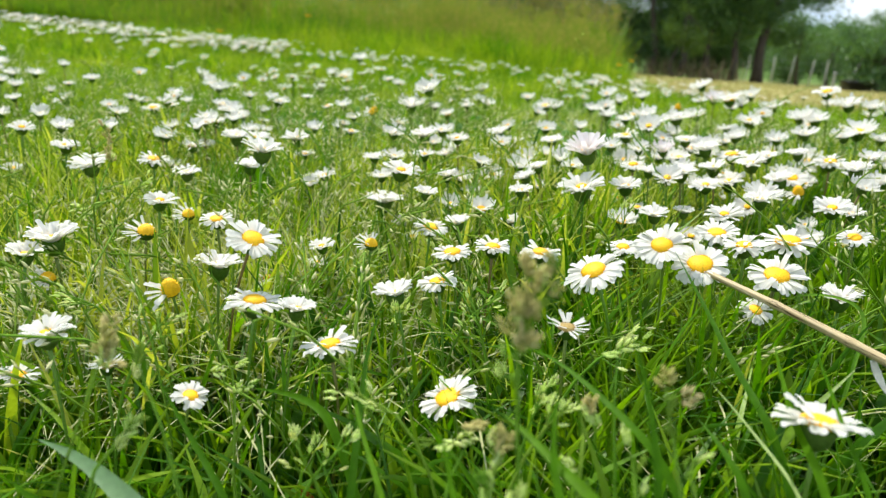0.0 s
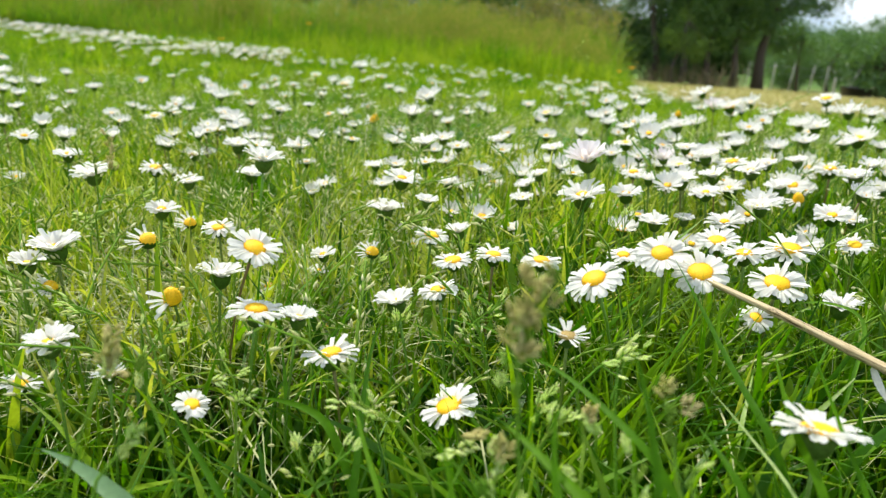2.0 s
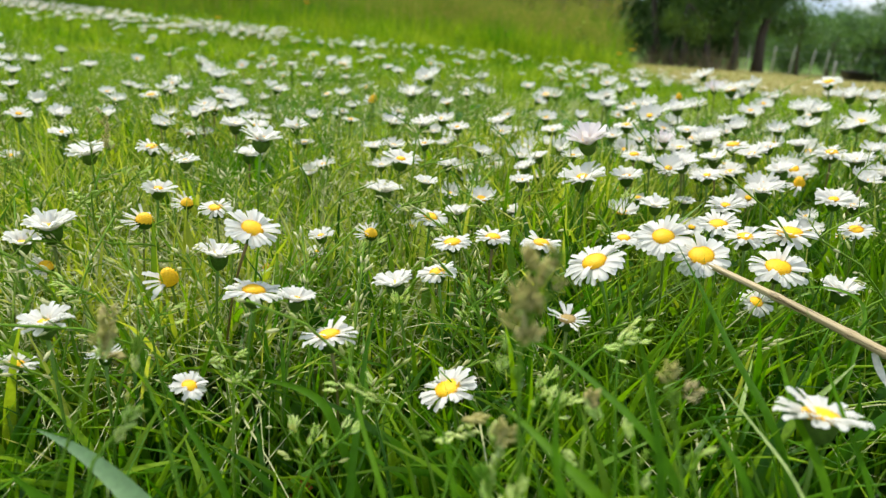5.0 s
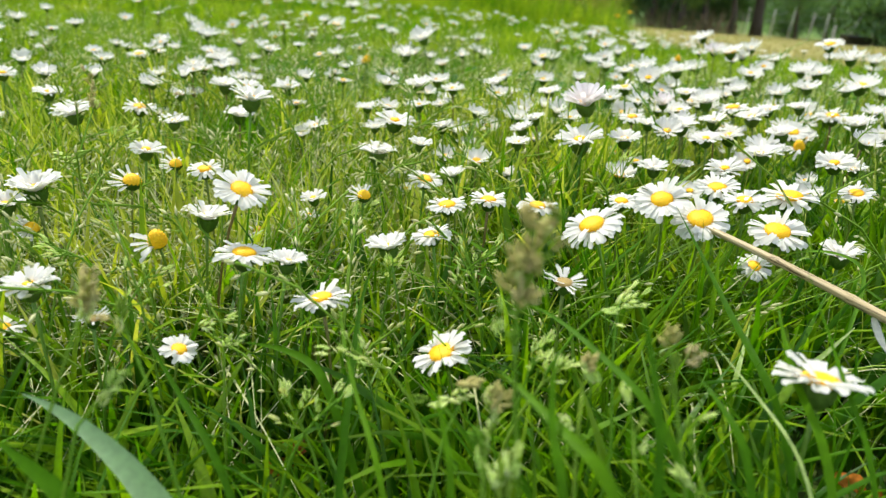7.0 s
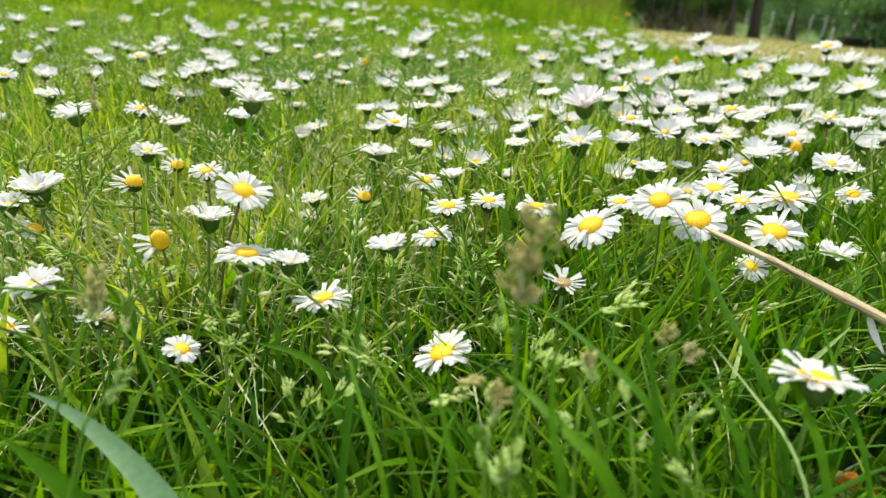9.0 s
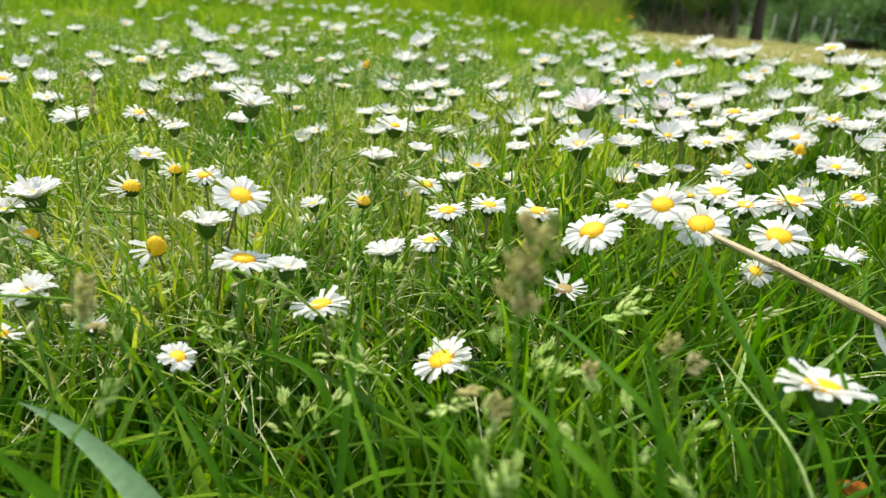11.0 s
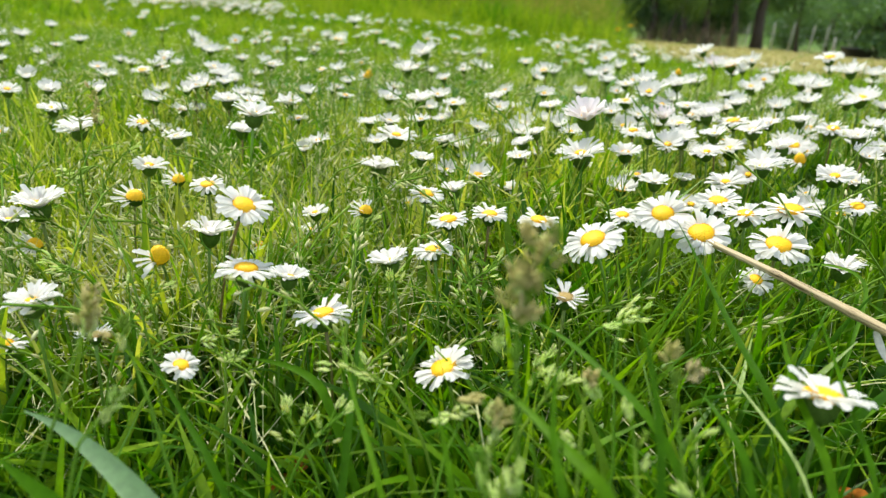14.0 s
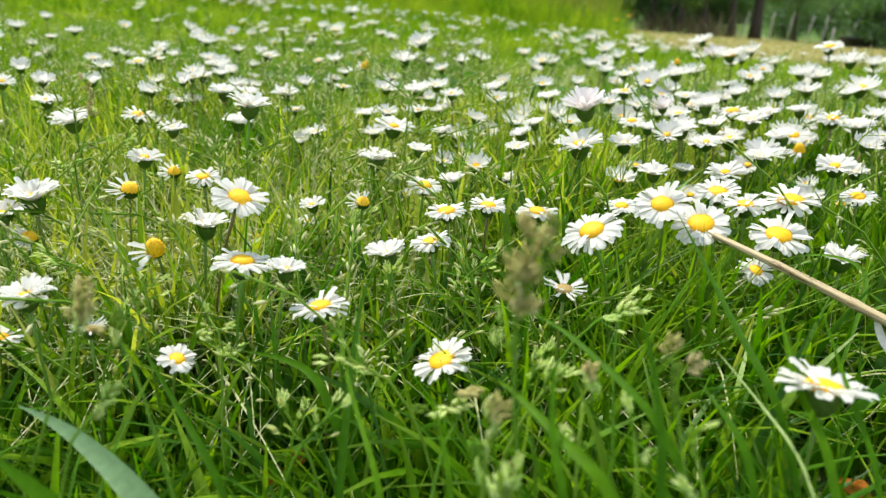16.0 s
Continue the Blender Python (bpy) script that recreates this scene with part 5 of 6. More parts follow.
for n in range(12):
    bx, by = rnd.uniform(-0.075, -0.03), rnd.uniform(0.10, 0.15)
    tall, sweep = rnd.uniform(0.025, 0.04), rnd.uniform(0.02, 0.04)
    g = top(bx, by)
    long_blade([(bx, by, g), (bx - sweep * 0.3, by + 0.003, g + tall * 0.8), (bx - sweep, by + 0.006, g + tall * 0.85)], rnd.uniform(0.0016, 0.0026), BLADE, "long green grass blade arching over the lawn")


# ---- seed heads ----
def husk_data(a, d, size):
    """A small pointed spikelet from a along d."""
    d = Vector(d).normalized()
    u = d.orthogonal().normalized()
    v = d.cross(u)
    a = Vector(a)
    verts = [a]
    for t, r in ((0.3, 0.13), (0.65, 0.11)):
        for k in range(5):
            q = 2 * math.pi * k / 5
            verts.append(a + d * size * t + (u * math.cos(q) + v * math.sin(q)) * size * r)
    verts.append(a + d * size)
    faces = [(0, 1 + (k + 1) % 5, 1 + k) for k in range(5)]
    faces += [(1 + k, 1 + (k + 1) % 5, 6 + (k + 1) % 5, 6 + k) for k in range(5)]
    faces += [(6 + k, 6 + (k + 1) % 5, 11) for k in range(5)]
    return verts, faces


def husk_shape(plump, gape, material):
    scales = []
    for k in range(5):
        side = (1, -1)[k % 2]
        scales.append(husk_data((0.02 * side, 0, 0.13 * k), (side * gape * (1.15 - 0.12 * k), 0.12 * (k % 3 - 1), 1), plump * (0.52 - 0.03 * k)))
    v, f = join(scales)
    return shared("husk", (v, f), material)


HUSKS = [husk_shape(1.0, g, SEED) for g in (0.25, 0.36, 0.46)]
HUSKS_BROWN = [husk_shape(1.0, g, SEED_HUSK_BROWN) for g in (0.26, 0.42)]


def seed_head(ax, ay, az, bx, by, bz, size=0.0034, husks=8, brown=False):
    """A flowering grass: a thin stem up to a, then a loose panicle on to b."""
    a, b = Vector((ax, ay, az)), Vector((bx, by, bz))
    way = (b - a).normalized()
    reach = (b - a).length
    root = a - Vector((way.x, way.y, 0)) * 0.25 * max(0.02, az - top(ax, ay))
    root.z = top(root.x, root.y) - 0.002
    thing = new("grass_seed_head")
    thing.location = root
    tagged(thing, "brownish grass seed head on a thin stalk" if brown else "pale green grass seed head on a thin stalk", "seed head", group="grass seed heads")
    mid = Vector((root.x, root.y, root.z + (a.z - root.z) * 0.75))
    line = curve_through(root, mid, a, 7) + [a.lerp(b, t) + Vector((0, 0, -0.1 * reach * (t * t - t))) for t in (0.33, 0.66, 1.0)]
    thick = 0.00038 if size < 0.006 else 0.0016
    stalk = [tube_data([p - root for p in line], [thick * s for s in (1.3, 1.2, 1.1, 1.1, 1, 1, 0.9, 0.7, 0.55, 0.4)], 5)]
    for i in range(husks):
        t = (i + 0.3) / husks
        p = a.lerp(b, t)
        q = rnd.uniform(0, 6.28)
        u = way.orthogonal().normalized()
        out = (Matrix.Rotation(q, 3, way) @ u) * rnd.uniform(0.4, 1.0) + way * rnd.uniform(0.6, 1.2)
        out.normalize()
        length = reach * rnd.uniform(0.18, 0.6) * (1.15 - 0.7 * t)
        e = p + out * length
        stalk.append(tube_data([p - root, (p + e) / 2 - root + Vector((0, 0, -0.05 * length)), e - root], [thick * 0.6, thick * 0.5, thick * 0.4], 4, False))
        tip = (out + way * 0.4).normalized()
        m = Matrix.Translation(e - root) @ tip.to_track_quat("Z", "Y").to_matrix().to_4x4() @ Matrix.Scale(size * rnd.uniform(0.8, 1.3), 4)
        part("husk", rnd.choice(HUSKS_BROWN if brown else HUSKS), SEED, thing, "", m)
    part("stalk", shared("stalk", join(stalk), SEED_STEM), SEED_STEM, thing)
    return thing


seed_head(-0.1157, 0.2821, 0.0563, -0.1056, 0.2804, 0.0661, 0.0042, 12)
seed_head(-0.1112, 0.2629, 0.0632, -0.12, 0.2564, 0.0614, 0.0042, 12)
seed_head(-0.0818, 0.1917, 0.0542, -0.0899, 0.1895, 0.059, 0.0042, 12)
seed_head(-0.0015, 0.1247, 0.0543, 0.0048, 0.1253, 0.0625)
seed_head(-0.002, 0.1247, 0.0543, -0.0061, 0.1252, 0.0622)
seed_head(0.0144, 0.1305, 0.0672, 0.0039, 0.13, 0.0729)
seed_head(0.0242, 0.2555, 0.0467, 0.0108, 0.2595, 0.0683, 0.0042, 12)
seed_head(-0.0137, 0.2347, 0.0503, -0.0048, 0.2339, 0.0601, 0.0042, 12)
seed_head(0.0324, 0.1945, 0.0603, 0.0408, 0.1936, 0.068)
seed_head(0.0095, 0.1824, 0.0583, 0.0107, 0.1823, 0.0673)
seed_head(0.0614, 0.1545, 0.0707, 0.0709, 0.1533, 0.076, 0.0036, 5)
seed_head(0.0432, 0.1305, 0.0672, 0.0451, 0.1311, 0.0753)
seed_head(0.0454, 0.1259, 0.0694, 0.0495, 0.1257, 0.0754)
seed_head(0.0918, 0.2726, 0.0598, 0.0938, 0.273, 0.074)
seed_head(0.035, 0.1819, 0.0572, 0.0307, 0.1836, 0.0702)
seed_head(-0.0557, 0.1589, 0.0557, -0.0461, 0.1617, 0.0703)
tangle = random.Random(44)
for n in range(8):          # a tangle of drying heads bowed over each other
    hx, hy = tangle.uniform(-0.125, -0.055), tangle.uniform(0.28, 0.34)
    seed_head(hx, hy, top(hx, hy) + tangle.uniform(0.036, 0.05), hx + tangle.choice((-1, 1)) * tangle.uniform(0.012, 0.022), hy - 0.004, top(hx, hy) + tangle.uniform(0.036, 0.054), 0.0042, 11)
seed_head(0.0055, 1.3313, 0.0029, 0.025, 1.3144, 0.0379, 0.0035, 14)
seed_head(0.1873, 0.9298, 0.0605, 0.1675, 0.9185, 0.09, 0.0035, 14)
seed_head(0.1385, 0.7602, 0.024, 0.1553, 0.7557, 0.0634, 0.0035, 14)
seed_head(-0.3436, 1.0049, 0.0071, -0.3358, 0.999, 0.0616, 0.0035, 14)
seed_head(-0.2713, 0.7953, 0.0049, -0.2836, 0.7857, 0.0323, 0.0035, 14)
seed_head(0.1034, 0.6265, 0.0415, 0.1176, 0.6228, 0.0741, 0.0035, 14)


def loose_head(stalk, spikelets, more=0, long=0.004):
    """A flowering grass close to the path: stalk by its points, spikelets as (foot, tip, husk meshes), and more of them round its upper part."""
    pts = [Vector(p) for p in stalk]
    spikelets = list(spikelets)
    for k in range(more):
        foot = pts[-2].lerp(pts[-1], rnd.uniform(-0.25, 1.0)) + Vector((rnd.gauss(0, 0.0011), rnd.gauss(0, 0.0008), 0))
        tip = foot + Vector((rnd.gauss(0, 0.45), rnd.gauss(0, 0.3), 1)).normalized() * long * rnd.uniform(0.8, 1.2)
        spikelets.append((foot, tip, rnd.choice((HUSKS_BROWN, HUSKS_BROWN, HUSKS_GREEN, HUSKS))))
    root = Vector((pts[0].x, pts[0].y, top(pts[0].x, pts[0].y) - 0.002))
    if pts[0].z < root.z:
        root.z = pts[0].z
    thing = new("grass_seed_head")
    thing.location = root
    tagged(thing, "loose grass seed head with brownish and pale husks", "seed head", group="grass seed heads")
    pts.insert(0, root)
    n = len(pts)
    pieces = [tube_data([p - root for p in pts], [0.00042 - 0.0002 * i / (n - 1) for i in range(n)], 5)]
    for foot, tip, kinds in spikelets:
        foot, tip = Vector(foot), Vector(tip)
        near = min((p for i in range(1, n - 1) for p in [pts[i].lerp(pts[i + 1], k / 6) for k in range(7)]), key=lambda p: (p - foot).length) if n > 2 else pts[-1]
        pieces.append(tube_data([near - root, (near + foot) / 2 - root, foot - root], [0.00026, 0.00022, 0.0002], 4, False))
        m = Matrix.Translation(foot - root) @ (tip - foot).to_track_quat("Z", "Y").to_matrix().to_4x4() @ Matrix.Rotation(rnd.uniform(0, 6), 4, "Z") @ Matrix.Diagonal((1.8, 1.8, 1.0, 1) if kinds is HUSKS_BROWN else (1.2, 1.2, 1.0, 1)) @ Matrix.Scale((tip - foot).length, 4)
        part("husk", rnd.choice(kinds), SEED, thing, "", m)
    part("stalk", shared("stalk", join(pieces), SEED_STEM), SEED_STEM, thing)
    return thing


HUSKS_GREEN = [husk_shape(1.0, g, SEED_STEM) for g in (0.26, 0.4)]
loose_head([(0.0382, 0.0896, 0.0725), (0.0355, 0.0929, 0.0909), (0.0338, 0.0931, 0.1076), (0.0366, 0.0945, 0.1176)], [((0.0358, 0.0936, 0.1155), (0.0374, 0.0943, 0.1193), HUSKS_BROWN), ((0.0347, 0.0936, 0.1132), (0.033, 0.0942, 0.1166), HUSKS_BROWN), ((0.0342, 0.0935, 0.1107), (0.0351, 0.0943, 0.1145), HUSKS_BROWN), ((0.0332, 0.0934, 0.1081), (0.0309, 0.0939, 0.1114), HUSKS_BROWN), ((0.0341, 0.0933, 0.1057), (0.0355, 0.0939, 0.109), HUSKS_BROWN), ((0.0355, 0.0932, 0.1124), (0.0381, 0.0932, 0.1146), HUSKS_GREEN), ((0.0323, 0.0938, 0.1044), (0.0314, 0.0943, 0.1075), HUSKS), ((0.0322, 0.0933, 0.101), (0.0316, 0.0938, 0.1043), HUSKS), ((0.0343, 0.0935, 0.099), (0.0345, 0.0941, 0.1027), HUSKS_GREEN), ((0.035, 0.0928, 0.107), (0.0373, 0.093, 0.1096), HUSKS_BROWN), ((0.037, 0.0934, 0.1153), (0.0395, 0.0931, 0.1168), HUSKS_BROWN)], more=17, long=0.0044)
loose_head([(0.0321, 0.0858, 0.0758), (0.0321, 0.0916, 0.0834), (0.0334, 0.0961, 0.0883)], [((0.0318, 0.0902, 0.0782), (0.0307, 0.0915, 0.0833), HUSKS), ((0.0326, 0.0931, 0.0843), (0.0336, 0.094, 0.0886), HUSKS), ((0.0313, 0.0912, 0.0826), (0.0295, 0.092, 0.0866), HUSKS_GREEN), ((0.0335, 0.0956, 0.0871), (0.0352, 0.0963, 0.0911), HUSKS_BROWN), ((0.0327, 0.0929, 0.084), (0.0332, 0.0939, 0.0884), HUSKS_GREEN), ((0.0327, 0.0919, 0.0818), (0.0317, 0.0927, 0.0859), HUSKS), ((0.0328, 0.0942, 0.0866), (0.0341, 0.0947, 0.09), HUSKS_BROWN), ((0.0329, 0.0949, 0.0881), (0.0324, 0.0957, 0.0921), HUSKS_BROWN), ((0.0317, 0.0919, 0.0818), (0.031, 0.0929, 0.0861), HUSKS_GREEN), ((0.0316, 0.0947, 0.0877), (0.0321, 0.0955, 0.0917), HUSKS)])
loose_head([(0.0366, 0.0848, 0.074), (0.0353, 0.088, 0.0805)], [((0.0349, 0.0864, 0.0772), (0.0353, 0.088, 0.083), HUSKS_GREEN), ((0.0356, 0.0878, 0.0802), (0.0343, 0.0889, 0.0849), HUSKS), ((0.0341, 0.087, 0.0784), (0.032, 0.0881, 0.0831), HUSKS), ((0.035, 0.0875, 0.0796), (0.0358, 0.0882, 0.0832), HUSKS), ((0.0356, 0.0889, 0.0825), (0.0372, 0.0898, 0.0867), HUSKS), ((0.0351, 0.0872, 0.079), (0.0326, 0.0882, 0.0833), HUSKS), ((0.034, 0.0876, 0.0798), (0.0346, 0.0884, 0.0838), HUSKS_GREEN), ((0.0359, 0.0877, 0.0799), (0.0367, 0.0885, 0.0841), HUSKS), ((0.0341, 0.0873, 0.0792), (0.035, 0.0882, 0.0834), HUSKS_GREEN)])
loose_head([(0.0245, 0.1041, 0.056), (0.0265, 0.1106, 0.0675), (0.0298, 0.1157, 0.0735)], [((0.0275, 0.1145, 0.0733), (0.0226, 0.1126, 0.0721), HUSKS), ((0.0265, 0.1146, 0.0734), (0.0322, 0.1142, 0.0758), HUSKS), ((0.0275, 0.1099, 0.08), (0.0334, 0.1094, 0.0817), HUSKS_BROWN), ((0.0234, 0.1143, 0.0727), (0.0195, 0.1134, 0.0738), HUSKS_GREEN)])
loose_head([(0.0475, 0.0928, 0.0677), (0.0472, 0.0983, 0.0791), (0.0474, 0.1018, 0.0864)], [((0.0468, 0.0993, 0.0813), (0.0429, 0.0992, 0.0836), HUSKS), ((0.0501, 0.1022, 0.0875), (0.046, 0.103, 0.0915), HUSKS), ((0.0472, 0.1031, 0.0893), (0.0488, 0.1039, 0.0936), HUSKS_BROWN)])
loose_head([(0.0616, 0.0859, 0.0766), (0.0602, 0.0901, 0.0854), (0.0571, 0.0967, 0.0993)], [((0.0571, 0.0966, 0.0991), (0.057, 0.0976, 0.1035), HUSKS_BROWN), ((0.0591, 0.096, 0.0978), (0.0624, 0.096, 0.1002), HUSKS_BROWN), ((0.0576, 0.095, 0.0956), (0.0584, 0.0959, 0.0999), HUSKS_GREEN), ((0.0587, 0.0936, 0.0927), (0.0569, 0.0942, 0.0962), HUSKS_GREEN)])
loose_head([(0.0563, 0.0894, 0.0723), (0.0542, 0.096, 0.0862)], [((0.0535, 0.0969, 0.088), (0.0521, 0.0978, 0.0923), HUSKS), ((0.0557, 0.0938, 0.0816), (0.0563, 0.0945, 0.0854), HUSKS), ((0.0549, 0.0953, 0.0847), (0.0562, 0.0959, 0.0884), HUSKS_GREEN)])
loose_head([(0.0672, 0.0897, 0.0731), (0.0633, 0.0952, 0.0845)], [((0.0636, 0.0963, 0.0869), (0.0671, 0.0962, 0.0892), HUSKS), ((0.0623, 0.0953, 0.0848), (0.0636, 0.0961, 0.0888), HUSKS_GREEN)])
loose_head([(0.0643, 0.086, 0.0768), (0.0628, 0.0879, 0.0808)], [((0.0625, 0.0882, 0.0815), (0.0577, 0.0885, 0.0844), HUSKS), ((0.0614, 0.0884, 0.0818), (0.0581, 0.0888, 0.0851), HUSKS)])
loose_head([(0.0609, 0.1211, 0.0576), (0.0596, 0.13, 0.0762), (0.0598, 0.1334, 0.0833)], [((0.0594, 0.134, 0.0845), (0.0646, 0.134, 0.088), HUSKS), ((0.0563, 0.1335, 0.0834), (0.0609, 0.1325, 0.0848), HUSKS)])
loose_head([(-0.0336, 0.0913, 0.063), (-0.032, 0.0972, 0.0754), (-0.0294, 0.0987, 0.0787), (-0.0268, 0.1004, 0.0823)], [((-0.0275, 0.0996, 0.0806), (-0.025, 0.1008, 0.0857), HUSKS), ((-0.0289, 0.0986, 0.0785), (-0.0264, 0.0994, 0.0827), HUSKS), ((-0.0268, 0.1006, 0.0827), (-0.0231, 0.1004, 0.0848), HUSKS_GREEN)])
loose_head([(-0.0172, 0.0992, 0.0566), (-0.0253, 0.1083, 0.0756), (-0.0309, 0.1132, 0.0858)], [((-0.0311, 0.1132, 0.0858), (-0.0305, 0.1144, 0.091), HUSKS_GREEN), ((-0.0306, 0.1119, 0.0832), (-0.0311, 0.1126, 0.0872), HUSKS), ((-0.0326, 0.1132, 0.0857), (-0.036, 0.1123, 0.0866), HUSKS_BROWN)])
loose_head([(-0.0456, 0.0984, 0.0544), (-0.0383, 0.1038, 0.0776), (-0.0324, 0.1061, 0.0941)], [((-0.0324, 0.1057, 0.0933), (-0.0324, 0.107, 0.0986), HUSKS_BROWN), ((-0.0322, 0.1067, 0.0954), (-0.0312, 0.1077, 0.1), HUSKS_BROWN), ((-0.0326, 0.1051, 0.0921), (-0.0336, 0.1056, 0.0956), HUSKS_BROWN), ((-0.0319, 0.1049, 0.0917), (-0.0305, 0.1054, 0.0952), HUSKS_BROWN), ((-0.0324, 0.1044, 0.0906), (-0.0326, 0.1052, 0.0948), HUSKS), ((-0.0311, 0.1056, 0.0931), (-0.0306, 0.1064, 0.0972), HUSKS_BROWN), ((-0.0317, 0.1051, 0.0921), (-0.0331, 0.1054, 0.0952), HUSKS_BROWN), ((-0.0315, 0.105, 0.0917), (-0.0316, 0.1058, 0.0961), HUSKS_BROWN), ((-0.0317, 0.1042, 0.0902), (-0.0305, 0.1052, 0.0948), HUSKS)])
loose_head([(-0.0245, 0.1405, 0.0385), (-0.0261, 0.1486, 0.0555), (-0.0274, 0.1515, 0.0615), (-0.0302, 0.1531, 0.065)], [((-0.0303, 0.1533, 0.0654), (-0.0307, 0.1534, 0.0693), HUSKS), ((-0.0328, 0.1511, 0.0606), (-0.0274, 0.1498, 0.0619), HUSKS), ((-0.0267, 0.1519, 0.0625), (-0.0223, 0.1513, 0.0651), HUSKS), ((-0.0264, 0.1489, 0.0561), (-0.0242, 0.1494, 0.0611), HUSKS), ((-0.0243, 0.1492, 0.0568), (-0.0204, 0.1493, 0.0609), HUSKS), ((-0.0233, 0.1498, 0.0581), (-0.0195, 0.1494, 0.0612), HUSKS_GREEN)])
loose_head([(-0.1242, 0.267, 0.0486), (-0.1264, 0.2865, 0.0626), (-0.1265, 0.2969, 0.0713), (-0.1336, 0.3093, 0.0817)], [((-0.1289, 0.3033, 0.0756), (-0.1307, 0.3046, 0.0785), HUSKS_BROWN), ((-0.1293, 0.3003, 0.0689), (-0.1286, 0.3017, 0.0721), HUSKS_GREEN), ((-0.1286, 0.2999, 0.068), (-0.1268, 0.3011, 0.0707), HUSKS), ((-0.1282, 0.2997, 0.0676), (-0.1289, 0.3012, 0.0711), HUSKS_BROWN)], more=18)


GRAIN = [shared("husk", husk_data((0, 0, 0), (0.05 * k, 0.04, 1), 1.0), LOOSE_HUSK) for k in range(3)]


def loose_panicles(n):
    """Flowering grass all through the lawn: bowed thin stalks with small pale husks. Those that stand close are plants of their own."""
    r = random.Random(321)
    stems, grains = [], []
    close = 0
    for plant_ in range(n):
        y = math.sqrt(r.uniform(0.16 ** 2, 0.8))
        x = 0.02 + r.uniform(-1, 1) * (0.66 * y + 0.04)
        if r.random() > (0.95 if x < 0.05 else 0.35) * min(1.0, max(0.25, 1.45 - 1.6 * y)):
            continue
        g, h, way = top(x, y), r.uniform(0.05, 0.085), r.uniform(0, 6.28)
        lean = h * r.uniform(0.2, 0.8)
        a, c = Vector((x, y, g)), Vector((x + lean * math.cos(way), y + lean * math.sin(way), g + h))
        line = curve_through(a, (x, y, g + h * 0.8), c, 6)
        own, seeds = [tube_data(line, [0.0004] * 6, 3, False)], []
        for i in range(r.randint(9, 14)):
            t = r.uniform(0.5, 1.0)
            k = min(4, int(t * 5))
            p = line[k].lerp(line[k + 1], t * 5 - k)
            d = (line[k + 1] - line[k]).normalized() + Vector((r.gauss(0, 0.6), r.gauss(0, 0.6), r.gauss(0, 0.4)))
            e = p + d.normalized() * r.uniform(0.001, 0.007)
            own.append(tube_data([p, e], [0.00022, 0.00018], 3, False))
            seeds.append((e, d.normalized(), r.uniform(0.0024, 0.0040)))
        if y < 0.46 and close < 100:
            close += 1
            thing = new("flowering_grass")
            thing.location = a
            tagged(thing, "thin flowering grass with small pale green husks", "grass", group="flowering grasses in the lawn")
            v, f = join(own)
            part("stalk", shared("stalk", ([Vector(q) - a for q in v], f), SEED_STEM), SEED_STEM, thing)
            for e, d, size in seeds:
                part("husk", r.choice(GRAIN), LOOSE_HUSK, thing, "", Matrix.Translation(e - a) @ d.to_track_quat("Z", "Y").to_matrix().to_4x4() @ Matrix.Scale(size, 4))
        else:
            stems += own
            grains += [husk_data(*q) for q in seeds]
    v1, f1 = join(stems)
    v2, f2 = join(grains)
    verts, faces = join([(v1, f1), (v2, f2)])
    me = mesh_of("loose_panicles", verts, faces, [SEED_STEM, LOOSE_HUSK], slots=[0] * len(f1) + [1] * len(f2))
    return tagged(new("loose_panicles", me), "fine pale flowering grass scattered through the lawn", "grass", kind="stuff")


loose_panicles(1500)


# ---- straw, fallen leaves, low herbs ----
def straw(a, b, radius):
    """A dry hollow stem lying over the flowers, grooved and slightly flattened, with a split end and two joints."""
    a, b = Vector(a), Vector(b)
    long = (b - a).length
    thing = new("straw")
    thing.matrix_basis = Matrix.Translation(a) @ (b - a).to_track_quat("X", "Z").to_matrix().to_4x4()
    tagged(thing, "dry pale brown straw stem leaning over the daisies", "straw")
    rings, sides = 24, 20
    verts, faces = [], []
    groove = [rnd.uniform(0.86, 1.05) for k in range(sides)]
    split = [rnd.uniform(-0.0015, 0.0025) for k in range(sides)]
    for i in range(rings):
        t = i / (rings - 1)
        joint = 1.16 if i in (9, 18) else 1.0
        for k in range(sides):
            q = 2 * math.pi * k / sides
            r = radius * joint * (0.80 + 0.30 * t) * groove[k]
            verts.append((long * t + (split[k] if i == 0 else 0), r * math.cos(q) * 1.1, r * math.sin(q) * 0.9 + 0.0006 * math.sin(3 * t)))
    for i in range(rings - 1):
        for k in range(sides):
            p, q = i * sides + k, i * sides + (k + 1) % sides
            faces.append((p, q, q + sides, p + sides))
    faces.append(tuple(range((rings - 1) * sides, rings * sides)))
    part("stem", shared("stem", (verts, faces), STICK), STICK, thing)
    sheath = []
    for i in range(8):
        t = i / 7
        w = 0.0016 * math.sin(math.pi * (0.22 + 0.75 * t))
        x, z = long * 0.90 + 0.0045 * t + 0.002 * t * t, -radius * 0.85 - 0.0072 * t
        sheath += [(x - 0.0004, -w, z), (x, 0, z + 0.0004), (x + 0.0003, w, z - 0.0003)]
    quads = [(i * 3 + k, i * 3 + k + 1, i * 3 + k + 4, i * 3 + k + 3) for i in range(7) for k in range(2)]
    part("sheath", shared("sheath", (sheath, quads), SHEATH), SHEATH, thing, "torn whitish leaf sheath hanging down")
    return thing


straw((0.1042, 0.2052, 0.0744), (0.1368, 0.1601, 0.0714), 0.0014)


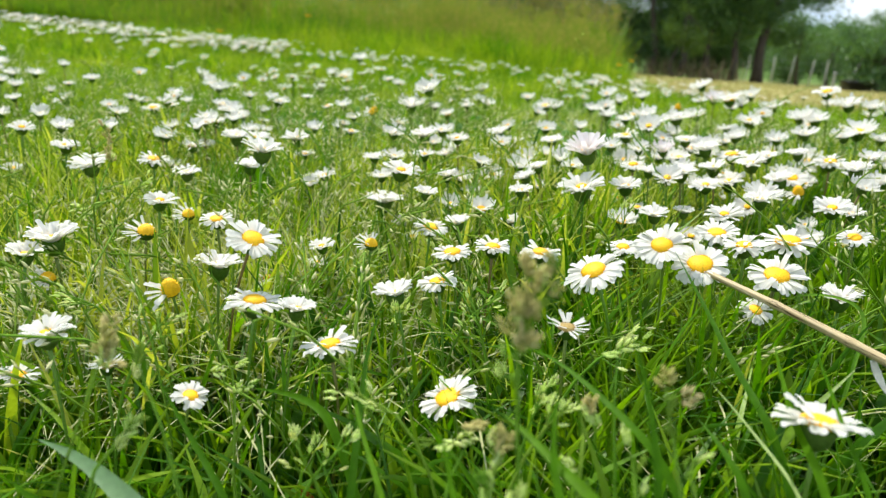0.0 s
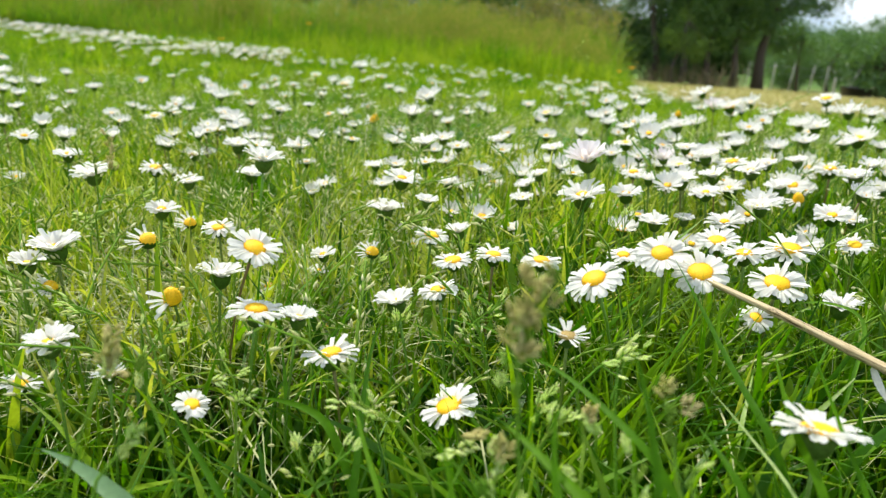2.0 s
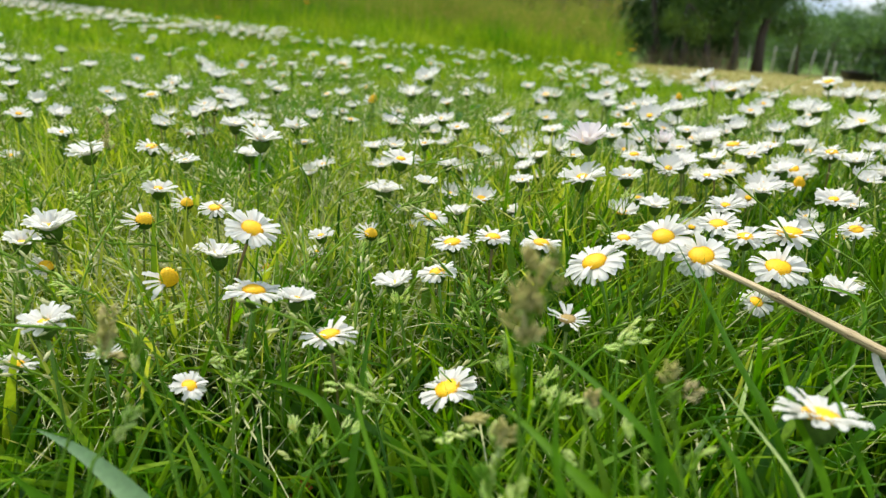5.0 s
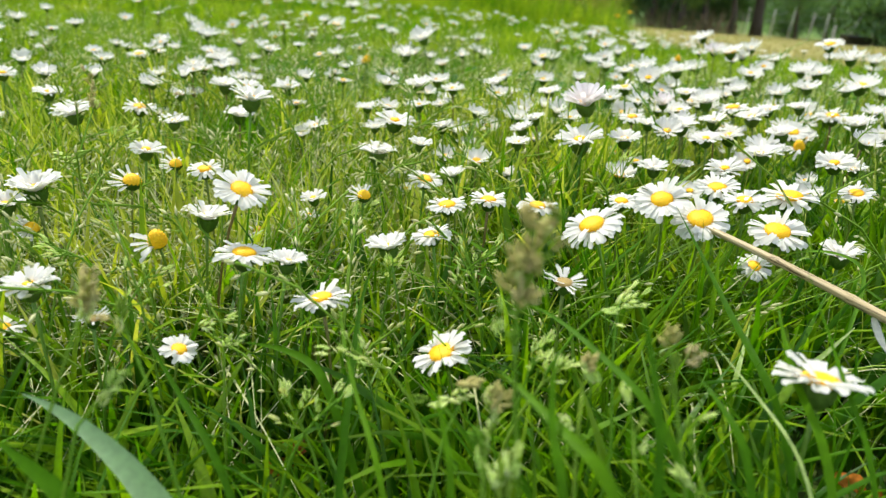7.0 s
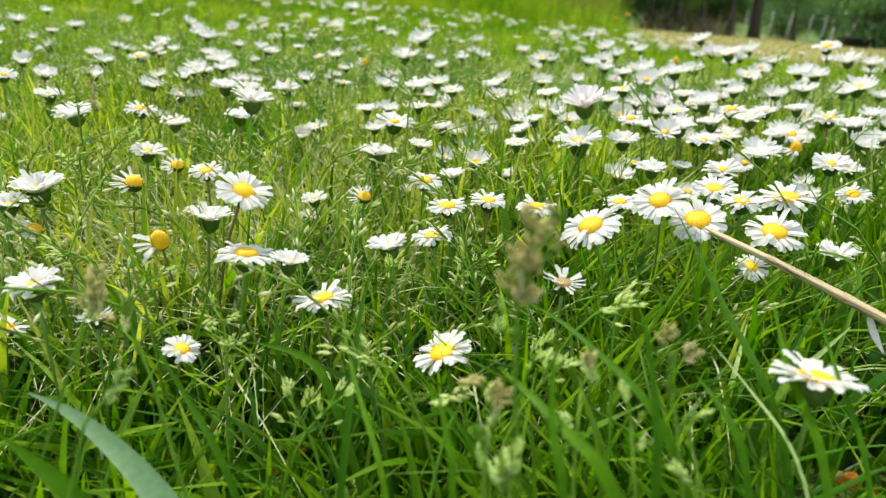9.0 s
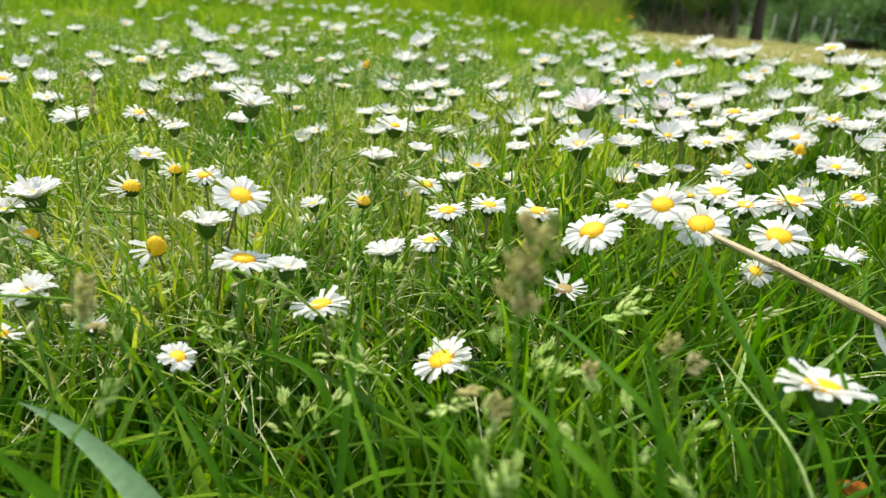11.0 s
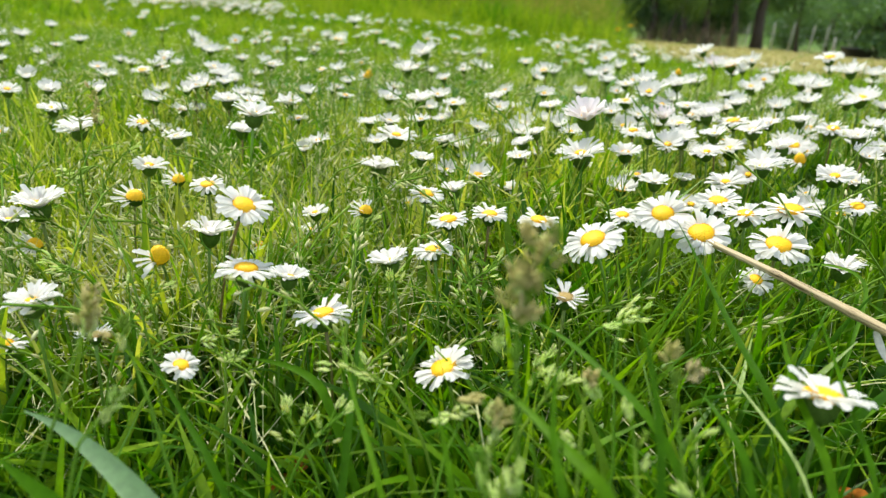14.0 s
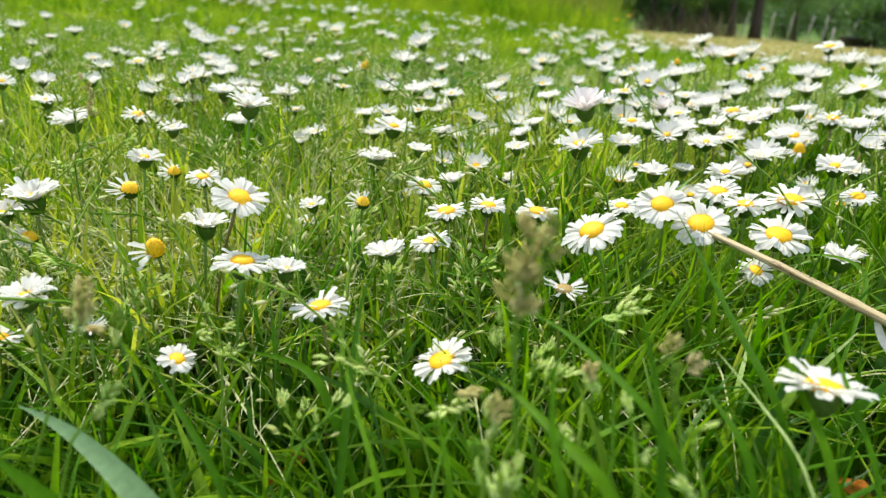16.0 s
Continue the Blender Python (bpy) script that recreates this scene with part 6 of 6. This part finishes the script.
def fallen_leaf(x, y, z, size, turn):
    """A curled dry leaf lying between the blades."""
    verts, faces = [], []
    for i in range(9):
        t = i / 8
        w = size * 0.42 * math.sin(math.pi * (0.06 + 0.9 * t)) ** 0.8
        for k in range(5):
            s = (k - 2) / 2
            verts.append((size * (t - 0.5), s * w, size * (0.16 * s * s + 0.10 * math.sin(5 * t + s)) + rnd.uniform(-0.07, 0.07) * size))
    for i in range(8):
        for k in range(4):
            a = i * 5 + k
            faces.append((a, a + 1, a + 6, a + 5))
    ob = new("fallen_leaf", shared("fallen_leaf", (verts, faces), DEAD))
    ob.matrix_basis = pose(x, y, z, 12, -8, turn)
    return tagged(ob, "dry reddish brown leaf lying in the grass", "fallen leaf", group="fallen leaves")


fallen_leaf(-0.0164, 0.1589, 0.0105, 0.008, 30)
fallen_leaf(-0.0145, 0.1681, 0.0092, 0.009, 75)
fallen_leaf(0.1413, 0.1601, 0.0194, 0.01, 110)
fallen_leaf(0.1462, 0.1498, 0.0195, 0.014, 60)


def herb_leaves(n):
    """Small spoon-shaped daisy and clover leaves low in the lawn."""
    r = np.random.default_rng(77)
    x, y = wedge(r, n, 0.06, 0.8, 0.1)
    far = np.clip((y - 0.16) / 0.1, 0, 1)
    size = r.uniform(0.005, 0.009, n) + far * r.uniform(0.001, 0.006, n)
    a, lift = r.uniform(0, 6.28, n), r.uniform(0.1, 0.8, n)
    z = height(x, y) + r.uniform(0.003, 0.014, n) + far * r.uniform(0.0, 0.02, n)
    outline = np.array([(0, -0.07), (0.35, -0.12), (0.65, -0.3), (0.9, -0.24), (1.0, 0), (0.9, 0.24), (0.65, 0.3), (0.35, 0.12), (0, 0.07)])
    u, s = outline[:, 0][None] * size[:, None], outline[:, 1][None] * size[:, None]
    hx = u * np.cos(lift)[:, None]
    px = x[:, None] + hx * np.cos(a)[:, None] - s * np.sin(a)[:, None]
    py = y[:, None] + hx * np.sin(a)[:, None] + s * np.cos(a)[:, None]
    pz = z[:, None] + u * np.sin(lift)[:, None] + np.abs(s) * 0.4
    v = np.stack([px, py, pz], -1).reshape(-1, 3)
    b = np.arange(n)[:, None] * 9
    quads = np.array([(0, 1, 7, 8), (1, 2, 6, 7), (2, 3, 5, 6)])
    f = [tuple(q) for q in (b[:, :, None] + quads[None]).reshape(-1, 4).tolist()]
    f += [(i * 9 + 3, i * 9 + 4, i * 9 + 5) for i in range(n)]
    ob = new("herb_leaves", mesh_of("herb_leaves", v, f, LEAF))
    return tagged(ob, "small spoon-shaped green leaves low in the lawn", "leaves", kind="stuff")


herb_leaves(4200)


def buttercup(x, y, h):
    """A yellow meadow flower on a thin stalk."""
    g = top(x, y)
    thing = new("buttercup")
    thing.location = (x, y, g)
    tagged(thing, "small yellow flower among the meadow grass", "flower", group="yellow meadow flowers")
    part("stalk", shared("stalk", tube_data([(0, 0, 0), (0.01, 0, h * 0.5), (0.004, 0, h)], [0.0012, 0.001, 0.0008], 5), SEED_STEM), SEED_STEM, thing)
    part("petals", shared("petals", join([turned(petal_data(0.001, 0.012, 0.011, 0.008, 0.0, segs=3), 1.2566 * k, 0, h) for k in range(5)]), DISC), DISC, thing)


for bx, by, bh in ((-0.62, 2.95, 0.16), (0.62, 2.75, 0.10), (0.70, 2.9, 0.12), (-0.9, 2.7, 0.07)):
    buttercup(bx, by, bh)


# ---- trees and bushes ----
def leaf_cloud(r, centres, spread, per, size):
    """Diamond leaves, slightly folded, gathered in clumps."""
    c = np.repeat(np.asarray(centres), per, axis=0)
    s = np.repeat(np.asarray(spread), per)
    p = c + r.normal(0, 1, (len(c), 3)) * s[:, None] * (1, 1, 0.75)
    d = r.normal(0, 1, (len(p), 3))
    d /= np.linalg.norm(d, axis=1, keepdims=True)
    e = np.cross(d, r.normal(0, 1, (len(p), 3)))
    e /= np.linalg.norm(e, axis=1, keepdims=True)
    k = (size * r.uniform(0.6, 1.3, len(p)))[:, None]
    v = np.stack([p, p + d * k * 0.5 + e * k * 0.32, p + d * k, p + d * k * 0.5 - e * k * 0.32], 1).reshape(-1, 3)
    return v, np.arange(len(p) * 4).reshape(-1, 4)


def tree(name, label, category, x, y, blobs, seed, clumps, per, size, material, trunk=0.12, fork=1.2, spread=0.3, gap=0.0, limbs=26):
    """A tapered trunk, forked limbs and a crown of many small leaves. blobs: centre and radii of the crown's masses, from the foot."""
    r = np.random.default_rng(seed)
    g = top(x, y) - 0.03
    thing = new(name)
    thing.location = (x, y, g)
    tagged(thing, label, category)
    vol = np.array([b[3] * b[4] * b[5] for b in blobs])
    pick = r.choice(len(blobs), clumps * 3, p=vol / vol.sum())
    u = r.normal(0, 1, (clumps * 3, 3))
    u /= np.linalg.norm(u, axis=1, keepdims=True)
    u *= r.uniform(0.25, 1, (clumps * 3, 1)) ** 0.45
    bl = np.array(blobs)[pick]
    c = bl[:, :3] + u * bl[:, 3:]
    field = patchy(c[:, 0] * 1.0 + c[:, 2] * 0.6, c[:, 1] + c[:, 2], 2.3, seed + 1)
    c = c[field > gap][:clumps]
    c = c[c[:, 2] > 0.15]
    cen = np.average(np.array(blobs)[:, :3], axis=0, weights=vol)
    pieces = []
    tall = max(fork, cen[2])
    spine = [Vector((0, 0, 0)), Vector((r.normal(0, 0.05), r.normal(0, 0.05), fork * 0.5)), Vector((cen[0] * 0.05 - 0.12, cen[1] * 0.2, fork)), Vector((cen[0] * 0.35, cen[1] * 0.35, (fork + tall) / 2 + 0.2)), Vector((cen[0] * 0.6, cen[1] * 0.6, tall + 0.5))]
    pieces.append(tube_data(spine, [trunk * q for q in (1.35, 1.0, 0.85, 0.55, 0.2)], 9))
    part("trunk", shared("trunk", join(pieces), BARK), BARK, thing)
    for i in range(min(limbs, len(c))):
        e = Vector(c[i])
        t = r.uniform(0.25, 0.95)
        a = spine[2].lerp(spine[4], t) if e.z > spine[2].z else spine[1].lerp(spine[2], t)
        m = a.lerp(e, 0.5) + Vector((0, 0, 0.15 * (e - a).length))
        q = trunk * r.uniform(0.18, 0.38)
        limb = tube_data(curve_through(a, m, e, 6), [q, q * 0.85, q * 0.7, q * 0.5, q * 0.35, q * 0.2], 5)
        part("limb", shared("limb", limb, BARK), BARK, thing)
    v, f = leaf_cloud(r, c, r.uniform(0.5, 1.2, len(c)) * spread, per, size)
    part("crown", mesh_of("crown", v, f, material, smooth=False), material, thing)
    return thing


tree("tree", "broad dark green tree with upright limbs by the field", "tree", 8.5, 20.6,
     [(0.0, 0, 2.5, 0.9, 0.8, 0.9), (0.35, 0, 3.7, 1.1, 0.9, 1.1), (0.35, 0, 5.1, 1.3, 1.0, 1.3), (1.3, 0, 2.7, 0.6, 0.4, 0.6), (1.9, 0, 3.4, 0.4, 0.3, 0.8), (1.5, 0, 4.3, 0.5, 0.4, 0.8), (-0.7, 0, 2.1, 0.7, 0.6, 0.8)],
     101, 680, 44, 0.09, CROWN_DARK, trunk=0.15, fork=1.1, spread=0.16, gap=0.25, limbs=44)
tree("tree", "open-crowned green tree with sky showing through", "tree", 5.6, 21.0,
     [(-2.3, 0, 3.4, 1.3, 1.2, 1.4), (-1.5, 0, 5.0, 2.1, 1.2, 1.7), (-0.4, 0, 3.2, 1.2, 0.9, 1.3)],
     102, 760, 40, 0.095, CROWN_OLIVE_TREE, trunk=0.10, fork=1.5, spread=0.15, gap=0.30, limbs=44)
tree("tree", "bushy round green tree between taller ones", "tree", 6.9, 20.2,
     [(0.1, 0, 2.9, 1.0, 0.8, 1.2), (0.1, 0, 1.9, 1.1, 0.8, 0.85)], 103, 240, 90, 0.085, CROWN_MID, trunk=0.10, fork=0.9, spread=0.2, gap=0.05)
for bx, by, tall, seed in ((6.15, 20.0, 3.3, 104), (7.65, 20.3, 3.6, 105)):
    tree("tree", "slender dark green tree with a bare stem", "tree", bx, by,
         [(0, 0, tall * 0.68, 0.6, 0.5, tall * 0.32)], seed, 90, 48, 0.085, CROWN_MID, trunk=0.09, fork=1.2, spread=0.17, gap=0.1, limbs=14)
tree("tree", "young green tree on a thin stem before the fence", "tree", 10.3, 22.0,
     [(-0.2, 0, 1.35, 1.0, 0.6, 0.45), (-0.8, 0, 1.8, 0.7, 0.5, 0.5)], 106, 130, 44, 0.075, CROWN_DARK, trunk=0.05, fork=0.8, spread=0.16, gap=0.1, limbs=14)
for bx, by, wide, tall, seed in ((4.6, 22.0, 0.9, 2.4, 111), (5.7, 21.6, 0.9, 3.5, 112), (6.6, 22.3, 1.0, 3.3, 113), (7.7, 22.0, 0.9, 2.6, 114), (6.3, 21.0, 0.7, 2.0, 115), (3.6, 22.6, 0.9, 3.0, 116)):
    tree("bush", "dense dark green bush under the trees", "bush", bx, by,
         [(0, 0, tall * 0.5, wide, 0.7, tall * 0.5)], seed, 140, 64, 0.09, CROWN_DARK, trunk=0.06, fork=0.4, spread=0.2, gap=0.0, limbs=12)
for bx, by, wide, tall, seed, mat_ in ((0.3, 24.0, 1.1, 2.9, 121, CROWN_MID), (1.5, 24.6, 1.1, 3.1, 122, CROWN_DARK), (2.9, 23.0, 1.1, 3.4, 123, CROWN_DARK), (-0.9, 25.0, 0.8, 2.1, 124, CROWN_MID)):
    tree("bush", "rounded green bush behind the meadow", "bush", bx, by,
         [(0, 0, tall * 0.55, wide, 0.8, tall * 0.45)], seed, 190, 54, 0.10, mat_, trunk=0.06, fork=0.5, spread=0.2, gap=0.05, limbs=12)
for bx, by, wide, tall, seed in ((9.9, 17.0, 0.7, 1.5, 131), (10.9, 17.4, 0.9, 2.1, 132), (12.2, 17.8, 1.0, 2.3, 133), (14.9, 29.2, 1.3, 2.4, 134), (16.6, 29.4, 1.4, 3.3, 135), (13.2, 29.0, 1.0, 1.7, 136)):
    tree("hedge_bush", "dark clipped hedge bush beside the field", "hedge", bx, by,
         [(0, 0, tall * 0.5, wide, 0.8, tall * 0.5)], seed, 110, 70, 0.085, CROWN_DARK, trunk=0.06, fork=0.4, spread=0.2, gap=0.0, limbs=10)
for bx, by, wide, tall, seed in ((20, 45, 2.4, 2.6, 141), (24, 47, 2.6, 3.1, 142), (28, 46, 2.5, 3.0, 143), (16, 44, 2.0, 2.0, 144)):
    tree("bush", "dark green bush in the distance behind the fence", "bush", bx, by,
         [(0, 0, tall * 0.5, wide, 1.5, tall * 0.5)], seed, 110, 60, 0.2, CROWN_DARK, trunk=0.12, fork=0.8, spread=0.45, gap=0.15, limbs=8)
# trees on the far slope, with haze painted into their leaves
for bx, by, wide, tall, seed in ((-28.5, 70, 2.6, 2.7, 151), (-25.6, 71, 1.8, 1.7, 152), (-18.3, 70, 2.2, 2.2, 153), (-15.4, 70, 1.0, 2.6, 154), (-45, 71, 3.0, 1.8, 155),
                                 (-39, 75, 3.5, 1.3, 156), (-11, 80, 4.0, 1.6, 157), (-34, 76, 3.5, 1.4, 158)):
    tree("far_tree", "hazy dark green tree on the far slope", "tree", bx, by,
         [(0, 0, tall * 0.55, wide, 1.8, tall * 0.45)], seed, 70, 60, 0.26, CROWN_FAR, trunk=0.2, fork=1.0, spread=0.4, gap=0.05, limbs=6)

for bx, by, wide, tall, seed in ((0.5, 14.6, 0.7, 1.35, 161), (1.3, 14.2, 0.6, 1.65, 162), (2.1, 14.8, 0.6, 1.55, 163), (2.8, 15.6, 0.5, 1.75, 164), (-0.6, 15.0, 0.7, 0.95, 165)):
    tree("shrub", "straggly olive brown shrub behind the tall grass", "shrub", bx, by,
         [(0, 0, tall * 0.55, wide, 0.5, tall * 0.45)], seed, 80, 46, 0.06, CROWN_OLIVE, trunk=0.03, fork=0.3, spread=0.17, gap=0.22, limbs=12)
tree("bush", "light green leafy bush in front of dark trees", "bush", 5.6, 18.9,
     [(0, 0, 1.35, 0.36, 0.3, 0.5), (0.45, 0, 1.05, 0.3, 0.3, 0.35)], 166, 40, 50, 0.07, CROWN_LIGHT, trunk=0.04, fork=0.5, spread=0.16, gap=0.12, limbs=12)

# dry stalks at the foot of the trees
x, y = rng.uniform(4.1, 7.5, 200), rng.uniform(18.4, 19.8, 200)
tagged(new("dry_stalks", blade_mesh(rng, "dry_stalks", x, y, height(x, y) - 0.01, rng.uniform(0.15, 0.75, 200) * (0.2 + 1.1 * patchy(x, y, 3.5, 12)), rng.uniform(0.015, 0.04, 200), 0.9, 3, DRY)),
       "brown dry stalks at the foot of the trees", "dry stalks", kind="stuff")


def far_woods():
    """Wooded hill crests along the skyline, their leaf colour blued for haze."""
    r = np.random.default_rng(9)
    a = r.uniform(-0.95, 0.95, 3400)
    d = r.uniform(260, 620, 3400)
    x, y = d * np.sin(a), d * np.cos(a)
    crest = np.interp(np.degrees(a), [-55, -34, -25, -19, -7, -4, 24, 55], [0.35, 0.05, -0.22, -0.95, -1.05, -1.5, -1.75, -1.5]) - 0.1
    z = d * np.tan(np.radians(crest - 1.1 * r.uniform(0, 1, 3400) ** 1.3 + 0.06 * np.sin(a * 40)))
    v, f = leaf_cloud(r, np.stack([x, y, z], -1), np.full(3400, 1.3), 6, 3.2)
    return tagged(new("far_woods", mesh_of("far_woods", v, f, HILL, smooth=False)), "woods along the distant hills, tinted bluish with haze", "woods", kind="stuff")


far_woods()


# ---- fence and field things ----
fence = new("fence")
fence.location = (12.0, 27.6, top(12.0, 27.6))
tagged(fence, "thin pale wooden posts with wire along the field", "fence")
FENCE_X = (9.9, 10.9, 11.9, 12.6, 13.4, 14.0, 14.9, 15.9)
for n, fx in enumerate(FENCE_X):
    fy = 27.4 + 0.06 * n
    z = top(fx, fy)
    lean = rnd.uniform(-0.06, 0.06)
    v, f = tube_data([(0, 0, -0.05), (lean * 0.5, 0, 0.55), (lean, 0, 0.95), (lean, 0, 1.0)], [0.028, 0.027, 0.025, 0.012], 7)
    part("post", shared("post", (v, f), POST), POST, fence, "", Matrix.Translation((fx - 12.0, fy - 27.6, z - top(12.0, 27.6))))
for up in (0.3, 0.58, 0.86):
    line = [(fx - 12.0, 27.4 + 0.06 * n - 27.6 - 0.05, top(fx, 27.4 + 0.06 * n) - top(12.0, 27.6) + up) for n, fx in enumerate(FENCE_X)]
    part("wire", shared("wire", tube_data(line, [0.003] * len(line), 4), WIRE), WIRE, fence)


def stake(x, y, tall, lean):
    """A pale leaning stake driven into the field, with a worn top."""
    line = [(0, 0, -0.06), (lean * 0.3, 0, tall * 0.35), (lean * 0.65, 0.01, tall * 0.7), (lean, 0, tall)]
    ob = new("stake", shared("stake", tube_data(line, [0.034, 0.032, 0.029, 0.02], 7), POST))
    ob.location = (x, y, top(x, y))
    return tagged(ob, "pale weathered wooden stake leaning in the field", "stake")


stake(9.25, 17.2, 0.80, 0.22)
stake(9.05, 17.4, 0.45, -0.04)


def trough(x, y):
    """A low dark feeding trough standing on the field."""
    bm = bmesh.new()
    bmesh.ops.create_cube(bm, size=1)
    for v in bm.verts:
        k = 1.0 if v.co.z > 0 else 0.86
        v.co = (v.co.x * 0.62 * k, v.co.y * 0.34 * k, (v.co.z + 0.5) * 0.26)
    upper = [f for f in bm.faces if f.normal.z > 0.9]
    bmesh.ops.inset_region(bm, faces=upper, thickness=0.03)
    bmesh.ops.translate(bm, verts=upper[0].verts, vec=(0, 0, -0.18))
    bmesh.ops.bevel(bm, geom=bm.edges[:], offset=0.008, segments=2, affect="EDGES")
    thing = new("trough")
    thing.location = (x, y, top(x, y))
    tagged(thing, "low dark trough standing on the mown field", "trough")
    part("basin", bm, TROUGH, thing)


trough(9.15, 16.6)


def dry_weeds(n):
    """Rusty dock stalks and pale plumes under the trees."""
    r = np.random.default_rng(61)
    spots = np.array([(6.3, 18.6), (6.7, 18.8), (6.0, 18.9), (2.85, 15.0), (5.6, 19.0)])
    k = r.integers(0, len(spots), n)
    x, y = spots[k, 0] + r.normal(0, 0.32, n), spots[k, 1] + r.normal(0, 0.2, n)
    x = np.where(k == 3, spots[3, 0] + 0.5 * (x - spots[3, 0]), x)
    h = r.uniform(0.25, 0.9, n) * np.where(k == 3, 1.9, 1.0)
    me = blade_mesh(r, "dry_weeds", x, y, height(x, y), h, r.uniform(0.015, 0.04, n), 0.9, 3, DRY)
    return tagged(new("dry_weeds", me), "rusty brown dried weed stalks beneath the trees", "weeds", kind="stuff")


dry_weeds(150)
